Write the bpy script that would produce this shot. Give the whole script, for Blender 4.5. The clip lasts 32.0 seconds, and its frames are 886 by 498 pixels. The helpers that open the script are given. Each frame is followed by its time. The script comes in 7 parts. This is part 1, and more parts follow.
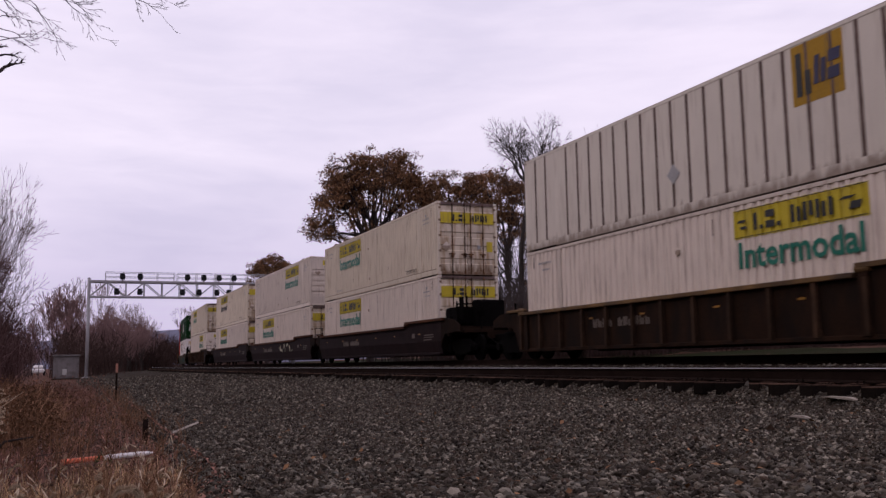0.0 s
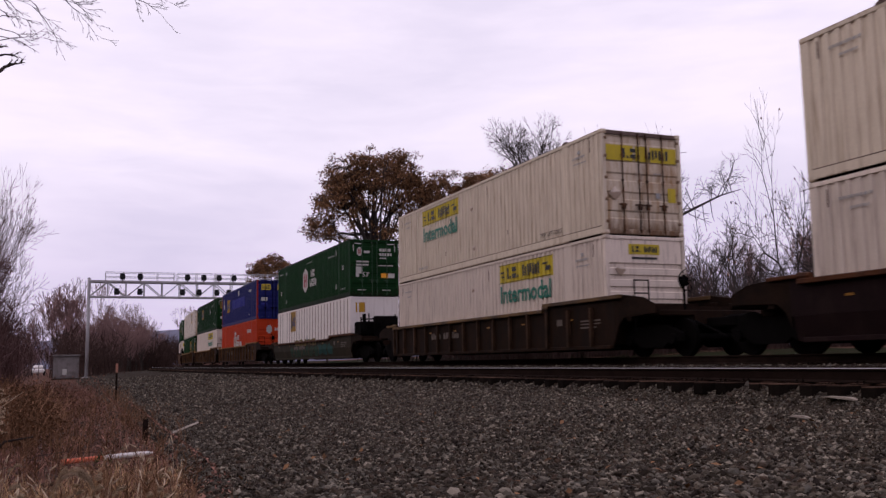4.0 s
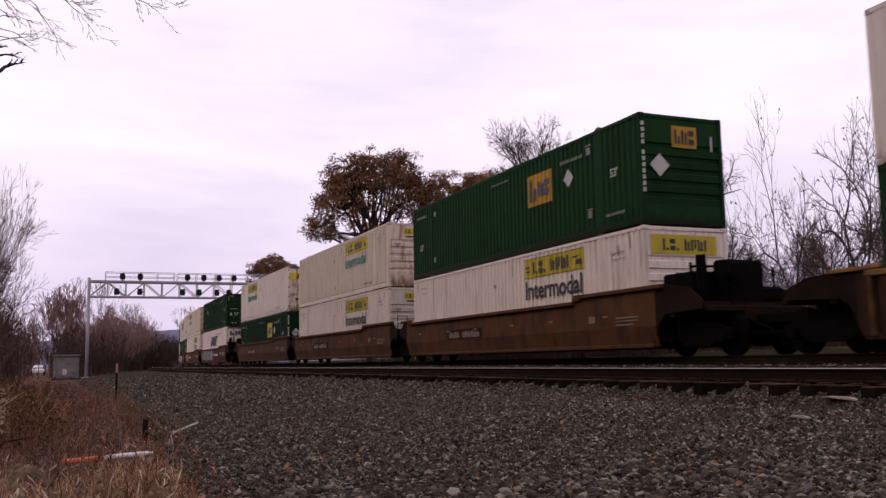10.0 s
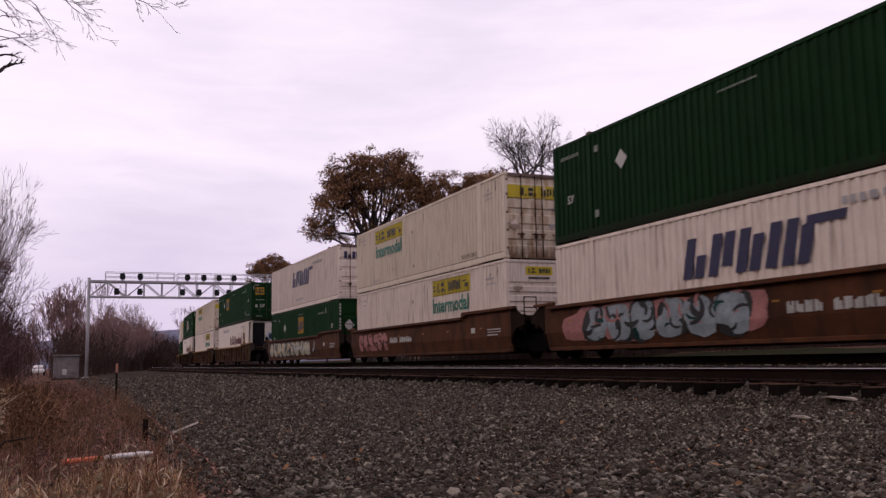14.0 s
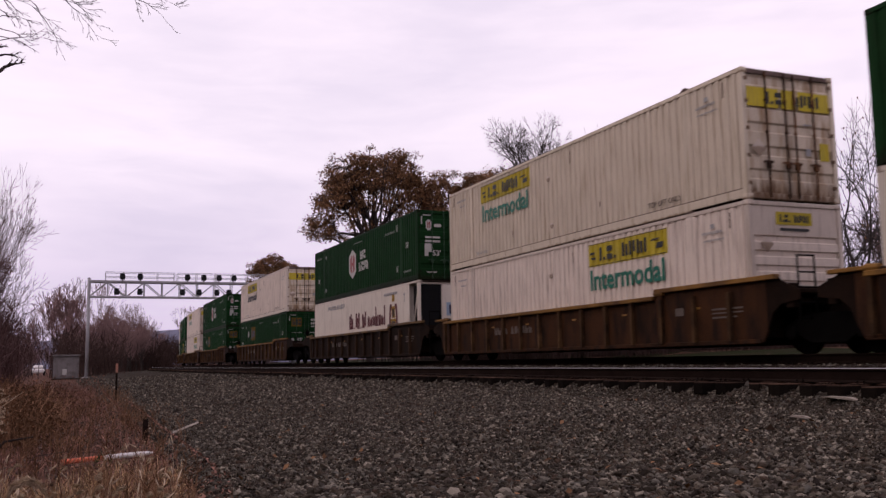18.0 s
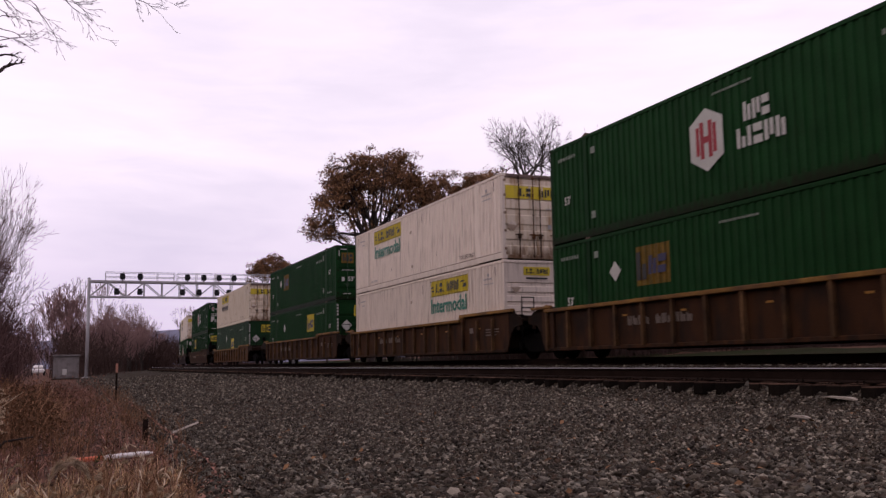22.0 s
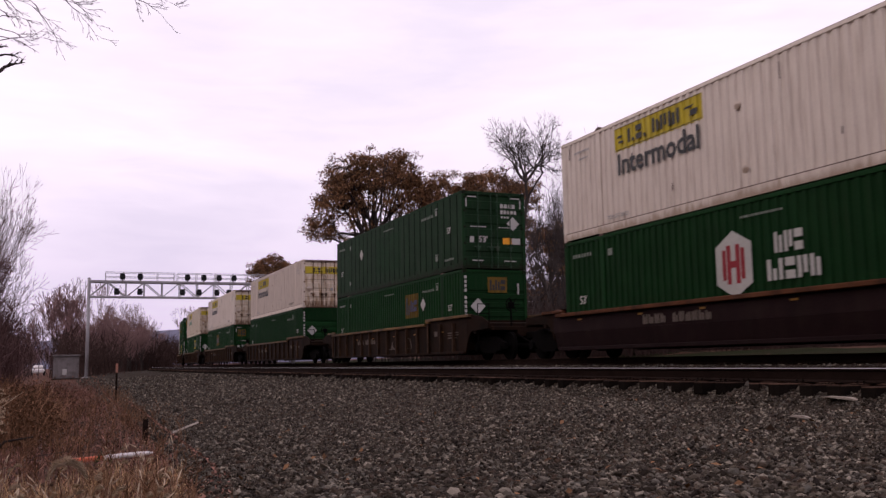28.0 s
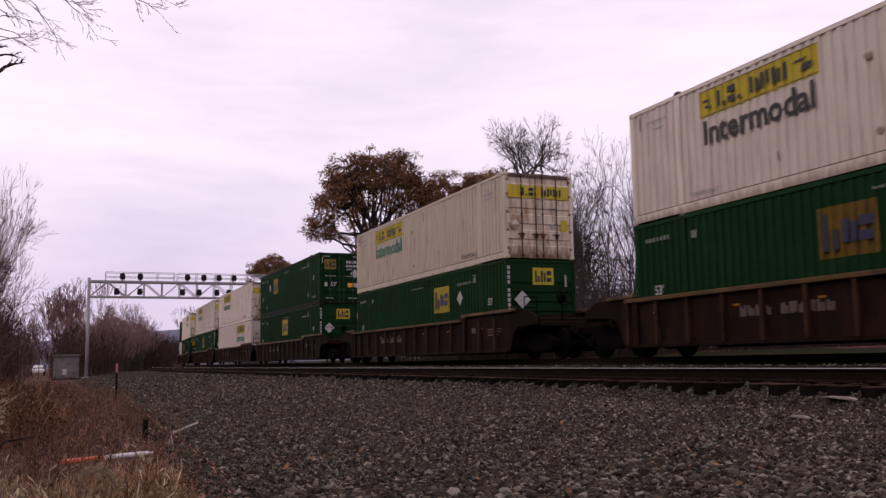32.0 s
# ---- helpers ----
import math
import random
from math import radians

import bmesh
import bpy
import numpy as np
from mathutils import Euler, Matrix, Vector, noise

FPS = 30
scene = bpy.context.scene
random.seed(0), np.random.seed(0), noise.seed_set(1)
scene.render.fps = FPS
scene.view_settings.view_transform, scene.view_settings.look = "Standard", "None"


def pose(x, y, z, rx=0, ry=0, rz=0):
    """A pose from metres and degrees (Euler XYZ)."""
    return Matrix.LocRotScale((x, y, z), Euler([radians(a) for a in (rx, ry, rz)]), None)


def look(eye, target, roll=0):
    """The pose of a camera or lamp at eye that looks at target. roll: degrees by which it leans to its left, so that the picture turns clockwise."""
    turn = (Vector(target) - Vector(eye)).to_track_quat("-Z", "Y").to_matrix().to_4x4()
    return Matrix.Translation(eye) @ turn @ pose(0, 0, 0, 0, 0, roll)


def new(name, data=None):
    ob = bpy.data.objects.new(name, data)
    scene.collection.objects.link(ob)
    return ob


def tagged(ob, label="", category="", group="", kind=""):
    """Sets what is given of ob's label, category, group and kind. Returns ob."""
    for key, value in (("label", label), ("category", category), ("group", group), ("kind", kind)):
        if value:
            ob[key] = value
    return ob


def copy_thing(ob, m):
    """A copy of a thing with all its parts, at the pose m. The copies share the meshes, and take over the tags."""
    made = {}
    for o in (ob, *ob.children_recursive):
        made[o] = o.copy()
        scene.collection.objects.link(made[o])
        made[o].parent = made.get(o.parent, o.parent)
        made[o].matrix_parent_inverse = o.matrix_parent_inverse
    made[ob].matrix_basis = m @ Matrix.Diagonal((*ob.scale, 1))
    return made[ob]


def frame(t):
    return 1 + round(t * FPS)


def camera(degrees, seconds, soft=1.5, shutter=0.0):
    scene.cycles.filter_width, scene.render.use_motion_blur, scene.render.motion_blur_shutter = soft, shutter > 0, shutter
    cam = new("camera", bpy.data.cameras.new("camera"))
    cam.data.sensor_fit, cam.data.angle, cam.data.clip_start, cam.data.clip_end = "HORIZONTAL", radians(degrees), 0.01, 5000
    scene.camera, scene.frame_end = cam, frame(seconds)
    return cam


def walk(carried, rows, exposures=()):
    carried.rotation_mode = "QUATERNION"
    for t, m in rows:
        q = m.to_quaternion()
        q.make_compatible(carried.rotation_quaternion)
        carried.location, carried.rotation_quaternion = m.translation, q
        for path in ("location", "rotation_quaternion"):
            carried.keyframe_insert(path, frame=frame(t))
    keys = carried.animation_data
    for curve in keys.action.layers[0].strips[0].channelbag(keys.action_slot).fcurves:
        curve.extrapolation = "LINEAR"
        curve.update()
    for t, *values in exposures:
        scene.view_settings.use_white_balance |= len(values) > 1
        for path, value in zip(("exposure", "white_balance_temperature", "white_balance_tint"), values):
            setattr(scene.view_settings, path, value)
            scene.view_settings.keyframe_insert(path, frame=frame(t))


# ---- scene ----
# The place: a double-track railway on ballast. x runs along the track, the way the train goes; y away from the camera;
# z = 0 is the top of the near track's rails.
EYE = (0.0, 0.0, 0.174)
AIM = (-92.33, 36.43, 12.38)
cam = camera(51.75, 32.0, soft=1.40, shutter=0.13)
walk(cam, [(0.0, look(EYE, AIM, -0.95)), (32.0, look(EYE, AIM, -0.95))],
     exposures=[(0.0, -0.61, 6150, 16), (3.5, -0.53, 6200, 16), (5.5, -0.36, 6450, 17), (8.0, -0.31, 6500, 17), (10.0, -0.36, 6500, 17), (13.0, -0.44, 6500, 17), (17.0, -0.48, 6500, 17),
                (20.0, -0.41, 6500, 17), (23.0, -0.38, 6500, 17), (24.0, -0.31, 6500, 17), (28.0, -0.36, 6500, 17), (30.0, -0.46, 6500, 17), (32.0, -0.44, 6500, 17)])

# ---- light: a bright overcast sky in the late autumn ----
SUN_EL, SUN_AZ = 38.0, 205.0      # degrees; azimuth clockwise from +y
world = bpy.data.worlds.new("overcast_sky")
scene.world = world
world.use_nodes = True
wn, wl = world.node_tree.nodes, world.node_tree.links
wn.clear()
w_out = wn.new("ShaderNodeOutputWorld")
w_bg = wn.new("ShaderNodeBackground")
w_bg.inputs["Strength"].default_value = 1.0
w_sky = wn.new("ShaderNodeTexSky")
w_sky.sky_type = "NISHITA"
w_sky.sun_disc = False
w_sky.sun_elevation, w_sky.sun_rotation = radians(SUN_EL), radians(SUN_AZ)
w_dim = wn.new("ShaderNodeMix")
w_dim.data_type = "RGBA"
w_dim.blend_type = "MULTIPLY"
w_dim.inputs["Factor"].default_value = 1.0
w_dim.inputs["B"].default_value = (0.10, 0.10, 0.10, 1)
wl.new(w_sky.outputs["Color"], w_dim.inputs["A"])
w_tc = wn.new("ShaderNodeTexCoord")
w_map = wn.new("ShaderNodeMapping")
w_map.inputs["Scale"].default_value = (1.6, 1.6, 6.5)
w_map.inputs["Rotation"].default_value = (radians(4), radians(3), 0)
wl.new(w_tc.outputs["Generated"], w_map.inputs["Vector"])
w_n1 = wn.new("ShaderNodeTexNoise")
w_n1.inputs["Scale"].default_value = 1.5
w_n1.inputs["Detail"].default_value = 6.0
w_n1.inputs["Roughness"].default_value = 0.52
w_n1.inputs["Distortion"].default_value = 0.35
wl.new(w_map.outputs["Vector"], w_n1.inputs["Vector"])
w_ramp = wn.new("ShaderNodeValToRGB")
w_ramp.color_ramp.elements[0].position = 0.36
w_ramp.color_ramp.elements[0].color = (1.24, 1.13, 1.30, 1)
w_ramp.color_ramp.elements[1].position = 0.60
w_ramp.color_ramp.elements[1].color = (1.50, 1.345, 1.48, 1)
w_map2 = wn.new("ShaderNodeMapping")
w_map2.inputs["Scale"].default_value = (2.0, 2.0, 11.0)
w_map2.inputs["Rotation"].default_value = (radians(-3), radians(4), 0)
wl.new(w_tc.outputs["Generated"], w_map2.inputs["Vector"])
w_n2 = wn.new("ShaderNodeTexNoise")
w_n2.inputs["Scale"].default_value = 4.2
w_n2.inputs["Detail"].default_value = 7.0
w_n2.inputs["Roughness"].default_value = 0.6
w_n2.inputs["Distortion"].default_value = 0.6
wl.new(w_map2.outputs["Vector"], w_n2.inputs["Vector"])
w_sum = wn.new("ShaderNodeMath")
w_sum.operation = "MULTIPLY_ADD"
w_sum.inputs[1].default_value = 0.26
wl.new(w_n2.outputs["Fac"], w_sum.inputs[0])
w_half = wn.new("ShaderNodeMath")
w_half.operation = "MULTIPLY_ADD"
w_half.inputs[1].default_value, w_half.inputs[2].default_value = 0.86, -0.06
wl.new(w_n1.outputs["Fac"], w_half.inputs[0])
wl.new(w_half.outputs["Value"], w_sum.inputs[2])
wl.new(w_sum.outputs["Value"], w_ramp.inputs["Fac"])
w_mix = wn.new("ShaderNodeMix")
w_mix.data_type = "RGBA"
w_mix.inputs["Factor"].default_value = 0.93
wl.new(w_dim.outputs["Result"], w_mix.inputs["A"])
wl.new(w_ramp.outputs["Color"], w_mix.inputs["B"])
w_sep = wn.new("ShaderNodeSeparateXYZ")
wl.new(w_tc.outputs["Generated"], w_sep.inputs[0])
w_low = wn.new("ShaderNodeValToRGB")          # an overcast sky is duller and bluer low down
w_low.color_ramp.elements[0].position = 0.0
w_low.color_ramp.elements[0].color = (0.66, 0.64, 0.76, 1)
w_low.color_ramp.elements[1].position = 0.22
w_low.color_ramp.elements[1].color = (1, 1, 1, 1)
wl.new(w_sep.outputs["Z"], w_low.inputs["Fac"])
w_haze = wn.new("ShaderNodeMix")
w_haze.data_type = "RGBA"
w_haze.blend_type = "MULTIPLY"
w_haze.inputs["Factor"].default_value = 1.0
wl.new(w_mix.outputs["Result"], w_haze.inputs["A"])
wl.new(w_low.outputs["Color"], w_haze.inputs["B"])
wl.new(w_haze.outputs["Result"], w_bg.inputs["Color"])
wl.new(w_bg.outputs["Background"], w_out.inputs["Surface"])
sun = new("sun", bpy.data.lights.new("sun", "SUN"))
sun.data.energy, sun.data.angle, sun.data.color = 0.45, radians(40), (1.0, 0.83, 0.50)
sun.matrix_world = look((0, 0, 0), (-math.sin(radians(SUN_AZ)) * math.cos(radians(SUN_EL)),
                                    -math.cos(radians(SUN_AZ)) * math.cos(radians(SUN_EL)), -math.sin(radians(SUN_EL))))


# ---- materials ----
def mat(name, col, rough=0.6, metal=0.0, var=0.15, scale=1.5, fine=30.0, bump=0.15, dist=0.01, dirt=None, amount=0.35,
        streak=(1, 1, 1), dirt_scale=2.0, vary=0.0, spec=0.22, island=False, foot=None, high=0.8):
    """A painted, rusty or earthy surface: two scales of mottling, an optional layer of dirt, fine relief."""
    m = bpy.data.materials.new(name)
    m.use_nodes = True
    n, l = m.node_tree.nodes, m.node_tree.links
    b = n["Principled BSDF"]
    b.inputs["Roughness"].default_value, b.inputs["Metallic"].default_value = rough, metal
    b.inputs["Specular IOR Level"].default_value = spec
    tc = n.new("ShaderNodeTexCoord")
    info = n.new("ShaderNodeObjectInfo")
    shift = n.new("ShaderNodeVectorMath")
    shift.operation = "ADD"
    l.new(tc.outputs["Object"], shift.inputs[0])
    push = n.new("ShaderNodeVectorMath")
    push.operation = "SCALE"
    push.inputs[0].default_value = (37.0, 11.0, 23.0)
    l.new(info.outputs["Random"], push.inputs["Scale"])
    l.new(push.outputs["Vector"], shift.inputs[1])

    def tex(s, detail, vec):
        t = n.new("ShaderNodeTexNoise")
        t.inputs["Scale"].default_value, t.inputs["Detail"].default_value = s, detail
        l.new(vec, t.inputs["Vector"])
        return t

    def mixed(kind, fac, a, c):
        x = n.new("ShaderNodeMix")
        x.data_type, x.blend_type = "RGBA", kind
        for key, v in (("Factor", fac), ("A", a), ("B", c)):
            if isinstance(v, (float, int)):
                x.inputs[key].default_value = v
            elif isinstance(v, tuple):
                x.inputs[key].default_value = (*v, 1) if len(v) == 3 else v
            else:
                l.new(v, x.inputs[key])
        return x.outputs["Result"]

    big, small = tex(scale, 4, shift.outputs["Vector"]), tex(fine, 3, shift.outputs["Vector"])
    both = n.new("ShaderNodeMath")
    both.operation = "ADD"
    l.new(big.outputs["Fac"], both.inputs[0])
    l.new(small.outputs["Fac"], both.inputs[1])
    rng = n.new("ShaderNodeMapRange")
    rng.inputs["From Min"].default_value, rng.inputs["From Max"].default_value = 0.7, 1.3
    l.new(both.outputs["Value"], rng.inputs["Value"])
    lo, hi = tuple(c * (1 - var) for c in col), tuple(min(1, c * (1 + var)) for c in col)
    out = mixed("MIX", rng.outputs["Result"], lo, hi)
    if vary:
        src = info.outputs["Random"]
        if island:
            src = n.new("ShaderNodeNewGeometry").outputs["Random Per Island"]
        hs = n.new("ShaderNodeHueSaturation")
        r2 = n.new("ShaderNodeMapRange")
        r2.inputs["To Min"].default_value, r2.inputs["To Max"].default_value = 1 - vary, 1 + vary
        l.new(src, r2.inputs["Value"])
        l.new(r2.outputs["Result"], hs.inputs["Value"])
        l.new(out, hs.inputs["Color"])
        out = hs.outputs["Color"]
    if dirt:
        mp = n.new("ShaderNodeMapping")
        mp.inputs["Scale"].default_value = streak
        l.new(shift.outputs["Vector"], mp.inputs["Vector"])
        d = tex(dirt_scale, 6, mp.outputs["Vector"])
        rp = n.new("ShaderNodeMapRange")
        rp.inputs["From Min"].default_value, rp.inputs["From Max"].default_value = 0.60 - amount * 0.4, 0.80 - amount * 0.3
        rp.inputs["To Max"].default_value = min(1.0, 0.45 + amount)
        l.new(d.outputs["Fac"], rp.inputs["Value"])
        out = mixed("MIX", rp.outputs["Result"], out, dirt)
    if foot:                        # rust and road dirt that creep up from the lower edge
        sep = n.new("ShaderNodeSeparateXYZ")
        l.new(tc.outputs["Object"], sep.inputs[0])
        mp2 = n.new("ShaderNodeMapping")
        mp2.inputs["Scale"].default_value = (3.5, 3.5, 0.8)
        l.new(shift.outputs["Vector"], mp2.inputs["Vector"])
        creep = tex(2.2, 7, mp2.outputs["Vector"])
        rise = n.new("ShaderNodeMath")
        rise.operation = "MULTIPLY_ADD"
        rise.inputs[1].default_value = -2.4 * high
        l.new(creep.outputs["Fac"], rise.inputs[0])
        l.new(sep.outputs["Z"], rise.inputs[2])
        low = n.new("ShaderNodeMapRange")
        low.inputs["From Min"].default_value, low.inputs["From Max"].default_value = -0.15 * high, -1.0 * high
        low.inputs["To Max"].default_value = 0.85
        l.new(rise.outputs["Value"], low.inputs["Value"])
        out = mixed("MIX", low.outputs["Result"], out, foot)
    l.new(out, b.inputs["Base Color"])
    bp = n.new("ShaderNodeBump")
    bp.inputs["Strength"].default_value, bp.inputs["Distance"].default_value = bump, dist
    l.new(small.outputs["Fac"], bp.inputs["Height"])
    l.new(bp.outputs["Normal"], b.inputs["Normal"])
    return m


GRIME, RUST = (0.16, 0.125, 0.10), (0.20, 0.085, 0.035)
DOWN = (5.0, 5.0, 0.45)           # streaks that run down a wall
M = {
    "white": mat("white_container_paint", (0.61, 0.522, 0.448), 0.6, var=0.07, dirt=(0.30, 0.235, 0.19), amount=0.21, streak=DOWN, vary=0.14, spec=0.12, foot=(0.24, 0.17, 0.12), high=0.05),
    "white_clean": mat("clean_white_paint", (0.60, 0.535, 0.462), 0.55, var=0.05, dirt=(0.37, 0.30, 0.245), amount=0.16, streak=DOWN, vary=0.05, spec=0.10, foot=(0.22, 0.165, 0.13), high=0.28),
    "white_rusty": mat("rust_stained_white_paint", (0.58, 0.49, 0.385), 0.65, var=0.12, dirt=(0.25, 0.13, 0.045), amount=0.34, streak=(2.6, 2.6, 0.5), vary=0.08, spec=0.12, foot=(0.105, 0.050, 0.022), high=0.5),
    "green": mat("dark_green_container_paint", (0.0060, 0.0292, 0.0084), 0.6, var=0.26, dirt=(0.014, 0.031, 0.012), amount=0.18, streak=DOWN, vary=0.28, spec=0.04, foot=(0.010, 0.010, 0.005), high=0.3),
    "blue": mat("blue_container_paint", (0.0105, 0.0135, 0.090), 0.55, var=0.14, dirt=(0.03, 0.03, 0.12), amount=0.15, streak=DOWN, spec=0.06),
    "orange": mat("orange_red_container_paint", (0.375, 0.037, 0.010), 0.55, var=0.12, dirt=(0.22, 0.04, 0.015), amount=0.18, streak=DOWN, spec=0.05),
    "yellow": mat("yellow_panel_paint", (0.47, 0.365, 0.030), 0.55, var=0.12, dirt=(0.30, 0.24, 0.07), amount=0.24, streak=DOWN, vary=0.10, spec=0.12),
    "gold": mat("faded_gold_panel_paint", (0.34, 0.19, 0.018), 0.6, var=0.16, dirt=(0.20, 0.13, 0.04), amount=0.28, streak=DOWN, vary=0.2, spec=0.1),
    "navy": mat("navy_lettering", (0.020, 0.022, 0.050), 0.5, var=0.15),
    "purple": mat("purple_blue_lettering", (0.030, 0.029, 0.066), 0.5, var=0.15),
    "black": mat("black_lettering", (0.025, 0.025, 0.025), 0.5, var=0.15),
    "teal": mat("green_lettering", (0.012, 0.14, 0.095), 0.5, var=0.18),
    "grey_letter": mat("grey_lettering", (0.30, 0.29, 0.29), 0.6, var=0.12),
    "faint": mat("faded_stencil", (0.11, 0.085, 0.07), 0.7, var=0.2),
    "chalk": mat("white_marking", (0.40, 0.39, 0.36), 0.7, var=0.12),
    "chalk_dull": mat("worn_white_marking", (0.17, 0.19, 0.16), 0.7, var=0.3, scale=6),
    "rod_rust": mat("rusty_black_lock_steel", (0.040, 0.022, 0.014), 0.75, var=0.4, scale=5, dirt=RUST, amount=0.35, spec=0.1),
    "white_cream": mat("yellowed_white_container_paint", (0.575, 0.492, 0.388), 0.6, var=0.07, dirt=(0.33, 0.25, 0.17), amount=0.24, streak=DOWN, vary=0.08, spec=0.12, foot=(0.22, 0.14, 0.08), high=0.06),
    "rib_dark": mat("dull_brown_rib_paint", (0.044, 0.024, 0.014), 0.75, var=0.3, dirt=(0.02, 0.012, 0.008), amount=0.42, vary=0.25, spec=0.06),
    "gold_dim": mat("dirty_ochre_panel_paint", (0.135, 0.080, 0.014), 0.65, var=0.3, scale=3, dirt=(0.05, 0.04, 0.015), amount=0.35, streak=DOWN, spec=0.08),
    "post_red": mat("dull_red_post_paint", (0.20, 0.020, 0.016), 0.6, var=0.2, spec=0.06),
    "white_cool": mat("cool_white_panel_paint", (0.66, 0.605, 0.575), 0.55, var=0.05, dirt=(0.42, 0.36, 0.32), amount=0.14, streak=DOWN, spec=0.10),
    "graf_teal": mat("dark_teal_graffiti", (0.010, 0.046, 0.040), 0.7, var=0.4, scale=3, spec=0.1),
    "graf_f": mat("dull_brown_graffiti_shade", (0.060, 0.040, 0.026), 0.7, var=0.4, scale=3, spec=0.1),
    "twig_red": mat("dark_reddish_brush", (0.115, 0.068, 0.064), 0.95, var=0.3, scale=0.5, fine=6, vary=0.35, island=True, spec=0.05),
    "red": mat("red_marking", (0.24, 0.016, 0.024), 0.5, var=0.12),
    "maroon_letter": mat("dark_red_lettering", (0.095, 0.015, 0.015), 0.5, var=0.15),
    "patch_blue": mat("overpainted_blue_patch", (0.026, 0.029, 0.185), 0.5, var=0.3, scale=2.5, spec=0.06, streak=DOWN),
    "sticker": mat("orange_warning_label", (0.75, 0.32, 0.02), 0.5, var=0.08),
    "steel": mat("galvanised_lock_steel", (0.42, 0.40, 0.38), 0.5, metal=0.6, var=0.15, dirt=RUST, amount=0.25),
    # near-black base: the shade under the cars is put into the steel's colour
    "dark_steel": mat("shade_darkened_steel", (0.0042, 0.0036, 0.0036), 0.85, var=0.3, scale=4, bump=0.3, spec=0.02),
    "seam": mat("dirty_seam_paint", (0.135, 0.094, 0.082), 0.8, var=0.35, scale=4, dirt=(0.055, 0.038, 0.03), amount=0.35, spec=0.08),
    "car_brown": mat("brown_car_paint", (0.045, 0.0185, 0.0080), 0.75, var=0.28, dirt=(0.014, 0.009, 0.007), amount=0.42, streak=(1.5, 1.5, 0.5), vary=0.22, spec=0.06, foot=(0.016, 0.010, 0.007), high=0.35),
    "car_tan": mat("light_brown_car_paint", (0.080, 0.034, 0.0135), 0.75, var=0.2, dirt=(0.036, 0.018, 0.011), amount=0.38, streak=(1.2, 1.2, 0.6), vary=0.15, spec=0.08),
    "car_dark": mat("dark_brown_car_paint", (0.0195, 0.0092, 0.0050), 0.75, var=0.3, dirt=(0.009, 0.006, 0.005), amount=0.42, streak=(1.5, 1.5, 0.5), vary=0.25, spec=0.06),
    "chord_dark": mat("dark_rusty_top_chord", (0.125, 0.068, 0.022), 0.7, var=0.3, dirt=(0.04, 0.024, 0.015), amount=0.45, dirt_scale=1.2, vary=0.25),
    "car_rust": mat("red_brown_car_paint", (0.080, 0.030, 0.0135), 0.72, var=0.25, dirt=(0.027, 0.014, 0.010), amount=0.36, streak=(1.2, 1.2, 0.6), vary=0.15, spec=0.08),
    "car_maroon": mat("maroon_car_paint", (0.0125, 0.0055, 0.0060), 0.7, var=0.28, dirt=(0.022, 0.013, 0.011), amount=0.22, streak=(1.2, 1.2, 0.6), vary=0.15, spec=0.06),
    "car_olive": mat("olive_car_paint", (0.020, 0.016, 0.007), 0.7, var=0.30, dirt=(0.035, 0.023, 0.013), amount=0.35, streak=(1.2, 1.2, 0.6), spec=0.08),
    "chord": mat("ochre_rusty_top_chord", (0.205, 0.104, 0.026), 0.7, var=0.3, dirt=(0.07, 0.036, 0.02), amount=0.45, dirt_scale=1.2, vary=0.25, spec=0.1),
    "rail_side": mat("rusty_rail_web", (0.017, 0.0105, 0.0085), 0.9, var=0.3, scale=3, fine=60, bump=0.4, spec=0.02),
    "rail_top": mat("polished_rail_head", (0.30, 0.29, 0.285), 0.45, metal=0.9, var=0.06, scale=2),
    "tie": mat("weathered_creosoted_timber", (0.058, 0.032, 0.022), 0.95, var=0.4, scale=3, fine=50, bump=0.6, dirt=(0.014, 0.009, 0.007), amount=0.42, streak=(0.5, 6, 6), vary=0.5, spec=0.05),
    "tie_shade": mat("shaded_creosoted_timber", (0.010, 0.0075, 0.006), 0.95, var=0.4, scale=6, fine=60, bump=0.6, vary=0.4, spec=0.03),
    "reflector": mat("dull_amber_reflector", (0.24, 0.11, 0.015), 0.5, var=0.15),
    "car_end": mat("dark_car_end_paint", (0.016, 0.0085, 0.0055), 0.8, var=0.3, dirt=(0.007, 0.005, 0.004), amount=0.4, spec=0.04),
    "rod_green": mat("green_painted_lock_steel", (0.022, 0.052, 0.028), 0.6, var=0.3, dirt=(0.06, 0.07, 0.05), amount=0.3, spec=0.1),
    "rib_brown": mat("highlit_brown_rib_paint", (0.080, 0.042, 0.019), 0.75, var=0.3, dirt=(0.02, 0.012, 0.008), amount=0.42, vary=0.25, spec=0.06),
    "stencil": mat("dull_tan_stencil", (0.17, 0.125, 0.085), 0.7, var=0.25, scale=6),
    "green_seam": mat("dark_green_seam", (0.0012, 0.0065, 0.0018), 0.7, var=0.3, spec=0.03),
    "green_faded": mat("faded_grey_green_paint", (0.0105, 0.0310, 0.0125), 0.65, var=0.25, dirt=(0.028, 0.040, 0.026), amount=0.2, streak=DOWN, vary=0.2, spec=0.05, foot=(0.012, 0.012, 0.007), high=0.3),
    "white_bright": mat("bright_white_container_paint", (0.64, 0.560, 0.485), 0.6, var=0.06, dirt=(0.40, 0.32, 0.26), amount=0.18, streak=DOWN, vary=0.08, spec=0.12, foot=(0.30, 0.22, 0.16), high=0.22),
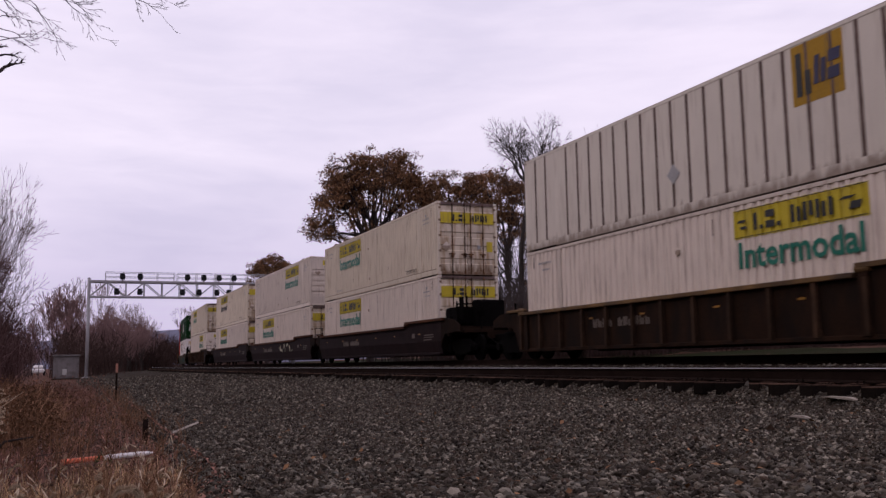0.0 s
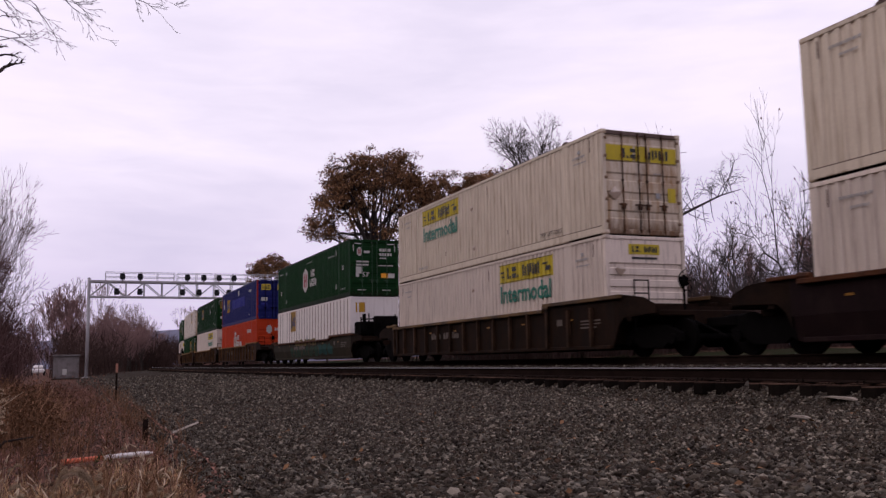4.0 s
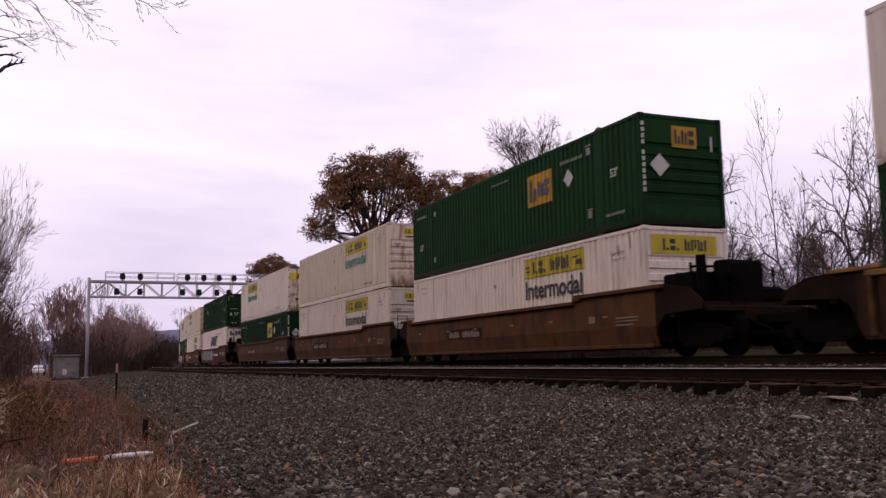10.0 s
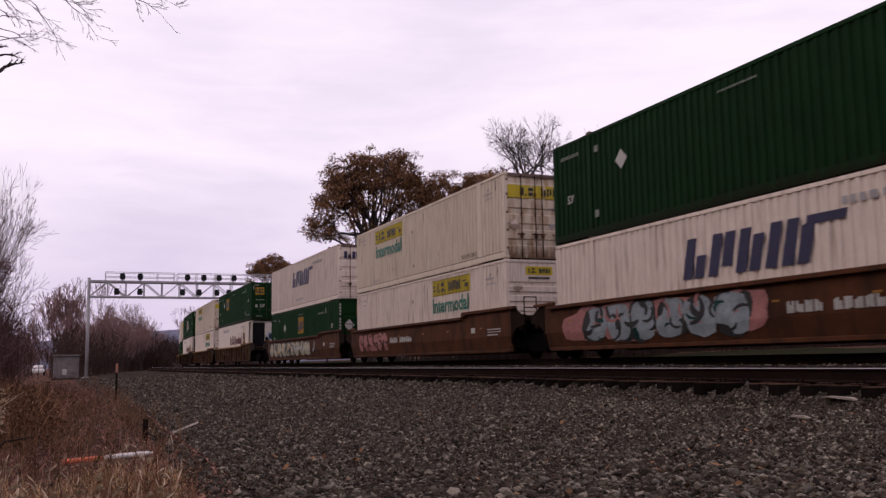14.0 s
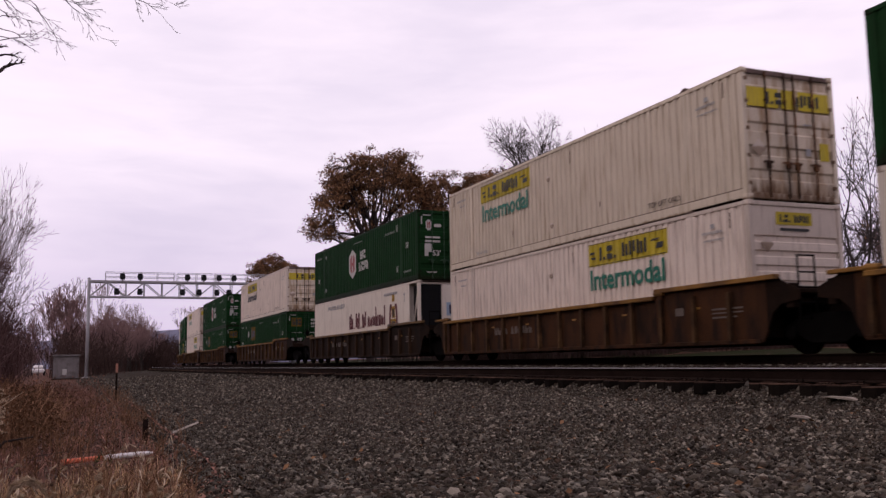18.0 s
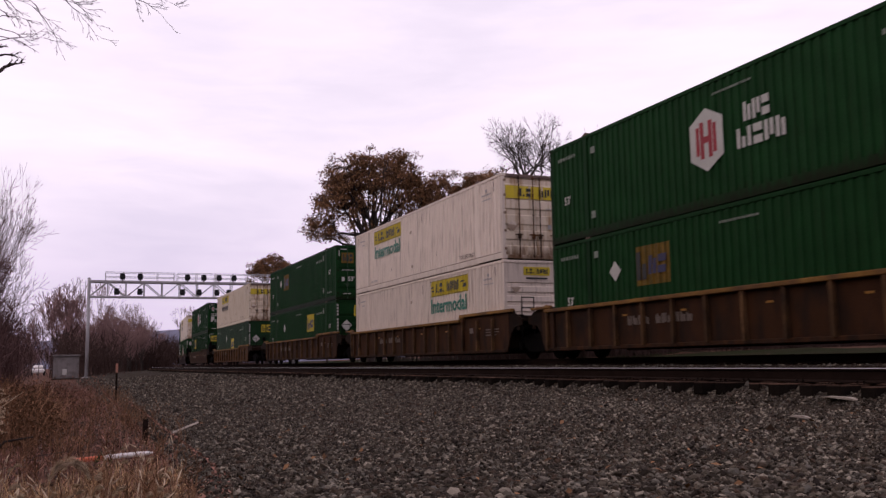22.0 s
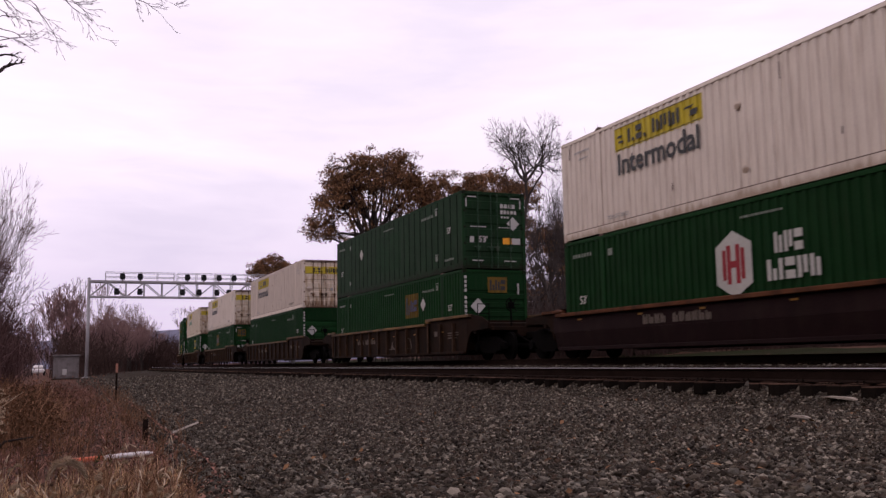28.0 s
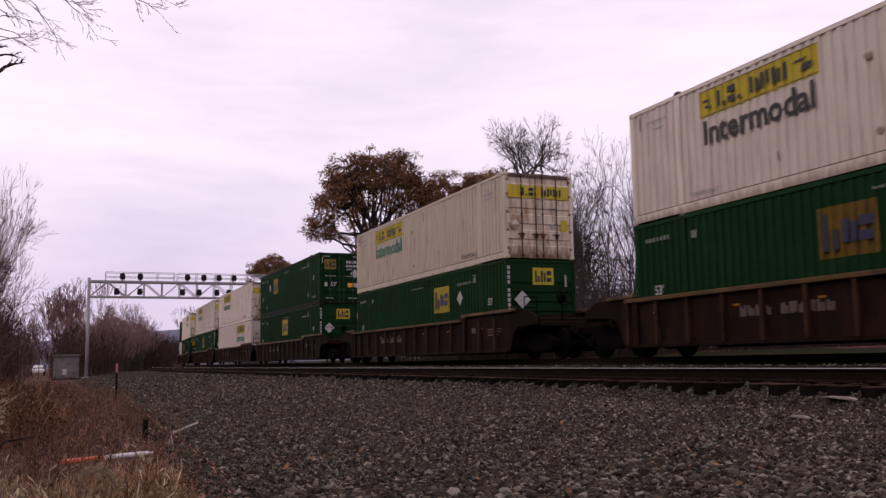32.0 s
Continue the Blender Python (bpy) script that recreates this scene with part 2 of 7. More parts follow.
    "sprig": mat("green_sprig", (0.030, 0.070, 0.025), 0.8, var=0.3, vary=0.4, island=True),
    "faded_pink": mat("sun_bleached_orange_paint", (0.43, 0.19, 0.135), 0.7, var=0.2, dirt=(0.3, 0.2, 0.15), amount=0.3),
    # twig colour paled to stand in for haze over the far woods
    "twig_pale": mat("haze_pale_reddish_twigs", (0.215, 0.134, 0.125), 0.95, var=0.3, scale=0.5, fine=6, vary=0.3, island=True),
    "twig_dark": mat("dark_brown_brush", (0.058, 0.036, 0.031), 0.95, var=0.3, scale=0.5, fine=6, vary=0.3, island=True, spec=0.05),
    # bed colour lowered to hold the shade between the loose stones
    "bed": mat("ballast_bed", (0.036, 0.028, 0.021), 0.95, var=0.5, scale=12, fine=45, bump=1.0, dist=0.03, dirt=(0.03, 0.023, 0.018), amount=0.4, dirt_scale=7.0, spec=0.03),
    "earth": mat("dry_grass_and_earth", (0.105, 0.051, 0.037), 0.95, var=0.5, scale=1.6, fine=22, bump=0.9, dist=0.05, dirt=(0.032, 0.020, 0.014), amount=0.42, dirt_scale=1.1, spec=0.05),
    "verge": mat("green_grass_verge", (0.015, 0.0185, 0.0075), 0.95, var=0.45, scale=0.6, fine=18, bump=0.8, dist=0.05, dirt=(0.024, 0.018, 0.011), amount=0.4, dirt_scale=0.25, spec=0.02),
    "galv": mat("galvanised_gantry_steel", (0.35, 0.335, 0.345), 0.6, metal=0.2, var=0.12, scale=2, dirt=(0.20, 0.18, 0.17), amount=0.25),
    "signal": mat("black_signal_enamel", (0.02, 0.02, 0.022), 0.55, var=0.2),
    "cabinet": mat("aluminium_cabinet", (0.165, 0.148, 0.145), 0.55, metal=0.15, var=0.15, dirt=(0.08, 0.065, 0.055), amount=0.3),
    "bark": mat("grey_brown_bark", (0.045, 0.035, 0.031), 0.95, var=0.3, scale=3, fine=25, bump=0.6),
    "twig": mat("grey_twigs", (0.054, 0.043, 0.039), 0.95, var=0.3, scale=2, fine=15, vary=0.25, island=True),
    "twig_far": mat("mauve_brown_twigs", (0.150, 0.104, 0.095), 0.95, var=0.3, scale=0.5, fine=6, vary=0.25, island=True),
    "leaf": mat("russet_oak_leaves", (0.192, 0.101, 0.050), 0.85, var=0.3, scale=0.5, fine=5, vary=0.65, island=True, spec=0.1),
    "straw": mat("dry_straw_grass", (0.45, 0.298, 0.158), 0.9, var=0.3, scale=2, fine=15, vary=0.65, island=True, spec=0.1),
    "weed": mat("red_brown_dead_weeds", (0.205, 0.107, 0.080), 0.9, var=0.4, scale=2, fine=15, vary=0.7, island=True, spec=0.1),
    "heap": mat("olive_brown_withered_leaves", (0.185, 0.102, 0.058), 0.9, var=0.35, scale=2, fine=15, vary=0.65, island=True, spec=0.1),
    "fluff": mat("pale_seed_heads", (0.54, 0.43, 0.305), 0.95, var=0.2, scale=4, fine=30, vary=0.3, island=True),
    "orange_paint": mat("faded_orange_paint", (0.56, 0.125, 0.060), 0.6, var=0.12, dirt=(0.4, 0.2, 0.1), amount=0.15),
    "white_pipe": mat("white_marker_plastic", (0.70, 0.66, 0.64), 0.5, var=0.06, dirt=(0.4, 0.34, 0.3), amount=0.15),
    "wood": mat("weathered_grey_wood", (0.36, 0.31, 0.26), 0.9, var=0.3, scale=3, fine=40, bump=0.5),
    # blue-grey of the distance haze is put into the ridge's colour
    "hill": mat("haze_blue_wooded_hill", (0.17, 0.17, 0.23), 1.0, var=0.15, scale=0.01, fine=0.06),
    "graf_a": mat("pale_blue_graffiti", (0.22, 0.26, 0.28), 0.6, var=0.35, scale=3),
    "graf_b": mat("pink_graffiti", (0.33, 0.14, 0.13), 0.6, var=0.35, scale=3),
    "graf_c": mat("cream_graffiti", (0.42, 0.38, 0.27), 0.6, var=0.3, scale=3),
    "graf_e": mat("yellowish_faded_graffiti", (0.125, 0.088, 0.030), 0.7, var=0.4, scale=3, spec=0.1),
    "plate": mat("pale_blue_plate", (0.26, 0.33, 0.42), 0.5, var=0.08),
    "graf_d": mat("green_graffiti", (0.016, 0.040, 0.024), 0.7, var=0.4, scale=3, spec=0.1),
    "reefer_dark": mat("reefer_grille", (0.006, 0.006, 0.007), 0.6, var=0.3, spec=0.08),
}



def stone_mat():
    """Crushed stone: most of it dark and brown, a few pale faces."""
    m = mat("crushed_ballast_stone", (0.06, 0.05, 0.045), 0.9, var=0.35, scale=20, fine=90, bump=0.5, spec=0.08)
    n, l = m.node_tree.nodes, m.node_tree.links
    ramp = n.new("ShaderNodeValToRGB")
    for pos, c in ((0.30, (0.026, 0.020, 0.013)), (0.42, (0.052, 0.042, 0.030)), (0.52, (0.066, 0.040, 0.026)), (0.62, (0.069, 0.060, 0.050)), (0.74, (0.106, 0.084, 0.060)), (0.83, (0.107, 0.101, 0.086)), (0.92, (0.200, 0.172, 0.135))):
        e = ramp.color_ramp.elements.new(pos)
        e.color = (*c, 1)
    ramp.color_ramp.elements[0].color = (0.014, 0.010, 0.008, 1)
    ramp.color_ramp.elements[-1].color = (0.34, 0.295, 0.232, 1)
    l.new(n.new("ShaderNodeNewGeometry").outputs["Random Per Island"], ramp.inputs["Fac"])
    b = n["Principled BSDF"]
    old = b.inputs["Base Color"].links[0].from_socket
    mix = n.new("ShaderNodeMix")
    mix.data_type = "RGBA"
    mix.inputs["Factor"].default_value = 0.85
    l.new(old, mix.inputs["A"])
    l.new(ramp.outputs["Color"], mix.inputs["B"])
    l.new(mix.outputs["Result"], b.inputs["Base Color"])
    return m


M["stone"] = stone_mat()

# ---- small mesh helpers ----
def box(bm, x0, x1, y0, y1, z0, z1, bevel=0.0):
    made = bmesh.ops.create_cube(bm, size=1.0, matrix=Matrix.LocRotScale(
        ((x0 + x1) / 2, (y0 + y1) / 2, (z0 + z1) / 2), None, (abs(x1 - x0), abs(y1 - y0), abs(z1 - z0))))["verts"]
    if bevel:
        edges = {e for v in made for e in v.link_edges}
        bmesh.ops.bevel(bm, geom=list(edges), offset=bevel, segments=1, affect="EDGES")


def rod(bm, a, b, r0, r1=None, sides=8):
    a, b = Vector(a), Vector(b)
    m = Matrix.Translation((a + b) / 2) @ (b - a).to_track_quat("Z", "Y").to_matrix().to_4x4()
    bmesh.ops.create_cone(bm, cap_ends=True, segments=sides, radius1=r0, radius2=r0 if r1 is None else r1, depth=(b - a).length, matrix=m)


def prism(bm, outline, y0, y1):
    """An outline in x, z pushed from y0 to y1."""
    n = len(outline)
    va = [bm.verts.new((x, y0, z)) for x, z in outline]
    vb = [bm.verts.new((x, y1, z)) for x, z in outline]
    fa, fb = bm.faces.new(va), bm.faces.new(vb[::-1])
    for i in range(n):
        bm.faces.new((va[i], vb[i], vb[(i + 1) % n], va[(i + 1) % n]))
    bmesh.ops.recalc_face_normals(bm, faces=bm.faces)


def mesh_of(name, build, material, smooth=False):
    bm = bmesh.new()
    build(bm)
    me = bpy.data.meshes.new(name)
    bm.to_mesh(me)
    bm.free()
    me.materials.append(material)
    if smooth:
        me.polygons.foreach_set("use_smooth", [True] * len(me.polygons))
    return me


def raw_mesh(name, verts, faces, material, smooth=False):
    me = bpy.data.meshes.new(name)
    me.from_pydata(verts, [], faces)
    me.materials.append(material)
    if smooth:
        me.polygons.foreach_set("use_smooth", [True] * len(me.polygons))
    return me


def hang(name, me, parent, m=None, label=""):
    """Links a mesh as one part under a thing or under a part."""
    ob = new(name, me)
    ob.parent = parent
    if m is not None:
        ob.matrix_basis = m
    if label:
        ob["label"] = label
    return ob


def part(name, build, material, parent, label=""):
    return hang(name, mesh_of(name, build, material), parent, None, label)


def thing(name, label, category, group="", kind=""):
    return tagged(new(name), label, category, group, kind)


WORDS = {}


def word_mesh(word, width, material, key):
    """Flat lettering in the built-in font, in the x-z plane, facing -y, of that width, starting at x = 0."""
    k = (word, round(width, 2), key)
    if k not in WORDS:
        cu = bpy.data.curves.new("lettering", "FONT")
        cu.body, cu.resolution_u, cu.extrude, cu.offset = word, 2, 0.002, 0.022
        ob = bpy.data.objects.new("lettering", cu)
        scene.collection.objects.link(ob)
        me = bpy.data.meshes.new_from_object(ob.evaluated_get(bpy.context.evaluated_depsgraph_get()))
        bpy.data.objects.remove(ob)
        w = max(v.co.x for v in me.vertices) - min(v.co.x for v in me.vertices)
        x0 = min(v.co.x for v in me.vertices)
        me.transform(Matrix.Rotation(math.pi / 2, 4, "X") @ Matrix.Scale(width / w, 4) @ Matrix.Translation((-x0, 0, 0)))
        me.materials.append(material)
        WORDS[k] = me
    return WORDS[k]


# ---- the lie of the land ----
SPEED, LENGTH, WIDTH = 18.4526, 16.15, 2.59
Z_FAR = 0.20                       # rail top of the far track


def face_y(x):
    """The camera-side face of the containers along the far track, which bends away in the distance."""
    q = min(x, 0.0)
    if q > -185.0:
        return 13.142 - 5.522e-4 * q * q - 3.9905e-6 * q ** 3
    y, s = 13.142 - 5.522e-4 * 185 ** 2 + 3.9905e-6 * 185 ** 3, -2 * 5.522e-4 * 185 + 3 * 3.9905e-6 * 185 ** 2
    return y + s * (-185.0 - q)


def mid_y(x):
    return face_y(x) + WIDTH / 2


NEAR_OFF = -4.275                  # near track's centre line, seen from the far one's


def near_bed(x, y):
    """Height of the land at a place."""
    c = mid_y(x)
    d = y - c                      # metres from the far track's centre line
    if d > 14:
        h = 0.42 + 0.025 * (d - 14) if d < 40 else 1.07
    elif d > 3.4:
        h = -0.35 + 0.77 * (d - 3.4) / 10.6
    elif d > -1.6:
        h = -0.02
    elif d > -2.9:
        h = -0.04 - 0.30 * (-1.6 - d) / 1.3
    elif d > -5.4:
        h = -0.285 + 0.05 * noise.noise((x * 0.9, d * 0.8, 5.0))
    elif d > -5.9:
        h = -0.285 + 0.05 * noise.noise((x * 0.9, d * 0.8, 5.0)) - 0.225 * (-5.4 - d) / 0.5
    elif d > -13.2:
        h = -0.51 - 0.34 * (-5.9 - d) / 7.3
    else:
        h = -0.85 - 0.02 * min(40.0, (-13.2 - d))
    if d > -14 and d < 4:
        return h
    return h + 0.10 * noise.noise((x * 0.35, y * 0.35, 0.0)) + 0.03 * noise.noise((x * 1.7, y * 1.7, 3.0))


def strip(name, xs, ds, material, lift=0.0, label="", kind="structure", category=""):
    """A sheet of land along the track, from offsets ds of the far track's centre line."""
    verts = [(x, mid_y(x) + d, near_bed(x, mid_y(x) + d) + lift) for x in xs for d in ds]
    n = len(ds)
    faces = [(i * n + j, (i + 1) * n + j, (i + 1) * n + j + 1, i * n + j + 1) for i in range(len(xs) - 1) for j in range(n - 1)]
    ob = new(name, raw_mesh(name, verts, faces, material, True))
    return tagged(ob, label, category or name, kind=kind)


def steps(a, b, s):
    return [a + s * i for i in range(int(round((b - a) / s)) + 1)]


# one ground sheet to the horizon, finer near the camera
gx = [-3000, -1800, -1000, -600, -420] + steps(-330, -60, 10) + steps(-58, 20, 0.5) + steps(25, 120, 10) + [200, 400, 800, 1500, 3000]
gy = [-3000, -1500, -700, -300, -150, -80, -50] + steps(-35, -16, 2) + steps(-15, -12, 0.25) + [-9, -6, -3, 0, 3] + steps(3.5, 14, 0.5) + steps(16, 60, 4) + [90, 150, 300, 700, 1500, 3000]
gv = [(x, mid_y(max(-330, x)) + d, near_bed(max(-330, x), mid_y(max(-330, x)) + d) - (0.09 if -13 < d < 3.6 else 0.0)) for x in gx for d in gy]
gn = len(gy)
ground = new("ground", raw_mesh("ground", gv, [(i * gn + j, (i + 1) * gn + j, (i + 1) * gn + j + 1, i * gn + j + 1)
                                              for i in range(len(gx) - 1) for j in range(gn - 1)], M["earth"], True))
tagged(ground, "brown autumn ground of dry grass and earth beside the railway", "ground", kind="structure")
bed = strip("ballast_bed", steps(-330, -60, 6) + steps(-59, 20, 0.5) + steps(30, 620, 20), [-13.3, -12.6, -11.5, -10, -8.5, -7, -6.2, -5.9, -5.65, -5.4, -4.3, -2.9, -1.6, 0, 1.6, 3.5, 4.2],
            M["bed"], 0.0, "grey crushed-stone ballast bed sloping under two railway tracks", category="ballast")
verge = strip("grass_verge", steps(-330, -60, 10) + steps(-58, 60, 2) + steps(80, 620, 30), [3.8, 6, 8, 10, 12, 14], M["verge"], 0.03,
              "strip of green grass beyond the tracks", category="grass")


# ---- rails and sleepers ----
RAIL = [(-0.070, -0.19), (0.070, -0.19), (0.070, -0.178), (0.012, -0.155), (0.010, -0.045), (0.036, -0.030), (0.036, -0.008),
        (0.028, 0.0), (-0.028, 0.0), (-0.036, -0.009), (-0.036, -0.030), (-0.010, -0.045), (-0.012, -0.155), (-0.070, -0.178)]


def rail_mesh(name, off, z, polished):
    xs = steps(-330, -40, 5) + steps(-38, 20, 2) + steps(30, 620, 20)
    n = len(RAIL)
    verts = [(x, mid_y(x) + off + a, z + b) for x in xs for a, b in RAIL]
    faces = [(i * n + j, i * n + (j + 1) % n, (i + 1) * n + (j + 1) % n, (i + 1) * n + j) for i in range(len(xs) - 1) for j in range(n)]
    me = raw_mesh(name, verts, faces, M["rail_side"])
    me.materials.append(M["rail_top"])
    for f in me.polygons:
        if f.index % n == 7 or (polished and f.index % n == 8):
            f.material_index = 1
    return me


def tie_mesh(length):
    def build(bm):
        box(bm, -0.115, 0.115, -length / 2, length / 2, -0.18, 0.0, 0.012)
        for s in (-0.7525, 0.7525):
            box(bm, -0.09, 0.09, s - 0.17, s + 0.17, 0.0, 0.012)
            for e in (-0.055, 0.055):
                box(bm, e - 0.012, e + 0.012, s - 0.085, s - 0.068, 0.012, 0.05)
                box(bm, e - 0.012, e + 0.012, s + 0.068, s + 0.085, 0.012, 0.05)
    me = mesh_of("tie", build, M["tie"])
    # upward faces keep the lit timber, all others get a near-black shaded copy
    me.materials.append(M["tie_shade"])
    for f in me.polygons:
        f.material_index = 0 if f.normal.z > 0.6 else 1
    return me


TIE = tie_mesh(2.6)


def track(label, off, z, near_range):
    t = thing("railway_track", label, "railway track", "railway tracks", "structure")
    for s in (-0.7525, 0.7525):
        hang("rail", rail_mesh("rail", off + s, z, off < 0 and s < 0), t, None, "steel rail with a polished head")
    x, rest, v0, f0 = -300.0, [], [], []
    tv, tf = [v.co.copy() for v in TIE.vertices], [tuple(p.vertices) for p in TIE.polygons]
    while x < 120:
        y = mid_y(x) + off
        m = pose(x + random.uniform(-0.03, 0.03), y + random.gauss(0, 0.045), z - 0.202 + random.uniform(-0.014, 0.0), 0, random.uniform(-0.8, 0.8), random.gauss(0, 1.3))
        if near_range[0] < x < near_range[1]:
            hang("tie", TIE, t, m)
        else:
            k = len(v0)
            v0 += [m @ v for v in tv]
            f0 += [tuple(i + k for i in f) for f in tf]
        x += 0.53
    joined = raw_mesh("ties", v0, f0, M["tie"])
    joined.materials.append(M["tie_shade"])
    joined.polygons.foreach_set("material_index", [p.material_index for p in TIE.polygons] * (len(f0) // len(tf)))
    far = hang("ties", joined, t)
    far["kind"] = "stuff"
    return t


track("empty railway track of rusty rails on wooden ties", NEAR_OFF, 0.0, (-34, 4))
track("railway track with wooden ties under the freight train", 0.0, Z_FAR, (-30, 0))


# ---- containers ----
HALF, TALL = LENGTH / 2, 2.895
POSTS40 = 6.096


def profile(x0, x1, style, off=0.0):
    """Points x, y of a container's side seen from above, between x0 and x1 (the camera's side)."""
    pitch, flat, slope, depth = {"fine": (0.262, 0.098, 0.030, 0.038), "wide": (0.625, 0.545, 0.010, 0.012), "smooth": (0.6, 0.594, 0.003, 0.002)}[style]
    out, start = [], -HALF + 0.11
    cuts = []
    k = 0
    while start + k * pitch < HALF:
        a = start + k * pitch
        cuts += [(a, 0.0), (a + flat, 0.0), (a + flat + slope, depth), (a + pitch - slope, depth)]
        k += 1
    y_out = -WIDTH / 2 + 0.010 - off

    def y_at(x):
        for (xa, da), (xb, db) in zip(cuts, cuts[1:]):
            if xa <= x <= xb:
                return da + (db - da) * (x - xa) / max(1e-6, xb - xa)
        return 0.0

    out = [(x0, y_out + y_at(x0))] + [(x, y_out + d) for x, d in cuts if x0 + 0.002 < x < x1 - 0.002] + [(x1, y_out + y_at(x1))]
    return out


def wall_mesh(name, x0, x1, z0, z1, style, material, off=0.0):
    pts = profile(x0, x1, style, off)
    n = len(pts)
    verts = [(x, y, z0) for x, y in pts] + [(x, y, z1) for x, y in pts]
    faces = [(i, i + 1, n + i + 1, n + i) for i in range(n - 1)]
    if off:                         # a painted field: give it its own thickness
        return raw_mesh(name, verts, faces, material)
    verts += [(x0, pts[0][1] + 0.06, z0), (x1, pts[-1][1] + 0.06, z0), (x0, pts[0][1] + 0.06, z1), (x1, pts[-1][1] + 0.06, z1)]
    k = 2 * n
    faces += [(k, k + 2, k + 3, k + 1)]
    return raw_mesh(name, verts, faces, material)


CACHE = {}


def cached(key, make):
    if key not in CACHE:
        CACHE[key] = make()
    return CACHE[key]


def flip(z=0.0):
    return pose(0, 0, z, 0, 0, 180)


def bars(rects, y=-WIDTH / 2 - 0.006, thick=0.005):
    """Plain bars on the camera's side: x0, x1, z0, z1, lean."""
    def build(bm):
        for x0, x1, z0, z1, *lean in rects:
            s = lean[0] if lean else 0.0
            prism(bm, [(x0, z0), (x1, z0), (x1 + s, z1), (x0 + s, z1)], y, y + thick)
    return build


def end_bars(rects, x=HALF + 0.004, thick=0.006):
    """Plain bars on the leading end: y0, y1, z0, z1."""
    def build(bm):
        for y0, y1, z0, z1 in rects:
            box(bm, x, x + thick, y0, y1, z0, z1)
    return build


def row_of_blocks(x0, x1, z0, z1, n, gap=0.28, seed=1, lean=0.0):
    r = random.Random(seed)
    w = [r.uniform(0.75, 1.3) for _ in range(n)]
    total, x, out = sum(w), x0, []
    for a in w:
        step = (x1 - x0) * a / total
        out.append((x, x + step * (1 - gap), z0, z1, lean))
        x += step
    return out


def blackletter(x0, x1, z0, z1, n, seed=1):
    """A brand's name drawn as dense plain bars, three to a letter."""
    r = random.Random(seed)
    out, step, h = [], (x1 - x0) / n, z1 - z0
    for i in range(n):
        a = x0 + i * step
        for f, w in ((0.04, 0.25), (0.33, 0.18), (0.58, 0.25)):
            out.append((a + step * f, a + step * (f + w), z0 + h * r.choice((0.0, 0.0, 0.1)), z1 - h * r.choice((0.0, 0.12, 0.3))))
    return out


def plain_marks(x0, x1, z0, z1, kinds, stroke=0.24, lean=0.0, gap=0.26):
    """A brand's mark as a row of plain bars: o two stacked, n and u two of unequal height, c a bar and a stub, i one bar, . a stop."""
    wide = {"i": 0.42, ".": 0.42, " ": 0.55}
    unit = (x1 - x0) / (sum(wide.get(k, 1.0) for k in kinds) + gap * (len(kinds) - 1))
    out, x, h = [], x0, z1 - z0

    def put(a, b, c, d):
        c, d = z0 + h * c, z0 + h * d
        out.append((a + lean * (c - z0), b + lean * (c - z0), c, d, lean * (d - c)))
    for k in kinds:
        w = unit * wide.get(k, 1.0)
        t = unit * min(0.44, stroke * 1.55)
        if k in "i.":
            put(x, x + t, 0, 1.0 if k == "i" else 0.24)
        elif k == "o":
            put(x, x + w, 0, 0.40), put(x, x + w, 0.60, 1.0)
        elif k == "c":
            put(x, x + t, 0, 1.0), put(x + w - t, x + w, 0, 0.55)
        elif k in "nu":
            put(x, x + t, 0, 1.0), put(x + w - t, x + w, 0 if k == "n" else 0.2, 0.82 if k == "n" else 1.0)
        x += w + unit * gap
    return out


def end_marks(*spec, **more):
    return [r[:4] for r in plain_marks(*spec, **more)]


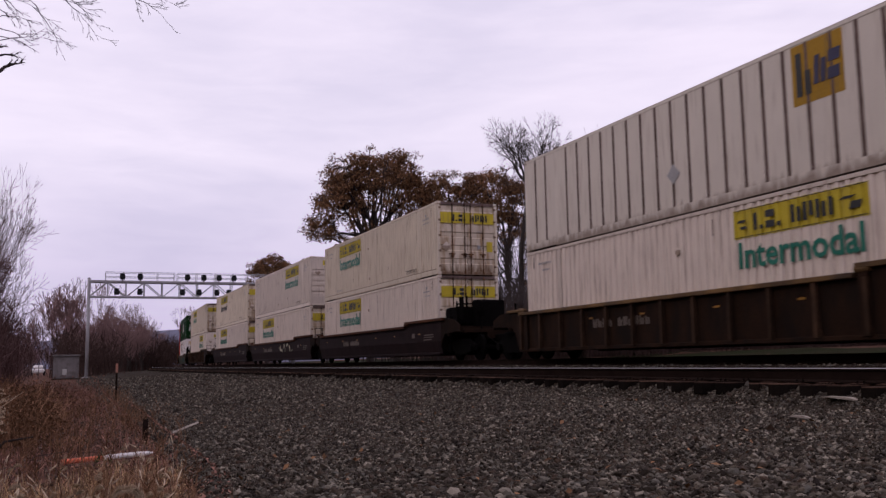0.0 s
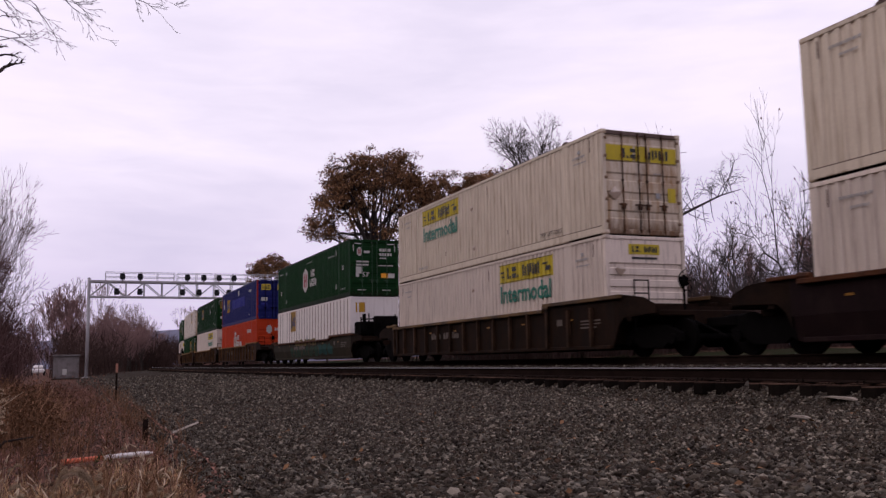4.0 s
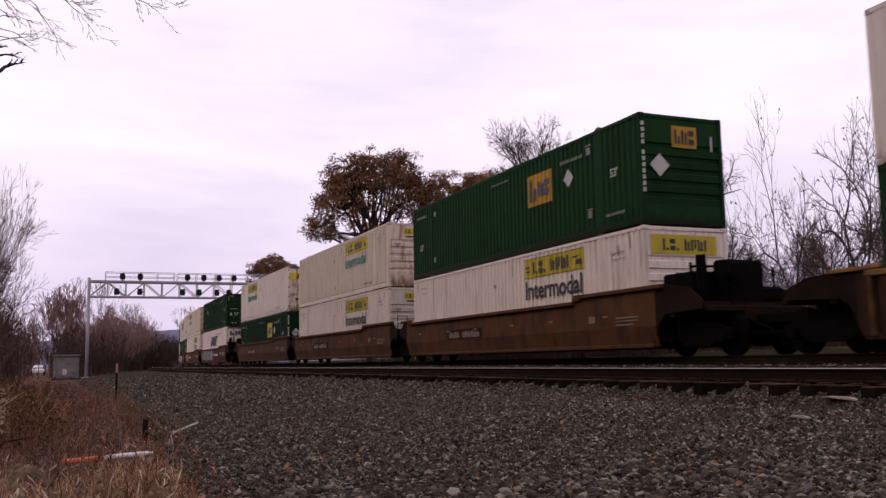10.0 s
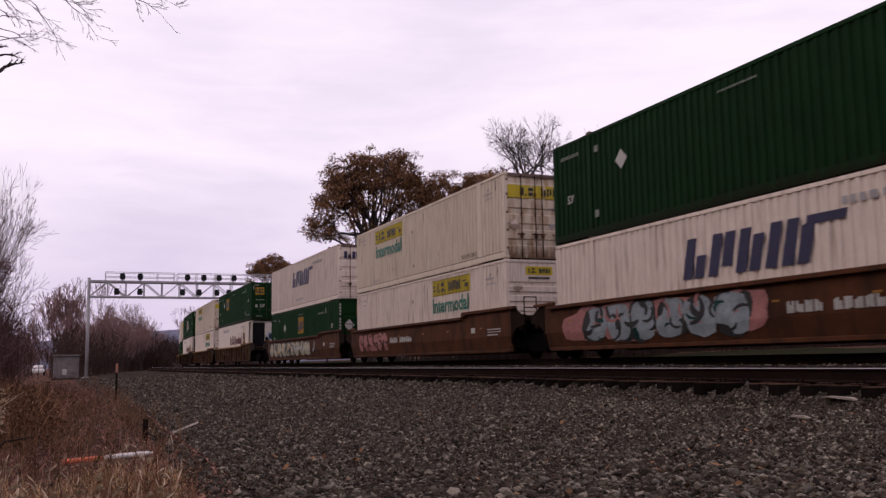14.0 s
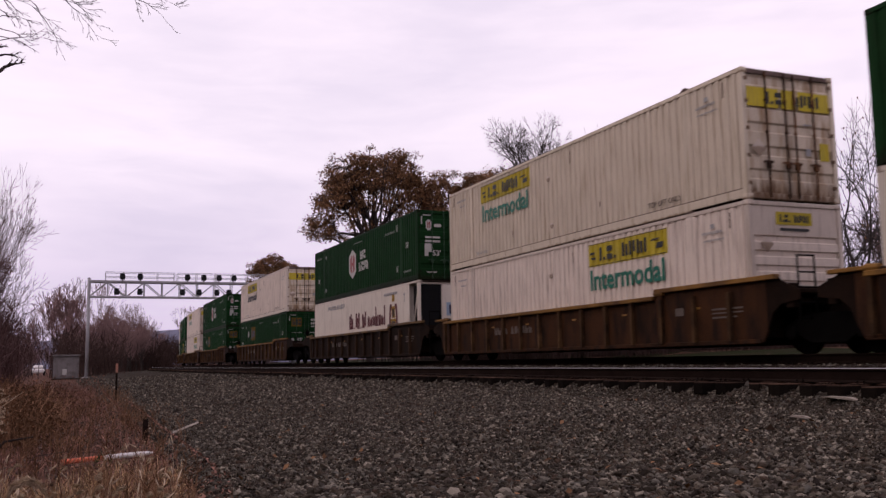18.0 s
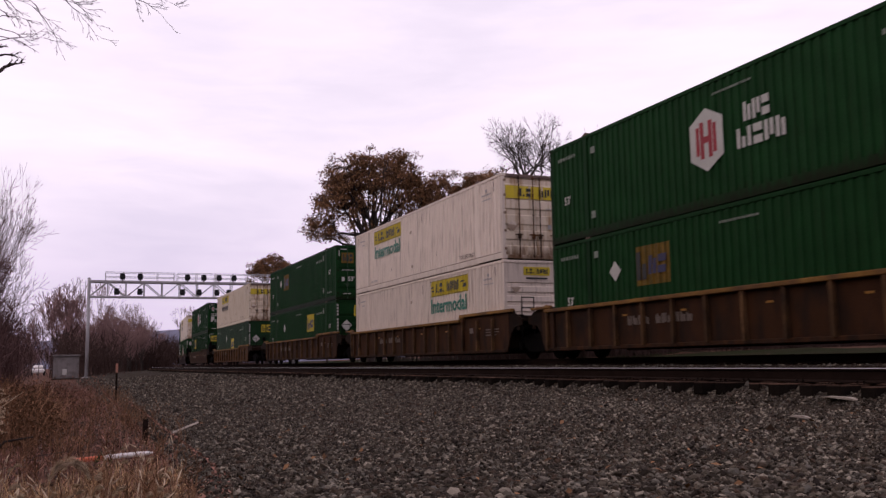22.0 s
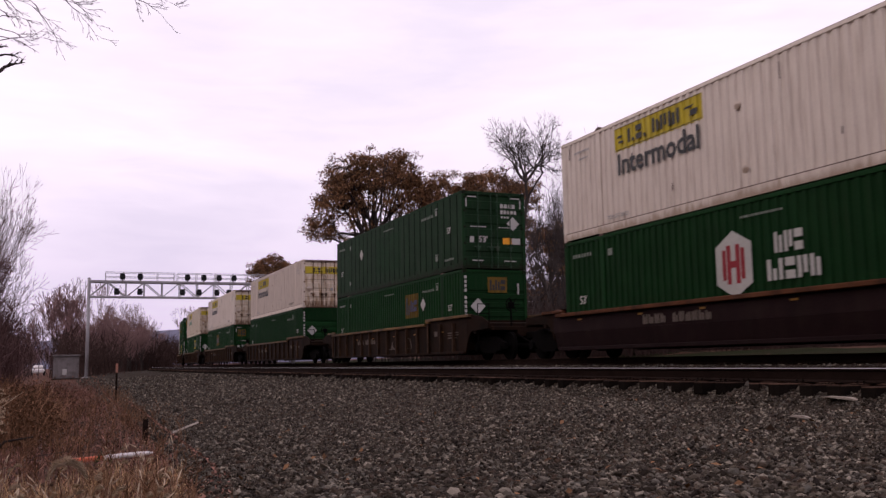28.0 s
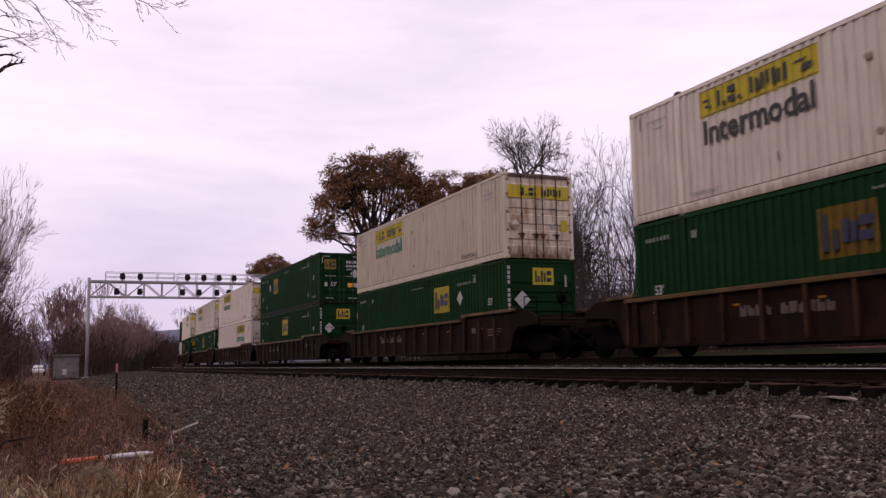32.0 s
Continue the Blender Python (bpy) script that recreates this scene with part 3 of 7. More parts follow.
def frame_parts(box_ob, paint, key, style, post_paint=None):
    """What every container has: walls, roof, floor, posts, rails, castings."""
    mt, pk = M[paint], M[post_paint or paint]
    side = cached(("side", paint, style), lambda: wall_mesh("side_wall", -HALF + 0.11, HALF - 0.11, 0.19, TALL - 0.09, style, mt))
    if style == "smooth":           # the leading end stands open round the cooling unit
        side = cached(("side", paint, style, 1), lambda: wall_mesh("side_wall", -HALF + 0.11, HALF - 1.05, 0.19, TALL - 0.09, style, mt))
    hang("side_wall", side, box_ob)
    hang("side_wall", side, box_ob, Matrix.Scale(-1, 4, (0, 1, 0)) if style == "smooth" else flip())
    if style == "wide":
        def seams(bm):
            x = -HALF + 0.11 + 0.53
            while x < HALF - 0.2:
                box(bm, x + 0.004, x + 0.104, -WIDTH / 2 + 0.007, -WIDTH / 2 + 0.03, 0.16, TALL - 0.10)
                x += 0.625
        seam = cached(("seam", paint), lambda: mesh_of("wall_seams", seams, M["seam"] if paint.startswith("white") else M["green_seam"]))
        hang("wall_seams", seam, box_ob, None, "dirty recessed seams between wall panels")
    if paint.startswith("white") and style == "fine":
        # dark strip for the dirt and the shadow in the groove above the rail
        joint = cached(("joint",), lambda: mesh_of("rail_joint", lambda bm: box(bm, -HALF + 0.12, HALF - 0.12, -WIDTH / 2 + 0.001, -WIDTH / 2 + 0.012, 0.228, 0.246), M["seam"]))
        hang("rail_joint", joint, box_ob, None, "dark line above the bottom rail for dirt and groove shadow")
    hang("roof", cached(("roof", paint), lambda: mesh_of("roof", lambda bm: box(bm, -HALF + 0.1, HALF - 0.1, -WIDTH / 2 + 0.012, WIDTH / 2 - 0.012, TALL - 0.03, TALL - 0.002), M["seam"] if paint.startswith("white") else mt)), box_ob)
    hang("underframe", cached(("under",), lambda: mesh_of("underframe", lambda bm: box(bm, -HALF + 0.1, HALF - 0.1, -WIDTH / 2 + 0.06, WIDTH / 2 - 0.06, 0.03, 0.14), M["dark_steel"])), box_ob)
    post = cached(("post", post_paint or paint), lambda: mesh_of("corner_post", lambda bm: box(bm, -0.075, 0.075, -0.06, 0.06, 0.12, TALL - 0.12, 0.01), pk))
    for sx in (-1, 1):
        for sy in (-1, 1):
            hang("corner_post", post, box_ob, pose(sx * (HALF - 0.075), sy * (WIDTH / 2 - 0.06), 0))
    top = cached(("top", paint), lambda: mesh_of("top_rail", lambda bm: box(bm, -HALF + 0.1, HALF - 0.1, -0.035, 0.035, TALL - 0.10, TALL - 0.015, 0.008), mt))
    low = cached(("low", paint), lambda: mesh_of("bottom_rail", lambda bm: prism(bm, [(-HALF + 0.1, 0.04), (-POSTS40, 0.04), (-POSTS40, 0.015), (POSTS40, 0.015), (POSTS40, 0.04), (HALF - 0.1, 0.04), (HALF - 0.1, 0.225), (-HALF + 0.1, 0.225)], -0.04, 0.04), mt))
    for sy in (-1, 1):
        hang("top_rail", top, box_ob, pose(0, sy * (WIDTH / 2 - 0.035), 0))
        hang("bottom_rail", low, box_ob, pose(0, sy * (WIDTH / 2 - 0.042), 0))
    lift = cached(("lift", paint), lambda: mesh_of("lift_post", lambda bm: box(bm, -0.10, 0.10, -0.03, 0.03, 0.02, TALL - 0.04, 0.01), mt))
    pad = cached(("pad",), lambda: mesh_of("lift_casting", lambda bm: (box(bm, -0.12, 0.12, -0.036, 0.10, TALL - 0.04, TALL + 0.04, 0.02), box(bm, -0.07, 0.07, -0.03, 0.10, TALL + 0.03, TALL + 0.07, 0.02)), M["seam"]))
    for sx in (-POSTS40, POSTS40):
        hang("lift_post", lift, box_ob, pose(sx, -(WIDTH / 2 - 0.034), 0))
        hang("lift_post", lift, box_ob, pose(sx, WIDTH / 2 - 0.034, 0, 0, 0, 180))
        hang("lift_casting", pad, box_ob, pose(sx, -(WIDTH / 2 - 0.034), 0), "dirty lifting casting")
    cast = cached(("cast", post_paint or paint), lambda: mesh_of("corner_casting", lambda bm: box(bm, -0.088, 0.088, -0.08, 0.08, 0, 0.12, 0.008), pk))
    for sx in (-1, 1):
        for sy in (-1, 1):
            for z in (0.0, TALL - 0.12):
                hang("corner_casting", cast, box_ob, pose(sx * (HALF - 0.085), sy * (WIDTH / 2 - 0.081), z))


def corrugated_end(bm, x, y0, y1, z0, z1, bands, depth, face=1):
    """A wall across the container's end with level corrugations."""
    step = (z1 - z0) / bands
    pts = []
    for i in range(bands):
        a = z0 + i * step
        pts += [(x, a), (x, a + step * 0.52), (x - face * depth, a + step * 0.60), (x - face * depth, a + step * 0.92)]
    pts.append((x, z1))
    va = [bm.verts.new((px, y0, pz)) for px, pz in pts]
    vb = [bm.verts.new((px, y1, pz)) for px, pz in pts]
    for i in range(len(pts) - 1):
        bm.faces.new((va[i], vb[i], vb[i + 1], va[i + 1]))
    bmesh.ops.recalc_face_normals(bm, faces=bm.faces)


def door_end(box_ob, paint, rods="steel", flat=False):
    w = WIDTH / 2 - 0.12
    for sy in (-1, 1):
        y0, y1 = (-w, -0.012) if sy < 0 else (0.012, w)

        def leaf(bm, y0=y0, y1=y1):
            if flat:
                box(bm, HALF - 0.06, HALF - 0.03, y0, y1, 0.16, TALL - 0.14, 0.006)
            else:
                corrugated_end(bm, HALF - 0.03, y0, y1, 0.16, TALL - 0.14, 5, 0.036)
            box(bm, HALF - 0.10, HALF - 0.07, y0, y1, 0.16, TALL - 0.14)
        leaf_ob = hang("door", cached(("door", paint, sy, flat), lambda: mesh_of("door", leaf, M[paint])), box_ob)

        def bar(bm):
            rod(bm, (0, 0, 0.05), (0, 0, TALL - 0.06), 0.021, sides=6)
            for z in (0.12, 0.75, 1.5, 2.2, TALL - 0.15):
                box(bm, -0.03, 0.018, -0.03, 0.03, z - 0.025, z + 0.025)
            box(bm, 0.015, 0.035, -0.17, 0.10, 0.80, 0.845)
            box(bm, -0.03, 0.03, -0.05, 0.05, 0.70, 0.86)
        bm_rod = cached(("rod", rods), lambda: mesh_of("lock_rod", bar, M[rods]))
        for y in (0.13, 0.66):
            hang("lock_rod", bm_rod, leaf_ob, pose(HALF + 0.012, sy * y, 0))

        hinge = cached(("hinge", paint), lambda: mesh_of("hinge", lambda bm: box(bm, HALF - 0.03, HALF + 0.008, -0.05, 0.05, -0.04, 0.04, 0.008), M[paint]))
        for z in (0.35, 0.95, 1.55, 2.15, 2.65):
            hang("hinge", hinge, leaf_ob, pose(0, sy * (WIDTH / 2 - 0.11), z))
    hang("door_header", cached(("header", paint), lambda: mesh_of("door_header", lambda bm: box(bm, HALF - 0.12, HALF - 0.005, -w, w, TALL - 0.13, TALL - 0.015, 0.01), M["seam" if paint.startswith("white") else paint])), box_ob)
    hang("door_sill", cached(("sill", paint), lambda: mesh_of("door_sill", lambda bm: box(bm, HALF - 0.12, HALF - 0.005, -w, w, 0.02, 0.15, 0.01), M[paint])), box_ob)


def nose_end(box_ob, paint, style="fine"):
    w = WIDTH / 2 - 0.12

    def panel(name, *b):
        hang(name, cached((name, paint, b), lambda: mesh_of(name, lambda bm: box(bm, *b), M[paint])), box_ob)
    if style == "wide":
        panel("nose_wall", HALF - 0.06, HALF - 0.03, -w, w, 0.1, TALL - 0.05)
        y = -w + 0.3
        while y < w:
            panel("nose_rib", HALF - 0.03, HALF - 0.002, y - 0.04, y + 0.04, 0.12, TALL - 0.1, 0.005)
            y += 0.46
    else:
        hang("nose_wall", cached(("nose", paint), lambda: mesh_of("nose_wall", lambda bm: corrugated_end(bm, HALF - 0.03, -w, w, 0.55, TALL - 0.75, 5, 0.045), M[paint])), box_ob)
        panel("nose_panel", HALF - 0.09, HALF - 0.03, -w, w, TALL - 0.75, TALL - 0.1)
        panel("nose_panel", HALF - 0.09, HALF - 0.03, -w, w, 0.1, 0.55)
    panel("nose_rail", HALF - 0.12, HALF - 0.004, -w, w, TALL - 0.11, TALL - 0.015, 0.008)
    panel("nose_rail", HALF - 0.12, HALF - 0.004, -w, w, 0.02, 0.13, 0.008)


def rear_end(box_ob, paint):
    hang("rear_wall", cached(("rear", paint), lambda: mesh_of("rear_wall", lambda bm: box(bm, -HALF + 0.02, -HALF + 0.07, -WIDTH / 2 + 0.1, WIDTH / 2 - 0.1, 0.05, TALL - 0.05), M[paint])), box_ob)


def field(box_ob, name, u0, u1, z0, z1, paint, style="fine", label="", off=0.004):
    """A painted field that follows the corrugation; u in metres from the trailing end."""
    key = ("field", round(u0, 2), round(u1, 2), round(z0, 2), round(z1, 2), paint, style, off)
    hang(name, cached(key, lambda: wall_mesh(name, u0 - HALF, u1 - HALF, z0, z1, style, M[paint], off)), box_ob, None, label)


def decal(box_ob, name, key, rects, paint, label=""):
    ob = hang(name, cached(("decal", key), lambda: mesh_of(name, bars(rects), M[paint])), box_ob, None, label)
    ob["kind"] = "stuff"


def end_decal(box_ob, name, key, rects, paint, label="", x=HALF + 0.004):
    ob = hang(name, cached(("edecal", key, x), lambda: mesh_of(name, end_bars(rects, x), M[paint])), box_ob, None, label)
    if len(rects) > 1:
        ob["kind"] = "stuff"


def word(box_ob, text, u, z, width, paint, lead=False):
    me = word_mesh(text, width, M[paint], paint)
    if lead:
        hang("lettering", me, box_ob, pose(HALF + 0.006, u, z, 0, 0, 90))
    else:
        hang("lettering", me, box_ob, pose(u - HALF, -WIDTH / 2 - 0.004, z))


def diamond(box_ob, u, z, s=0.33, lead=False, paint="chalk"):
    def build(bm):
        prism(bm, [(0, -s), (s, 0), (0, s), (-s, 0)], 0, 0.005)
    me = cached(("diamond", s, paint), lambda: mesh_of("placard", build, M[paint]))
    hang("placard", me, box_ob, pose(HALF + 0.010, u, z, 0, 0, 90) if lead else pose(u - HALF, -WIDTH / 2 - 0.008, z))


def jb_side(box_ob, u, ink="teal"):
    field(box_ob, "yellow_panel", u, u + 3.62, 2.07, 2.69, "yellow", label="yellow painted panel")
    c = u - HALF
    decal(box_ob, "panel_mark", ("jb", round(u, 1)), plain_marks(c + 0.62, c + 2.78, 2.20, 2.56, "i.o. nuni", 0.25) + [(c + 0.12, c + 0.34, 2.40, 2.46, 0.05), (c + 0.22, c + 0.42, 2.26, 2.32, -0.03), (c + 2.92, c + 3.22, 2.44, 2.49, 0.12), (c + 3.15, c + 3.42, 2.24, 2.38, 0.05), (c + 0.03, c + 3.59, 2.085, 2.10), (c + 0.03, c + 3.59, 2.66, 2.675)], "black")
    word(box_ob, "Intermodal", u + 0.12, 1.44, 3.35, ink)
    decal(box_ob, "side_marking", "jbsmall", row_of_blocks(-HALF + 0.75, -HALF + 1.55, 2.44, 2.50, 8, 0.4, 51) + row_of_blocks(-HALF + 1.0, -HALF + 1.45, 2.24, 2.29, 6, 0.4, 52) + row_of_blocks(HALF - 1.55, HALF - 0.85, 2.30, 2.36, 8, 0.4, 53) + row_of_blocks(HALF - 1.5, HALF - 0.8, 2.14, 2.18, 9, 0.4, 54) + [(HALF - 1.25, HALF - 1.12, 2.42, 2.52)], "grey_letter")
    decal(box_ob, "wall_dent", "jbdent", [(-HALF + 0.45, -HALF + 0.485, 2.35, 2.70), (HALF - 0.62, HALF - 0.585, 2.35, 2.70), (5.2 - HALF, 5.23 - HALF, 0.62, 0.80), (8.9 - HALF, 8.925 - HALF, 2.25, 2.62), (10.4 - HALF, 10.43 - HALF, 0.75, 0.9)], "seam", "dark scrapes on the wall")
    word(box_ob, "TOP LIFT ONLY", LENGTH - 3.55, 0.34, 1.32, "faint")
    word(box_ob, "TOP LIFT ONLY", 2.35, 0.34, 1.0, "grey_letter")
    for u2, z2 in ((7.6, 2.05), (7.75, 0.62)):
        hang("round_plate", cached(("plate",), lambda: mesh_of("round_plate", lambda bm: rod(bm, (0, 0.002, 0), (0, 0.02, 0), 0.09, sides=10), M["white"])), box_ob, pose(u2 - HALF, -WIDTH / 2 - 0.006, z2))


def jb_end(box_ob, kind):
    if kind == "door":
        end_decal(box_ob, "yellow_panel", "jbd", [(-1.15, -0.28, 2.05, 2.48), (-0.20, 0.20, 2.05, 2.48), (0.28, 1.15, 2.05, 2.48)], "yellow", "yellow panel across the doors", HALF - 0.024)
        end_decal(box_ob, "panel_mark", "jbdm", end_marks(-0.62, 0.86, 2.13, 2.40, "i.o. nuni", stroke=0.26), "black", x=HALF - 0.016)
        end_decal(box_ob, "door_label", "jbdl", [(0.82, 1.08, 0.95, 1.35)], "yellow", "yellow warning label", HALF - 0.022)
        end_decal(box_ob, "door_marking", "jbdk", [(0.42, 0.56, 1.04, 1.2), (0.38, 0.62, 1.72, 1.75)], "grey_letter", "", HALF - 0.022)
        diamond(box_ob, -0.92, 1.12, 0.2, True, "white")
    elif kind == "nose":
        end_decal(box_ob, "yellow_panel", "jbn", [(-0.55, 0.45, 2.38, 2.66)], "yellow", "small yellow panel", HALF - 0.022)
        end_decal(box_ob, "panel_mark", "jbnm", end_marks(-0.45, 0.36, 2.44, 2.60, "i.o. nuni", stroke=0.28) + [(-0.45, 0.35, 2.25, 2.31)], "black", x=HALF - 0.016)
        diamond(box_ob, -0.85, 1.95, 0.18, True, "white")
    elif kind == "nose_big":
        end_decal(box_ob, "yellow_panel", "jbb", [(-1.08, 0.95, 2.18, 2.68)], "yellow", "yellow panel across the nose", HALF - 0.022)
        end_decal(box_ob, "panel_mark", "jbbm", end_marks(-0.72, 0.62, 2.27, 2.57, "i.o. nuni", stroke=0.26), "black", x=HALF - 0.016)


def gold_square(box_ob, u, z0, style="fine", size=1.55, back="gold", tall=1.08):
    field(box_ob, "gold_square", u, u + size, z0, z0 + tall, back, style, "faded square brand panel")
    c = u - HALF
    q, t = size / 1.55, tall
    decal(box_ob, "square_mark", ("emp", round(u, 1), round(z0, 1)), plain_marks(c + 0.14 * q, c + 0.58 * q, z0 + 0.14 * t, z0 + 0.86 * t, "c", 0.26), "black")
    decal(box_ob, "square_mark", ("emq", round(u, 1), round(z0, 1)), plain_marks(c + 0.66 * q, c + 1.42 * q, z0 + 0.26 * t, z0 + 0.72 * t, "no", 0.28, 0.10, 0.16), "purple")


def green_marks(box_ob, dia=None, faint=False):
    word(box_ob, "53'", 14.75, 1.45, 0.36, "chalk")
    word(box_ob, "53'", 0.8, 1.1, 0.36, "chalk")
    if dia:
        diamond(box_ob, dia, 1.85, 0.27)
    decal(box_ob, "side_marking", "gm", row_of_blocks(-HALF + 7.5, -HALF + 8.8, 2.50, 2.55, 14, 0.4, 7) + row_of_blocks(HALF - 1.65, HALF - 0.75, 0.42, 0.50, 9, 0.4, 8) +
          row_of_blocks(HALF - 4.0, HALF - 2.7, 2.30, 2.40, 9, 0.5, 9) + [(HALF - 2.55, HALF - 2.35, 2.3, 2.5), (HALF - 2.6, HALF - 2.3, 2.54, 2.58), (HALF - 2.55, HALF - 2.35, 0.52, 0.72), (HALF - 2.6, HALF - 2.3, 0.75, 0.78), (-HALF + 2.3, -HALF + 2.5, 2.3, 2.48), (-HALF + 2.25, -HALF + 2.45, 0.5, 0.7)] +
          row_of_blocks(-HALF + 0.5, -HALF + 1.5, 2.4, 2.5, 7, 0.4, 11), "chalk_dull")


def green_end(box_ob, kind, gold=True, hexa=False, dia=True, strip=False, back="gold"):
    if kind == "door":
        if gold:
            end_decal(box_ob, "gold_square", "gd" + back, [(-0.98, -0.32, 1.95, 2.5)], back, "faded brand square", HALF - 0.022)
            end_decal(box_ob, "square_mark", "gdm", end_marks(-0.92, -0.38, 2.05, 2.42, "cno", stroke=0.26), "black", "", HALF - 0.014)
        if hexa:
            end_decal(box_ob, "hexagon_mark", "hd", [(-0.92, -0.66, 2.12, 2.42), (-0.86, -0.72, 2.05, 2.49)], "chalk", "", HALF - 0.022)
            end_decal(box_ob, "square_mark", "hdm", [(-0.85, -0.81, 2.15, 2.4), (-0.77, -0.73, 2.15, 2.4)], "red", "", HALF - 0.014)
            end_decal(box_ob, "door_marking", "hdt", [(-0.55, -0.25, 2.2, 2.32), (-0.95, -0.3, 1.72, 1.8), (-0.95, -0.3, 1.58, 1.64), (0.3, 1.0, 1.55, 1.6), (-0.98, -0.62, 1.15, 1.5)], "chalk", "", HALF - 0.022)
        end_decal(box_ob, "door_marking", "gdk", [(0.30 + 0.12 * i, 0.38 + 0.12 * i, 1.92, 1.99) for i in range(3)] + [(0.20 + 0.11 * i, 0.28 + 0.11 * i, 1.55, 1.58) for i in range(7)] + [(-0.95 + 0.11 * i, -0.87 + 0.11 * i, 1.55, 1.59) for i in range(6)] + [(0.28 + 0.16 * i, 0.40 + 0.16 * i, 2.3, 2.45) for i in range(4)] + [(0.28 + 0.14 * i, 0.38 + 0.14 * i, 2.08, 2.22) for i in range(5)] + [(-0.98, -0.82, 0.98, 1.2), (0.74, 1.08, 0.95, 1.18), (-1.05, -0.7, 2.66, 2.7), (0.7, 1.08, 2.66, 2.7), (-1.13, -1.09, 2.3, 2.62), (1.09, 1.13, 2.3, 2.62), (-0.9, -0.45, 0.3, 0.34), (0.4, 0.9, 0.3, 0.34)], "chalk", "", HALF - 0.022)
        end_decal(box_ob, "door_label", "gds", [(0.36, 0.72, 0.95, 1.18)], "sticker", "orange warning label", HALF - 0.020)
        word(box_ob, "53'", -0.64, 1.0, 0.36, "chalk", True)
        if dia:
            diamond(box_ob, 0.78, 1.72, 0.26, True)
    else:
        if gold:
            end_decal(box_ob, "gold_square", "gn" + back, [(-0.30, 0.48, 2.05, 2.62)], back, "faded brand square", HALF - 0.022)
            end_decal(box_ob, "square_mark", "gnm", end_marks(-0.22, 0.40, 2.14, 2.52, "cno", stroke=0.26), "black", "", HALF - 0.014)
        if hexa:
            end_decal(box_ob, "hexagon_mark", "hn", [(-0.95, -0.69, 2.16, 2.46), (-0.89, -0.75, 2.09, 2.53)], "chalk", "", HALF - 0.022)
            end_decal(box_ob, "square_mark", "hnm", [(-0.88, -0.84, 2.2, 2.43), (-0.80, -0.76, 2.2, 2.43)], "red", "", HALF - 0.014)
            end_decal(box_ob, "door_marking", "hnt", [(-0.58, -0.3, 2.33, 2.43), (-0.58, -0.2, 2.17, 2.27), (-0.5, 0.8, 1.66, 1.72), (-1.12, -1.08, 1.0, 1.9)], "chalk", "", HALF - 0.022)
        if strip:
            end_decal(box_ob, "corner_strip", "gns", [(-1.27, -1.21, 0.45, 2.1), (1.21, 1.27, 0.45, 2.1)], "gold", "yellow strips on the corner posts", HALF + 0.004)
        if dia:
            diamond(box_ob, -0.72, 1.55, 0.30, True)
        if hexa or strip:
            word(box_ob, "53'", 0.15, 1.42, 0.40, "chalk", True)
        end_decal(box_ob, "door_marking", "gnk", [(-1.25, -1.16, 2.55 - 0.16 * i, 2.66 - 0.16 * i) for i in range(4)] + [(-1.25, -1.16, 1.80 - 0.16 * i, 1.91 - 0.16 * i) for i in range(7)] + [(0.9, 0.96, 2.0, 2.4)], "chalk", "", HALF + 0.003)


def hexagon(box_ob, u, z, s):
    def hex_plate(bm):
        prism(bm, [(-s, -s * 0.72), (0, -s * 1.28), (s, -s * 0.76), (s, s * 0.76), (0, s * 1.28), (-s, s * 0.72)], 0, 0.004)
    at = pose(u - HALF, -WIDTH / 2 - 0.008, z)
    hang("hexagon_mark", cached(("hex", s), lambda: mesh_of("hexagon_mark", hex_plate, M["chalk"])), box_ob, at, "white hexagonal brand mark")

    for a, b, c, d in ((-0.62, -0.42, -0.58, 0.58), (-0.36, -0.14, -0.74, 0.74), (0.14, 0.36, -0.74, 0.74), (0.42, 0.62, -0.58, 0.58), (-0.139, 0.139, -0.13, 0.13)):
        bar = cached(("hexb", s, a), lambda: mesh_of("hexagon_bar", lambda bm: box(bm, a * s, b * s, -0.006, -0.001, c * s, d * s), M["red"]))
        hang("hexagon_bar", bar, box_ob, at)


def hub_side(box_ob, z=1.55):
    hexagon(box_ob, 7.22, z, 0.57)
    c = 8.25 - HALF
    decal(box_ob, "side_name", ("hub", z), plain_marks(c + 0.22, c + 1.0, z + 0.10, z + 0.52, "nuo", 0.26) + plain_marks(c - 0.02, c + 1.42, z - 0.45, z - 0.02, "cioun", 0.26), "chalk")


KINDS = {
    "jb": ("white", "white corrugated container with a yellow panel and lettering"),
    "jbn": ("white", "white corrugated container with a yellow panel and lettering"),
    "post": ("white_clean", "white panelled container with dark seams and a gold square"),
    "green": ("green", "dark green corrugated steel container with white markings"),
    "gpost": ("green_faded", "dark green panelled container with white markings"),
    "hub": ("green", "dark green corrugated container with a white hexagon mark"),
    "blue": ("blue", "dark blue corrugated container with red corner posts"),
    "orange": ("orange", "orange-red corrugated steel container with white markings"),
    "swift": ("white", "white corrugated container with slanted blue brand bars"),
    "reefer": ("white_clean", "white smooth-sided refrigerated container with a dark red brand name"),
}


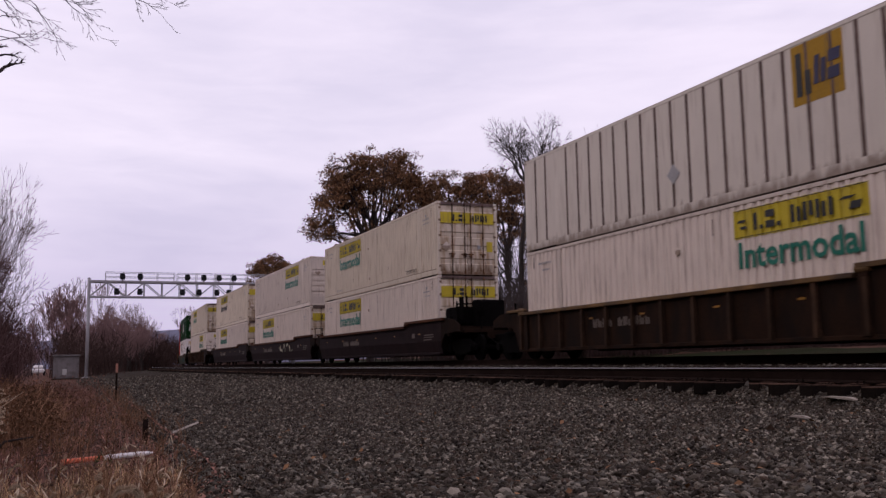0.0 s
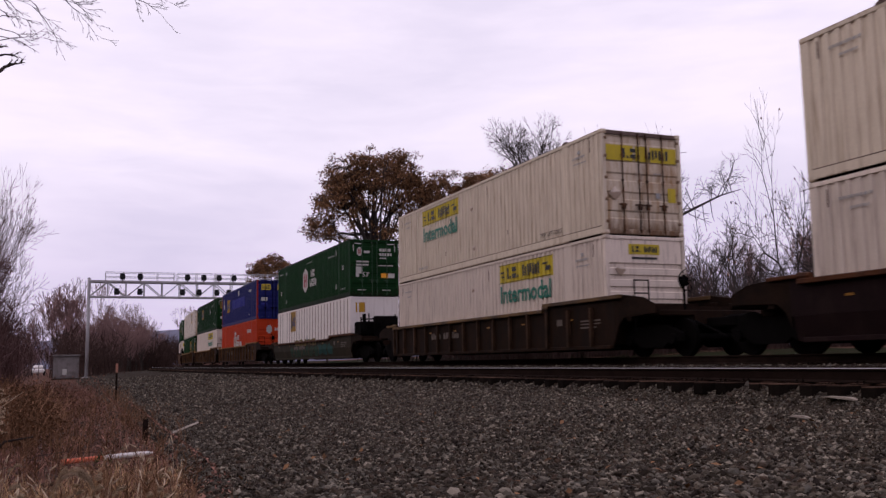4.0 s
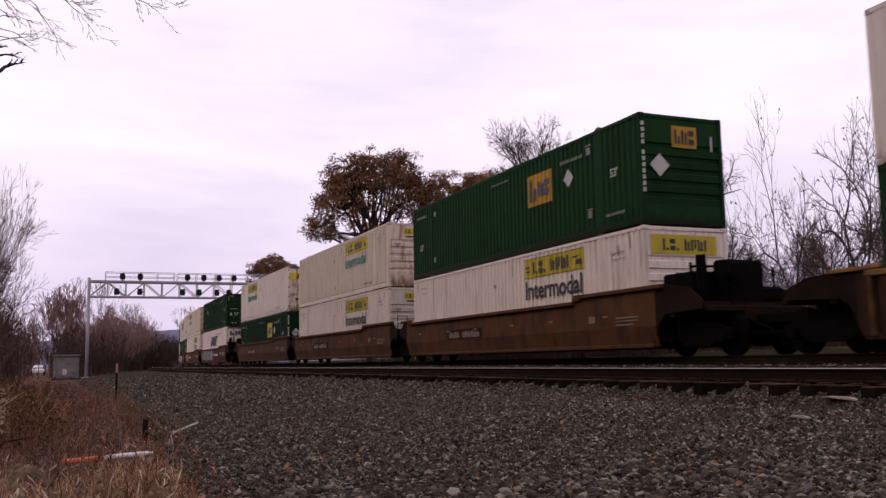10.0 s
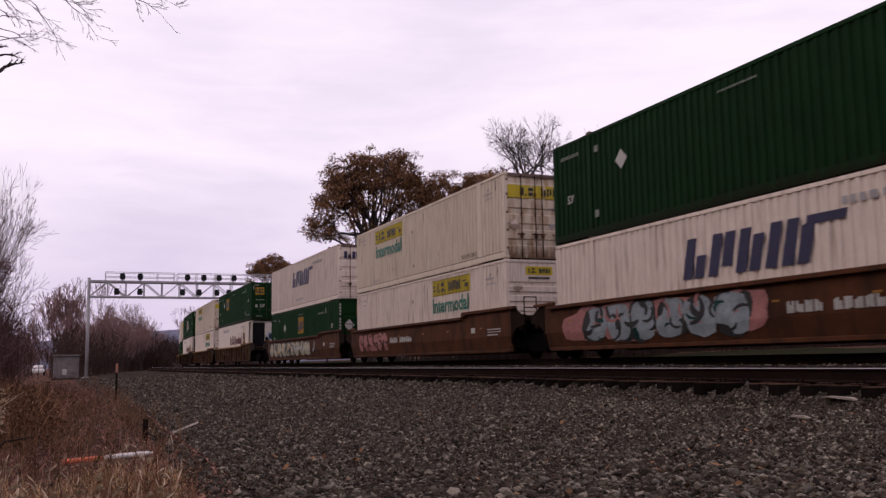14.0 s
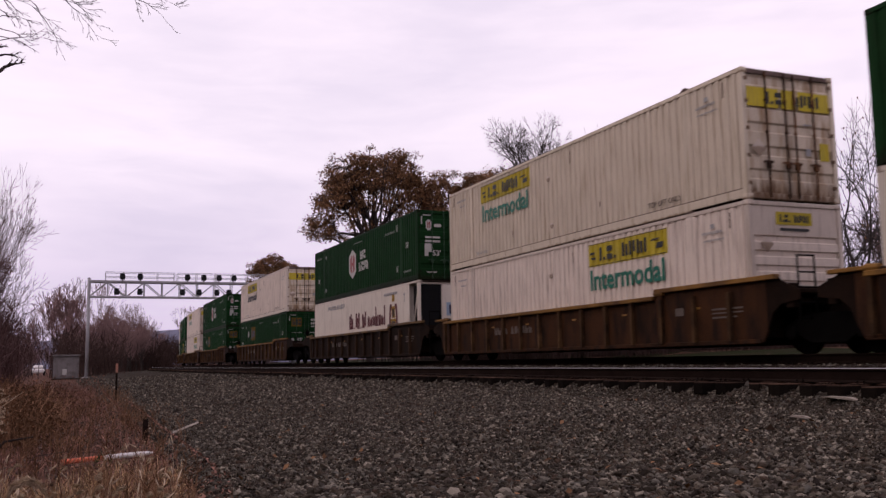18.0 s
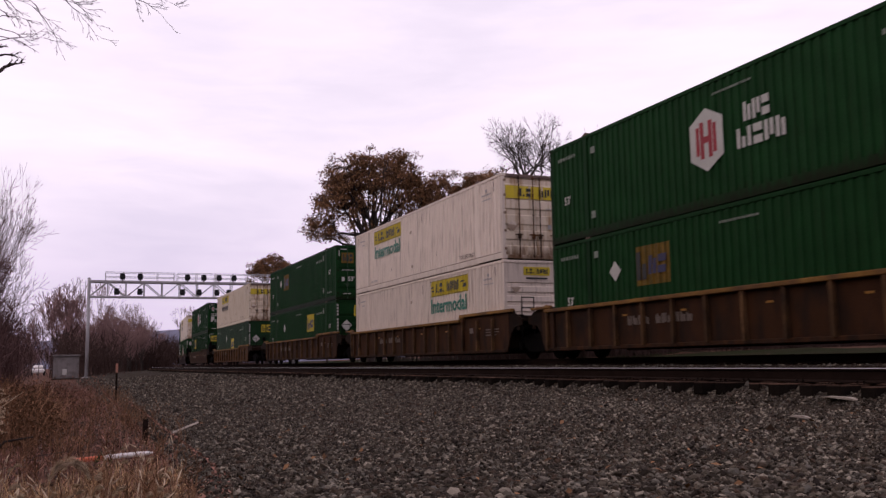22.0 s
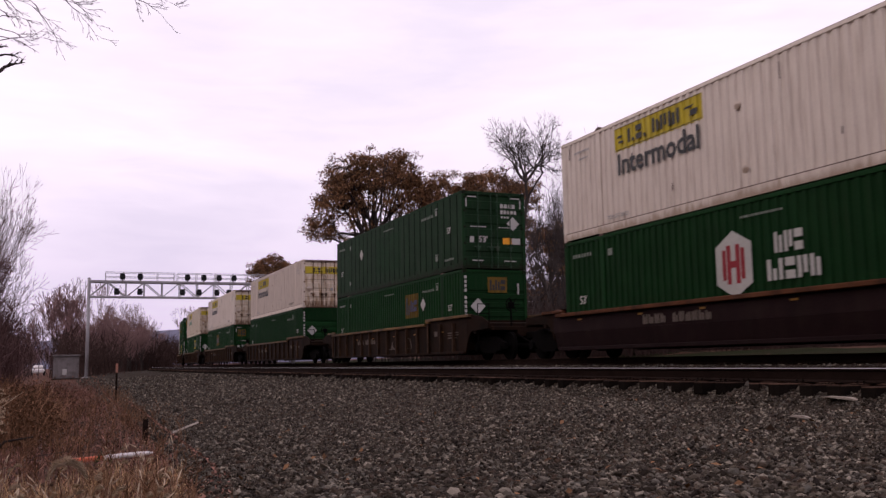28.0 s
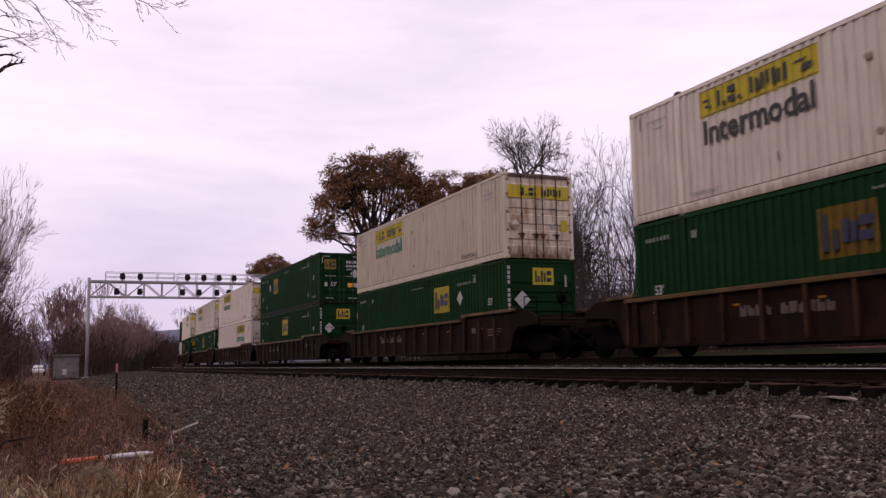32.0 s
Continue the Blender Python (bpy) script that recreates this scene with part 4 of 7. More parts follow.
def container(kind, end="door", logo=None, dia=None, rusty=False, dirty_ink=False, back="gold", bright=False, strip=False):
    """One 53-foot container, its base at z = 0, its doors or nose leading."""
    paint, label = KINDS[kind]
    if bright:
        paint = "white_cool" if kind == "post" else "white_bright"
    if rusty and kind == "jb":
        paint = "white_cream"
    if rusty:
        label = label.replace("white ", "rust-streaked white ", 1)
    ob = thing("shipping_container", label, "shipping container", "containers on the train")
    style = {"post": "wide", "gpost": "wide", "reefer": "smooth"}.get(kind, "fine")
    frame_parts(ob, paint, kind, style, {"blue": "post_red"}.get(kind))
    rear_end(ob, paint)
    lead = "white_rusty" if rusty or (kind == "jb" and end == "door") else paint
    if kind == "reefer":
        reefer_end(ob)
    elif end == "door":
        door_end(ob, lead, "rod_rust" if kind in ("jb", "swift", "post") else ("rod_green" if kind in ("green", "hub", "gpost") else "dark_steel"), kind == "post")
    else:
        nose_end(ob, lead, style)
    if kind == "jb":
        jb_side(ob, logo, "black" if dirty_ink else "teal")
        jb_end(ob, end)
    elif kind in ("green", "gpost"):
        if logo is not None:
            gold_square(ob, logo, (1.42 if back == "yellow" else 1.38) if kind == "green" else 0.87, style, 1.45 if kind == "green" else 1.42, back, 0.98 if kind == "green" else 0.9)
        green_marks(ob, dia)
        green_end(ob, end, gold=logo is not None, dia=True, strip=strip, back=back)
        if kind == "gpost" and logo is None:
            field(ob, "faded_patch", 6.3, 9.7, 0.7, 2.3, "green", style, "darker overpainted patch")
    elif kind == "hub":
        hub_side(ob)
        green_marks(ob)
        green_end(ob, end, gold=False, hexa=True, dia=False)
    elif kind == "post":
        gold_square(ob, logo, 1.56, style, 1.32, "gold", 1.22)
        diamond(ob, 7.6, 1.0, 0.25, False, "grey_letter")
        end_decal(ob, "gold_square", "pn", [(-0.05, 0.55, 2.0, 2.55)] if end == "nose" else [(-1.0, -0.5, 2.1, 2.6)], "gold", "faded gold square", HALF - 0.026)
        if end == "door":
            for z, pa in ((1.82, "grey_letter"), (1.48, "gold"), (1.12, "grey_letter"), (0.78, "faint")):
                diamond(ob, -0.28, z, 0.17, True, pa)
            diamond(ob, -0.72, 1.72, 0.2, True, "gold")
            end_decal(ob, "door_marking", "pdk", row_end(0.3, 0.85, 2.28, 2.42, 5) + row_end(0.3, 1.0, 2.08, 2.22, 6) + [(-1.1, -0.85, 2.62, 2.7), (0.75, 1.05, 2.55, 2.62)], "faint", "", HALF - 0.026)
            end_decal(ob, "door_label", "pdl", [(0.42, 0.75, 0.95, 1.3)], "gold", "faded ochre label", HALF - 0.026)
            end_decal(ob, "rust_patch", "pdr", [(0.82, 1.05, 0.5, 1.0)], "chord", "rust patch", HALF - 0.026)
    elif kind == "blue":
        gold_square(ob, 2.58, 1.15)
        field(ob, "blue_patch", 5.3, 11.15, 1.30, 2.05, "patch_blue", "fine", "brighter blue overpainted patch")
        decal(ob, "side_marking", "bm", [(-HALF + 8.25, -HALF + 8.75, 2.25, 2.65), (-HALF + 0.9, -HALF + 1.4, 1.55, 1.95)] + row_of_blocks(HALF - 3.2, HALF - 2.2, 2.2, 2.36, 6, 0.3, 4) + [(HALF - 3.1, HALF - 2.9, 0.45, 0.5)], "chalk")
        word(ob, "53'", 0.85, 2.05, 0.5, "chalk")
        for k, y in enumerate((-0.95, 0.25)):
            end_decal(ob, "gold_square", ("bd", k), [(y, y + 0.68, 2.15, 2.58)], "yellow", "yellow brand square", HALF - 0.02)
            end_decal(ob, "square_mark", ("bdm", k), end_marks(y + 0.07, y + 0.61, 2.22, 2.50, "cno", stroke=0.25), "black", "", HALF - 0.014)
        end_decal(ob, "door_label", "bdl", [(-0.95, -0.5, 1.35, 1.6), (0.32, 0.65, 1.35, 1.6), (0.75, 1.1, 0.5, 0.65)], "chalk", "", HALF - 0.02)
        end_decal(ob, "blue_patch", "bdp", [(0.75, 1.1, 1.6, 1.9), (-0.95, -0.5, 1.05, 1.2)], "patch_blue", "", HALF - 0.02)
    elif kind == "orange":
        c = 6.4 - HALF
        decal(ob, "roof_mark", "om", [(c, c + 0.18, 1.05, 1.85), (c + 0.3, c + 0.48, 1.05, 2.2), (c + 0.85, c + 1.03, 1.05, 2.2), (c + 1.15, c + 1.35, 1.05, 1.85), (c + 0.5, c + 0.83, 2.05, 2.25), (c + 0.6, c + 0.72, 1.05, 1.9)] +
              plain_marks(c + 1.6, c + 2.4, 1.58, 1.96, "nuo", 0.26) + plain_marks(c + 1.45, c + 3.6, 1.08, 1.46, "cioun inc", 0.26) + row_of_blocks(c + 6.0, c + 7.6, 2.0, 2.25, 8, 0.35, 23), "chalk")
        end_decal(ob, "hexagon_mark", "on", [(-0.55, -0.15, 1.95, 2.35), (-0.45, -0.25, 1.85, 2.45)], "chalk", "white hexagonal mark", HALF - 0.02)
        end_decal(ob, "door_marking", "onk", row_end(0.05, 0.75, 2.05, 2.25, 5), "chalk", "", HALF - 0.02)
    elif kind == "swift":
        c = 5.95 - HALF
        decal(ob, "slanted_mark", "sw", plain_marks(c, c + 3.95, 1.36, 2.28, "cunin", 0.30, 0.26, 0.20) + [(c + 3.9, c + 4.9, 2.10, 2.28, 0.06)], "purple", "slanted blue brand shapes")
        end_decal(ob, "slanted_mark", "swe", end_marks(-0.98, 0.98, 2.14, 2.52, "cunin", stroke=0.32, gap=0.2), "purple", "", HALF - 0.02)
        decal(ob, "side_marking", "swm", row_of_blocks(7.0 - HALF, 8.8 - HALF, 0.5, 0.6, 10, 0.35, 31) + row_of_blocks(10.8 - HALF, 13.0 - HALF, 2.35, 2.5, 9, 0.4, 32), "grey_letter")
    elif kind == "reefer":
        c = 6.6 - HALF
        decal(ob, "brand_name", "cre", blackletter(c, c + 0.8, 1.22, 1.98, 1, 41) + blackletter(c + 1.05, c + 1.85, 1.22, 1.98, 1, 42) + blackletter(c + 2.1, c + 2.85, 1.22, 1.98, 1, 46) + blackletter(c + 2.95, c + 5.3, 1.24, 1.74, 6, 43) + [(c + 0.84, c + 0.93, 1.22, 1.32), (c + 1.9, c + 1.98, 1.22, 1.32)] + [(c + 4.1, c + 4.22, 1.25, 2.12), (c + 5.3, c + 5.45, 1.25, 2.12)], "maroon_letter", "dark red brand name drawn as bars")
        c = 12.58 - HALF
        decal(ob, "crest", "cra", [(c + 0.25, c + 0.85, 1.1, 1.45), (c + 0.35, c + 0.75, 1.5, 2.0), (c + 0.4, c + 0.7, 2.2, 2.48)], "gold", "gold and blue heraldic crest")
        decal(ob, "crest", "crb", [(c + 0.4, c + 0.7, 1.55, 1.9), (c + 0.3, c + 0.8, 1.25, 1.35), (c + 0.42, c + 0.68, 0.9, 1.1)], "navy")
        decal(ob, "crest", "crc", [(c, c + 0.2, 1.0, 1.85, 0.05), (c + 0.9, c + 1.1, 1.0, 1.85, -0.05), (c + 0.05, c + 0.3, 1.85, 2.1, 0.06), (c + 0.8, c + 1.05, 1.85, 2.1, -0.06)], "maroon_letter")
        decal(ob, "side_marking", "crd", plain_marks(2.75 - HALF, 5.85 - HALF, 2.36, 2.58, "uniocinou", 0.22) + row_of_blocks(14.6 - HALF, 15.5 - HALF, 1.0, 1.25, 6, 0.3, 45) + row_of_blocks(11.9 - HALF, 13.7 - HALF, 2.5, 2.62, 9, 0.3, 46) + [(14.5 - HALF, 14.55 - HALF, 2.1, 2.5), (14.42 - HALF, 14.63 - HALF, 2.4, 2.45)], "grey_letter")
    return ob


def row_end(y0, y1, z0, z1, n):
    s = (y1 - y0) / n
    return [(y0 + i * s, y0 + (i + 0.7) * s, z0, z1) for i in range(n)]


def reefer_end(ob):
    w = WIDTH / 2

    def recess(bm):
        box(bm, HALF - 1.15, HALF - 1.10, -w + 0.05, w - 0.05, 0.05, TALL - 0.05)
        box(bm, HALF - 1.1, HALF - 0.02, -w + 0.1, w - 0.1, 0.0, 0.12)
    hang("bulkhead", cached(("rfb",), lambda: mesh_of("bulkhead", recess, M["white_clean"])), ob)

    def unit(bm):
        box(bm, HALF - 1.1, HALF - 0.16, -w + 0.20, w - 0.32, 0.62, TALL - 0.15, 0.06)
    u = hang("cooling_unit", cached(("rfu",), lambda: mesh_of("cooling_unit", unit, M["reefer_dark"])), ob, None, "black refrigeration unit in a white frame")

    def cover(bm):
        box(bm, HALF - 0.20, HALF - 0.10, -0.22, 0.66, 0.80, TALL - 0.16, 0.04)
        box(bm, HALF - 0.30, HALF - 0.12, -w + 0.14, w - 0.2, 0.16, 0.66, 0.03)
        box(bm, HALF - 0.42, HALF - 0.20, -w + 0.14, w - 0.2, TALL - 0.15, TALL - 0.06, 0.02)
    hang("unit_cover", cached(("rfc",), lambda: mesh_of("unit_cover", cover, M["white_clean"])), u)
    hang("grille", cached(("rfg",), lambda: mesh_of("grille", lambda bm: [box(bm, HALF - 0.10, HALF - 0.085, -0.17 + 0.155 * i, -0.02 + 0.155 * i, 0.84, 1.33) for i in range(5)], M["reefer_dark"])), u)
    hang("blue_plate", cached(("rfp",), lambda: mesh_of("blue_plate", lambda bm: box(bm, HALF - 0.10, HALF - 0.088, -0.02, 0.46, 1.45, 2.0), M["plate"])), u)
    hang("plate_mark", cached(("rfm",), lambda: mesh_of("plate_mark", lambda bm: box(bm, HALF - 0.088, HALF - 0.08, 0.10, 0.34, 1.53, 1.9), M["navy"])), u)
    hang("brace", cached(("rfr",), lambda: mesh_of("brace", lambda bm: [rod(bm, (HALF - 1.05, s * (w - 0.06), 0.2), (HALF - 0.12, s * (w - 0.06), TALL - 0.25), 0.035, sides=6) for s in (-1, 1)], M["white_clean"])), ob)


# ---- well cars ----
BOGIE = 9.68
SILL, LIP = 0.25, 1.44             # lower and upper edge of a well's side above its rails
W_SIDE = 1.43
FOLD, BELLY = 0.74, 0.10         # where a smooth side folds inwards, and how far


def bogie(parent, x):
    def side(bm):
        prism(bm, [(-1.15, 0.36), (-1.15, 0.56), (-0.55, 0.78), (0.55, 0.78), (1.15, 0.56), (1.15, 0.36), (0.7, 0.36), (0.45, 0.22), (-0.45, 0.22), (-0.7, 0.36)], -0.06, 0.06)
        for e in (-0.89, 0.89):
            rod(bm, (e, -0.14, 0.42), (e, 0.05, 0.42), 0.13, sides=10)
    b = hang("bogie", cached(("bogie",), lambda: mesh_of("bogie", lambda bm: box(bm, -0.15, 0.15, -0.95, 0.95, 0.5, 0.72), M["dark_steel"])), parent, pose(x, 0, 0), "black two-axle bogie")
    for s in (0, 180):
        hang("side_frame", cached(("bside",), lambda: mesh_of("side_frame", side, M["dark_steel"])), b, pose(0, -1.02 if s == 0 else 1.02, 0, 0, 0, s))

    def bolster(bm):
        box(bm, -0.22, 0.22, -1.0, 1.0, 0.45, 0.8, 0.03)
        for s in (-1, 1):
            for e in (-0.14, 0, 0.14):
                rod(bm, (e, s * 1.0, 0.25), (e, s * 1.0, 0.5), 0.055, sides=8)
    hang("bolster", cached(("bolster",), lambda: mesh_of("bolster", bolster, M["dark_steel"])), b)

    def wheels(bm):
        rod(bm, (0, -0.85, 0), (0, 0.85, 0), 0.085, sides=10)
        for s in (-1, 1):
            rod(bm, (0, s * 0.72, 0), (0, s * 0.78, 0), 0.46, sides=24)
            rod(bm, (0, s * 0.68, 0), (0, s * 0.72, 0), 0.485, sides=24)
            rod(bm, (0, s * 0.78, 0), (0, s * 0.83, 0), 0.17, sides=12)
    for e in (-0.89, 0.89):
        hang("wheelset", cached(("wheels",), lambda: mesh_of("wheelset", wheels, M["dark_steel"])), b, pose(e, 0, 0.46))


def well_car(style, paint, front_coupler, rear_coupler, label, graffiti=None, number=-4.1, lip=LIP):
    """A well car or one well of a joined set, its origin on the rails under the middle of its load."""
    ob = thing("well_car", label, "well car", "cars of the train")
    mt = M[paint]
    xf = 10.6 if front_coupler else 9.3
    xr = -10.6 if rear_coupler else -9.3

    ef, er = (10.35 if front_coupler else 9.5), (10.35 if rear_coupler else 9.5)

    def wall(bm):
        t = 0.05
        foot = [(-8.60, FOLD), (8.60, FOLD)] if style == "smooth" else [(-8.60, 0.50), (-8.45, SILL), (8.45, SILL), (8.60, 0.50)]
        prism(bm, foot + [(8.60, lip + 0.155), (4.9, lip + 0.10), (4.85, lip - 0.02), (-8.3, lip - 0.02), (-8.35, lip + 0.07), (-8.6, lip + 0.07)], -W_SIDE, -W_SIDE + t)
        if style == "smooth":       # the belly of the smooth side is folded inwards below
            q = [(-W_SIDE, FOLD - 0.002), (-W_SIDE + BELLY, SILL), (-W_SIDE + BELLY + t, SILL), (-W_SIDE + t, FOLD - 0.002)]
            ends = [[bm.verts.new((x, a, b)) for a, b in q] for x in (-8.55, 8.55)]
            bm.faces.new(ends[0][::-1]), bm.faces.new(ends[1])
            for i in range(4):
                bm.faces.new((ends[0][i], ends[0][(i + 1) % 4], ends[1][(i + 1) % 4], ends[1][i]))
            bmesh.ops.recalc_face_normals(bm, faces=bm.faces)
    wl_ = cached(("wall", lip, style, paint, ef, er), lambda: mesh_of("side_wall", wall, mt))
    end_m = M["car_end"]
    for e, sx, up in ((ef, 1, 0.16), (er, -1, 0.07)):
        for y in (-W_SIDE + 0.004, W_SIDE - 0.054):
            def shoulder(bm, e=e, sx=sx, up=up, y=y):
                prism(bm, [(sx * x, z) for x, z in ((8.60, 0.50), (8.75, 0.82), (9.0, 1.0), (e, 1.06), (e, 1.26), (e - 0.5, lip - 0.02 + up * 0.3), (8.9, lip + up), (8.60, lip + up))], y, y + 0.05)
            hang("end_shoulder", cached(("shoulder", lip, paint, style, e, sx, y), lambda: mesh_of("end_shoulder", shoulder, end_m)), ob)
    hang("side_wall", wl_, ob)
    hang("side_wall", wl_, ob, pose(0, 0, 0, 0, 0, 0) @ Matrix.Scale(-1, 4, (0, 1, 0)))
    chord_m = (M["chord_dark"] if paint == "car_dark" else M["chord"]) if style == "ribbed" else (M["car_rust"] if paint in ("car_maroon", "car_olive") else mt)

    def chord(bm):
        box(bm, -8.3, 4.85, -0.115, 0.06, lip - 0.10, lip, 0.012)
        box(bm, -9.2, -8.35, -0.07, 0.06, lip + 0.02, lip + 0.10, 0.012)
        for x in (-8.3, 4.9):
            rod(bm, (x, -0.03, lip + 0.05), (x + 0.32, -0.03, lip + 0.05), 0.085, 0.06, 8)
    ch = cached(("chord", lip, style, paint), lambda: mesh_of("top_chord", chord, chord_m))
    hang("top_chord", ch, ob, pose(0, -W_SIDE, 0), "rusty ochre top chord" if style == "ribbed" else "")
    hang("top_chord", ch, ob, pose(0, W_SIDE - 0.03, 0))
    raised = cached(("raised", lip, style, paint), lambda: mesh_of("raised_chord", lambda bm: box(bm, 4.9, 8.95, -0.10, 0.06, lip + 0.06, lip + 0.162, 0.012), chord_m))
    hang("raised_chord", raised, ob, pose(0, -W_SIDE, 0))
    hang("raised_chord", raised, ob, pose(0, W_SIDE - 0.03, 0))
    inset = BELLY if style == "smooth" else 0.0
    hang("bottom_chord", cached(("wsill", style, paint), lambda: mesh_of("bottom_chord", lambda bm: [box(bm, -8.4, 8.4, e * (W_SIDE + 0.04 - inset), e * (W_SIDE - 0.08 - inset), SILL - 0.03, SILL + 0.07, 0.012) for e in (-1, 1)], mt)), ob)
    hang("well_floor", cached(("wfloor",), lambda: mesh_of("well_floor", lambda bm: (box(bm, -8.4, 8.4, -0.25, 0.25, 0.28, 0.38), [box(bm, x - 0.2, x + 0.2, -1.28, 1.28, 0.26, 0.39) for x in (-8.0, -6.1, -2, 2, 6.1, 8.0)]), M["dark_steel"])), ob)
    if style == "ribbed":
        def rib(bm):
            prism(bm, [(-0.05, SILL + 0.05), (0.05, SILL + 0.05), (0.05, lip - 0.1), (-0.05, lip - 0.1)], -0.10, 0.0)
            box(bm, -0.07, 0.07, -0.03, 0.0, SILL + 0.04, SILL + 0.2)
        # ribs coloured paler than the wall, in place of highlights along their edges
        rm = cached(("rib", lip, paint), lambda: mesh_of("rib", rib, M["rib_dark" if paint == "car_dark" else "rib_brown"]))
        for i in range(14):
            hang("rib", rm, ob, pose(-8.2 + i * 1.21, -W_SIDE, 0))
        wide_rib = cached(("wrib", lip, paint), lambda: mesh_of("end_post", lambda bm: box(bm, -0.11, 0.11, -0.07, 0, SILL + 0.03, lip + 0.05, 0.01), mt))
        hang("end_post", wide_rib, ob, pose(5.05, -W_SIDE, 0))
        hang("end_post", wide_rib, ob, pose(-7.9, -W_SIDE, 0))
    for s, xe in ((1, xf), (-1, -xr)):
        def platform(bm, xe=xe):
            box(bm, 8.35, 8.45, -1.36, 1.36, 0.35, 1.42)
            prism(bm, [(8.4, 1.0), (9.3, 1.05), (xe, 1.0), (xe, 0.78), (9.0, 0.72), (8.4, 0.6)], -0.45, 0.45)
            box(bm, 8.45, 9.5, -1.38, 1.38, 1.18, 1.28, 0.02)
            box(bm, xe - 0.18, xe - 0.04, -1.35, 1.35, 0.98, 1.12, 0.02)
            prism(bm, [(8.45, 0.98), (xe - 0.25, 1.02), (xe - 0.25, 1.22), (8.45, 1.34)], -1.36, 1.36)
            box(bm, 9.1, 9.3, -1.40, -1.2, 0.9, 1.4, 0.02)
            box(bm, 9.1, 9.3, 1.2, 1.40, 0.9, 1.4, 0.02)
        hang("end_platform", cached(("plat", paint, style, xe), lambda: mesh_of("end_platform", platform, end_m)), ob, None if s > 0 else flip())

        def ladder(bm):
            for y in (-1.38, -0.95):
                rod(bm, (9.45, y, 0.6), (9.45, y, 1.95), 0.02, sides=6)
            for z in (0.7, 1.0, 1.3, 1.6, 1.93):
                rod(bm, (9.45, -1.38, z), (9.45, -0.95, z), 0.017, sides=6)
        hang("ladder", cached(("ladder", paint), lambda: mesh_of("ladder", ladder, M["dark_steel"])), ob, None if s > 0 else flip())
    if front_coupler:
        bogie(ob, BOGIE)

        if style == "smooth":
            def gear(bm):
                box(bm, 8.75, 9.9, -1.3, -0.2, 1.3, 1.95, 0.06)
                box(bm, 9.85, 10.3, -0.7, 0.45, 1.15, 2.2, 0.06)
                rod(bm, (10.05, -1.2, 1.5), (10.05, -1.2, 2.3), 0.09, sides=8)
                box(bm, 9.0, 10.1, 0.1, 1.2, 1.28, 1.60, 0.05)
                rod(bm, (9.3, -1.1, 1.75), (9.3, -0.2, 1.75), 0.16, sides=10)
                for gy, gz in ((-1.3, 2.15), (-0.9, 2.35), (-0.15, 2.05), (0.45, 2.3), (1.1, 2.1)):
                    rod(bm, (9.9, gy, 1.2), (9.85, gy, gz), 0.035, sides=6)
                rod(bm, (9.88, -1.3, 2.05), (9.88, 0.45, 2.1), 0.03, sides=6)
            hang("brake_gear", cached(("gear",), lambda: mesh_of("brake_gear", gear, M["dark_steel"])), ob, None, "black brake cylinders and pipes")

        def brake(bm):
            rod(bm, (10.35, -0.55, 1.1), (10.35, -0.55, 2.0), 0.035, sides=6)
            box(bm, 10.29, 10.42, -0.66, -0.44, 1.72, 1.95, 0.03)
            bmesh.ops.create_cone(bm, cap_ends=False, segments=14, radius1=0.27, radius2=0.25, depth=0.04, matrix=pose(10.5, -0.55, 1.85, 0, 90, 0))
            for a in range(3):
                d = Vector((0, math.cos(a * 2.1) * 0.26, math.sin(a * 2.1) * 0.26))
                rod(bm, Vector((10.5, -0.55, 1.85)) - d, Vector((10.5, -0.55, 1.85)) + d, 0.014, sides=5)
        hang("brake_wheel", cached(("brake",), lambda: mesh_of("brake_wheel", brake, M["dark_steel"])), ob, None, "dark brake wheel on its stand")
    bogie(ob, -BOGIE)

    def coupler(bm):
        box(bm, 9.4, 11.45, -0.11, 0.11, 0.70, 0.92, 0.02)
        box(bm, 11.35, 11.75, -0.17, 0.17, 0.66, 0.96, 0.05)
        rod(bm, (10.6, -0.45, 0.85), (11.6, -0.35, 0.45), 0.028, sides=6)
    if front_coupler:
        hang("coupler", cached(("coupler",), lambda: mesh_of("coupler", coupler, M["dark_steel"])), ob)
    if rear_coupler:
        hang("coupler", cached(("coupler",), lambda: mesh_of("coupler", coupler, M["dark_steel"])), ob, flip())
    # stencilled data, reflectors and labels
    y = -W_SIDE - 0.02

    def rects(lst, yy):
        def build(bm):
            for x0, x1, z0, z1 in lst:
                box(bm, x0, x1, yy, yy + 0.006, z0, z1)
        return build
    yy = y if style == "smooth" else y + 0.012
    hang("reflectors", cached(("refl", style), lambda: mesh_of("reflectors", rects([(x, x + 0.2, 1.04, 1.085) for x in (-7.2, -4.3, -1.9, 0.9, 3.4, 6.3)], yy), M["reflector"])), ob, None, "small yellow-orange reflectors")["kind"] = "stuff"
    if paint == "car_tan" and style == "smooth":
        hang("number_panel", cached(("npanel", number), lambda: mesh_of("number_panel", rects([(number - 0.2, number + 2.8, 0.76, 1.10)], -W_SIDE - 0.016), M["car_dark"])), ob, None, "dark panel behind the number")
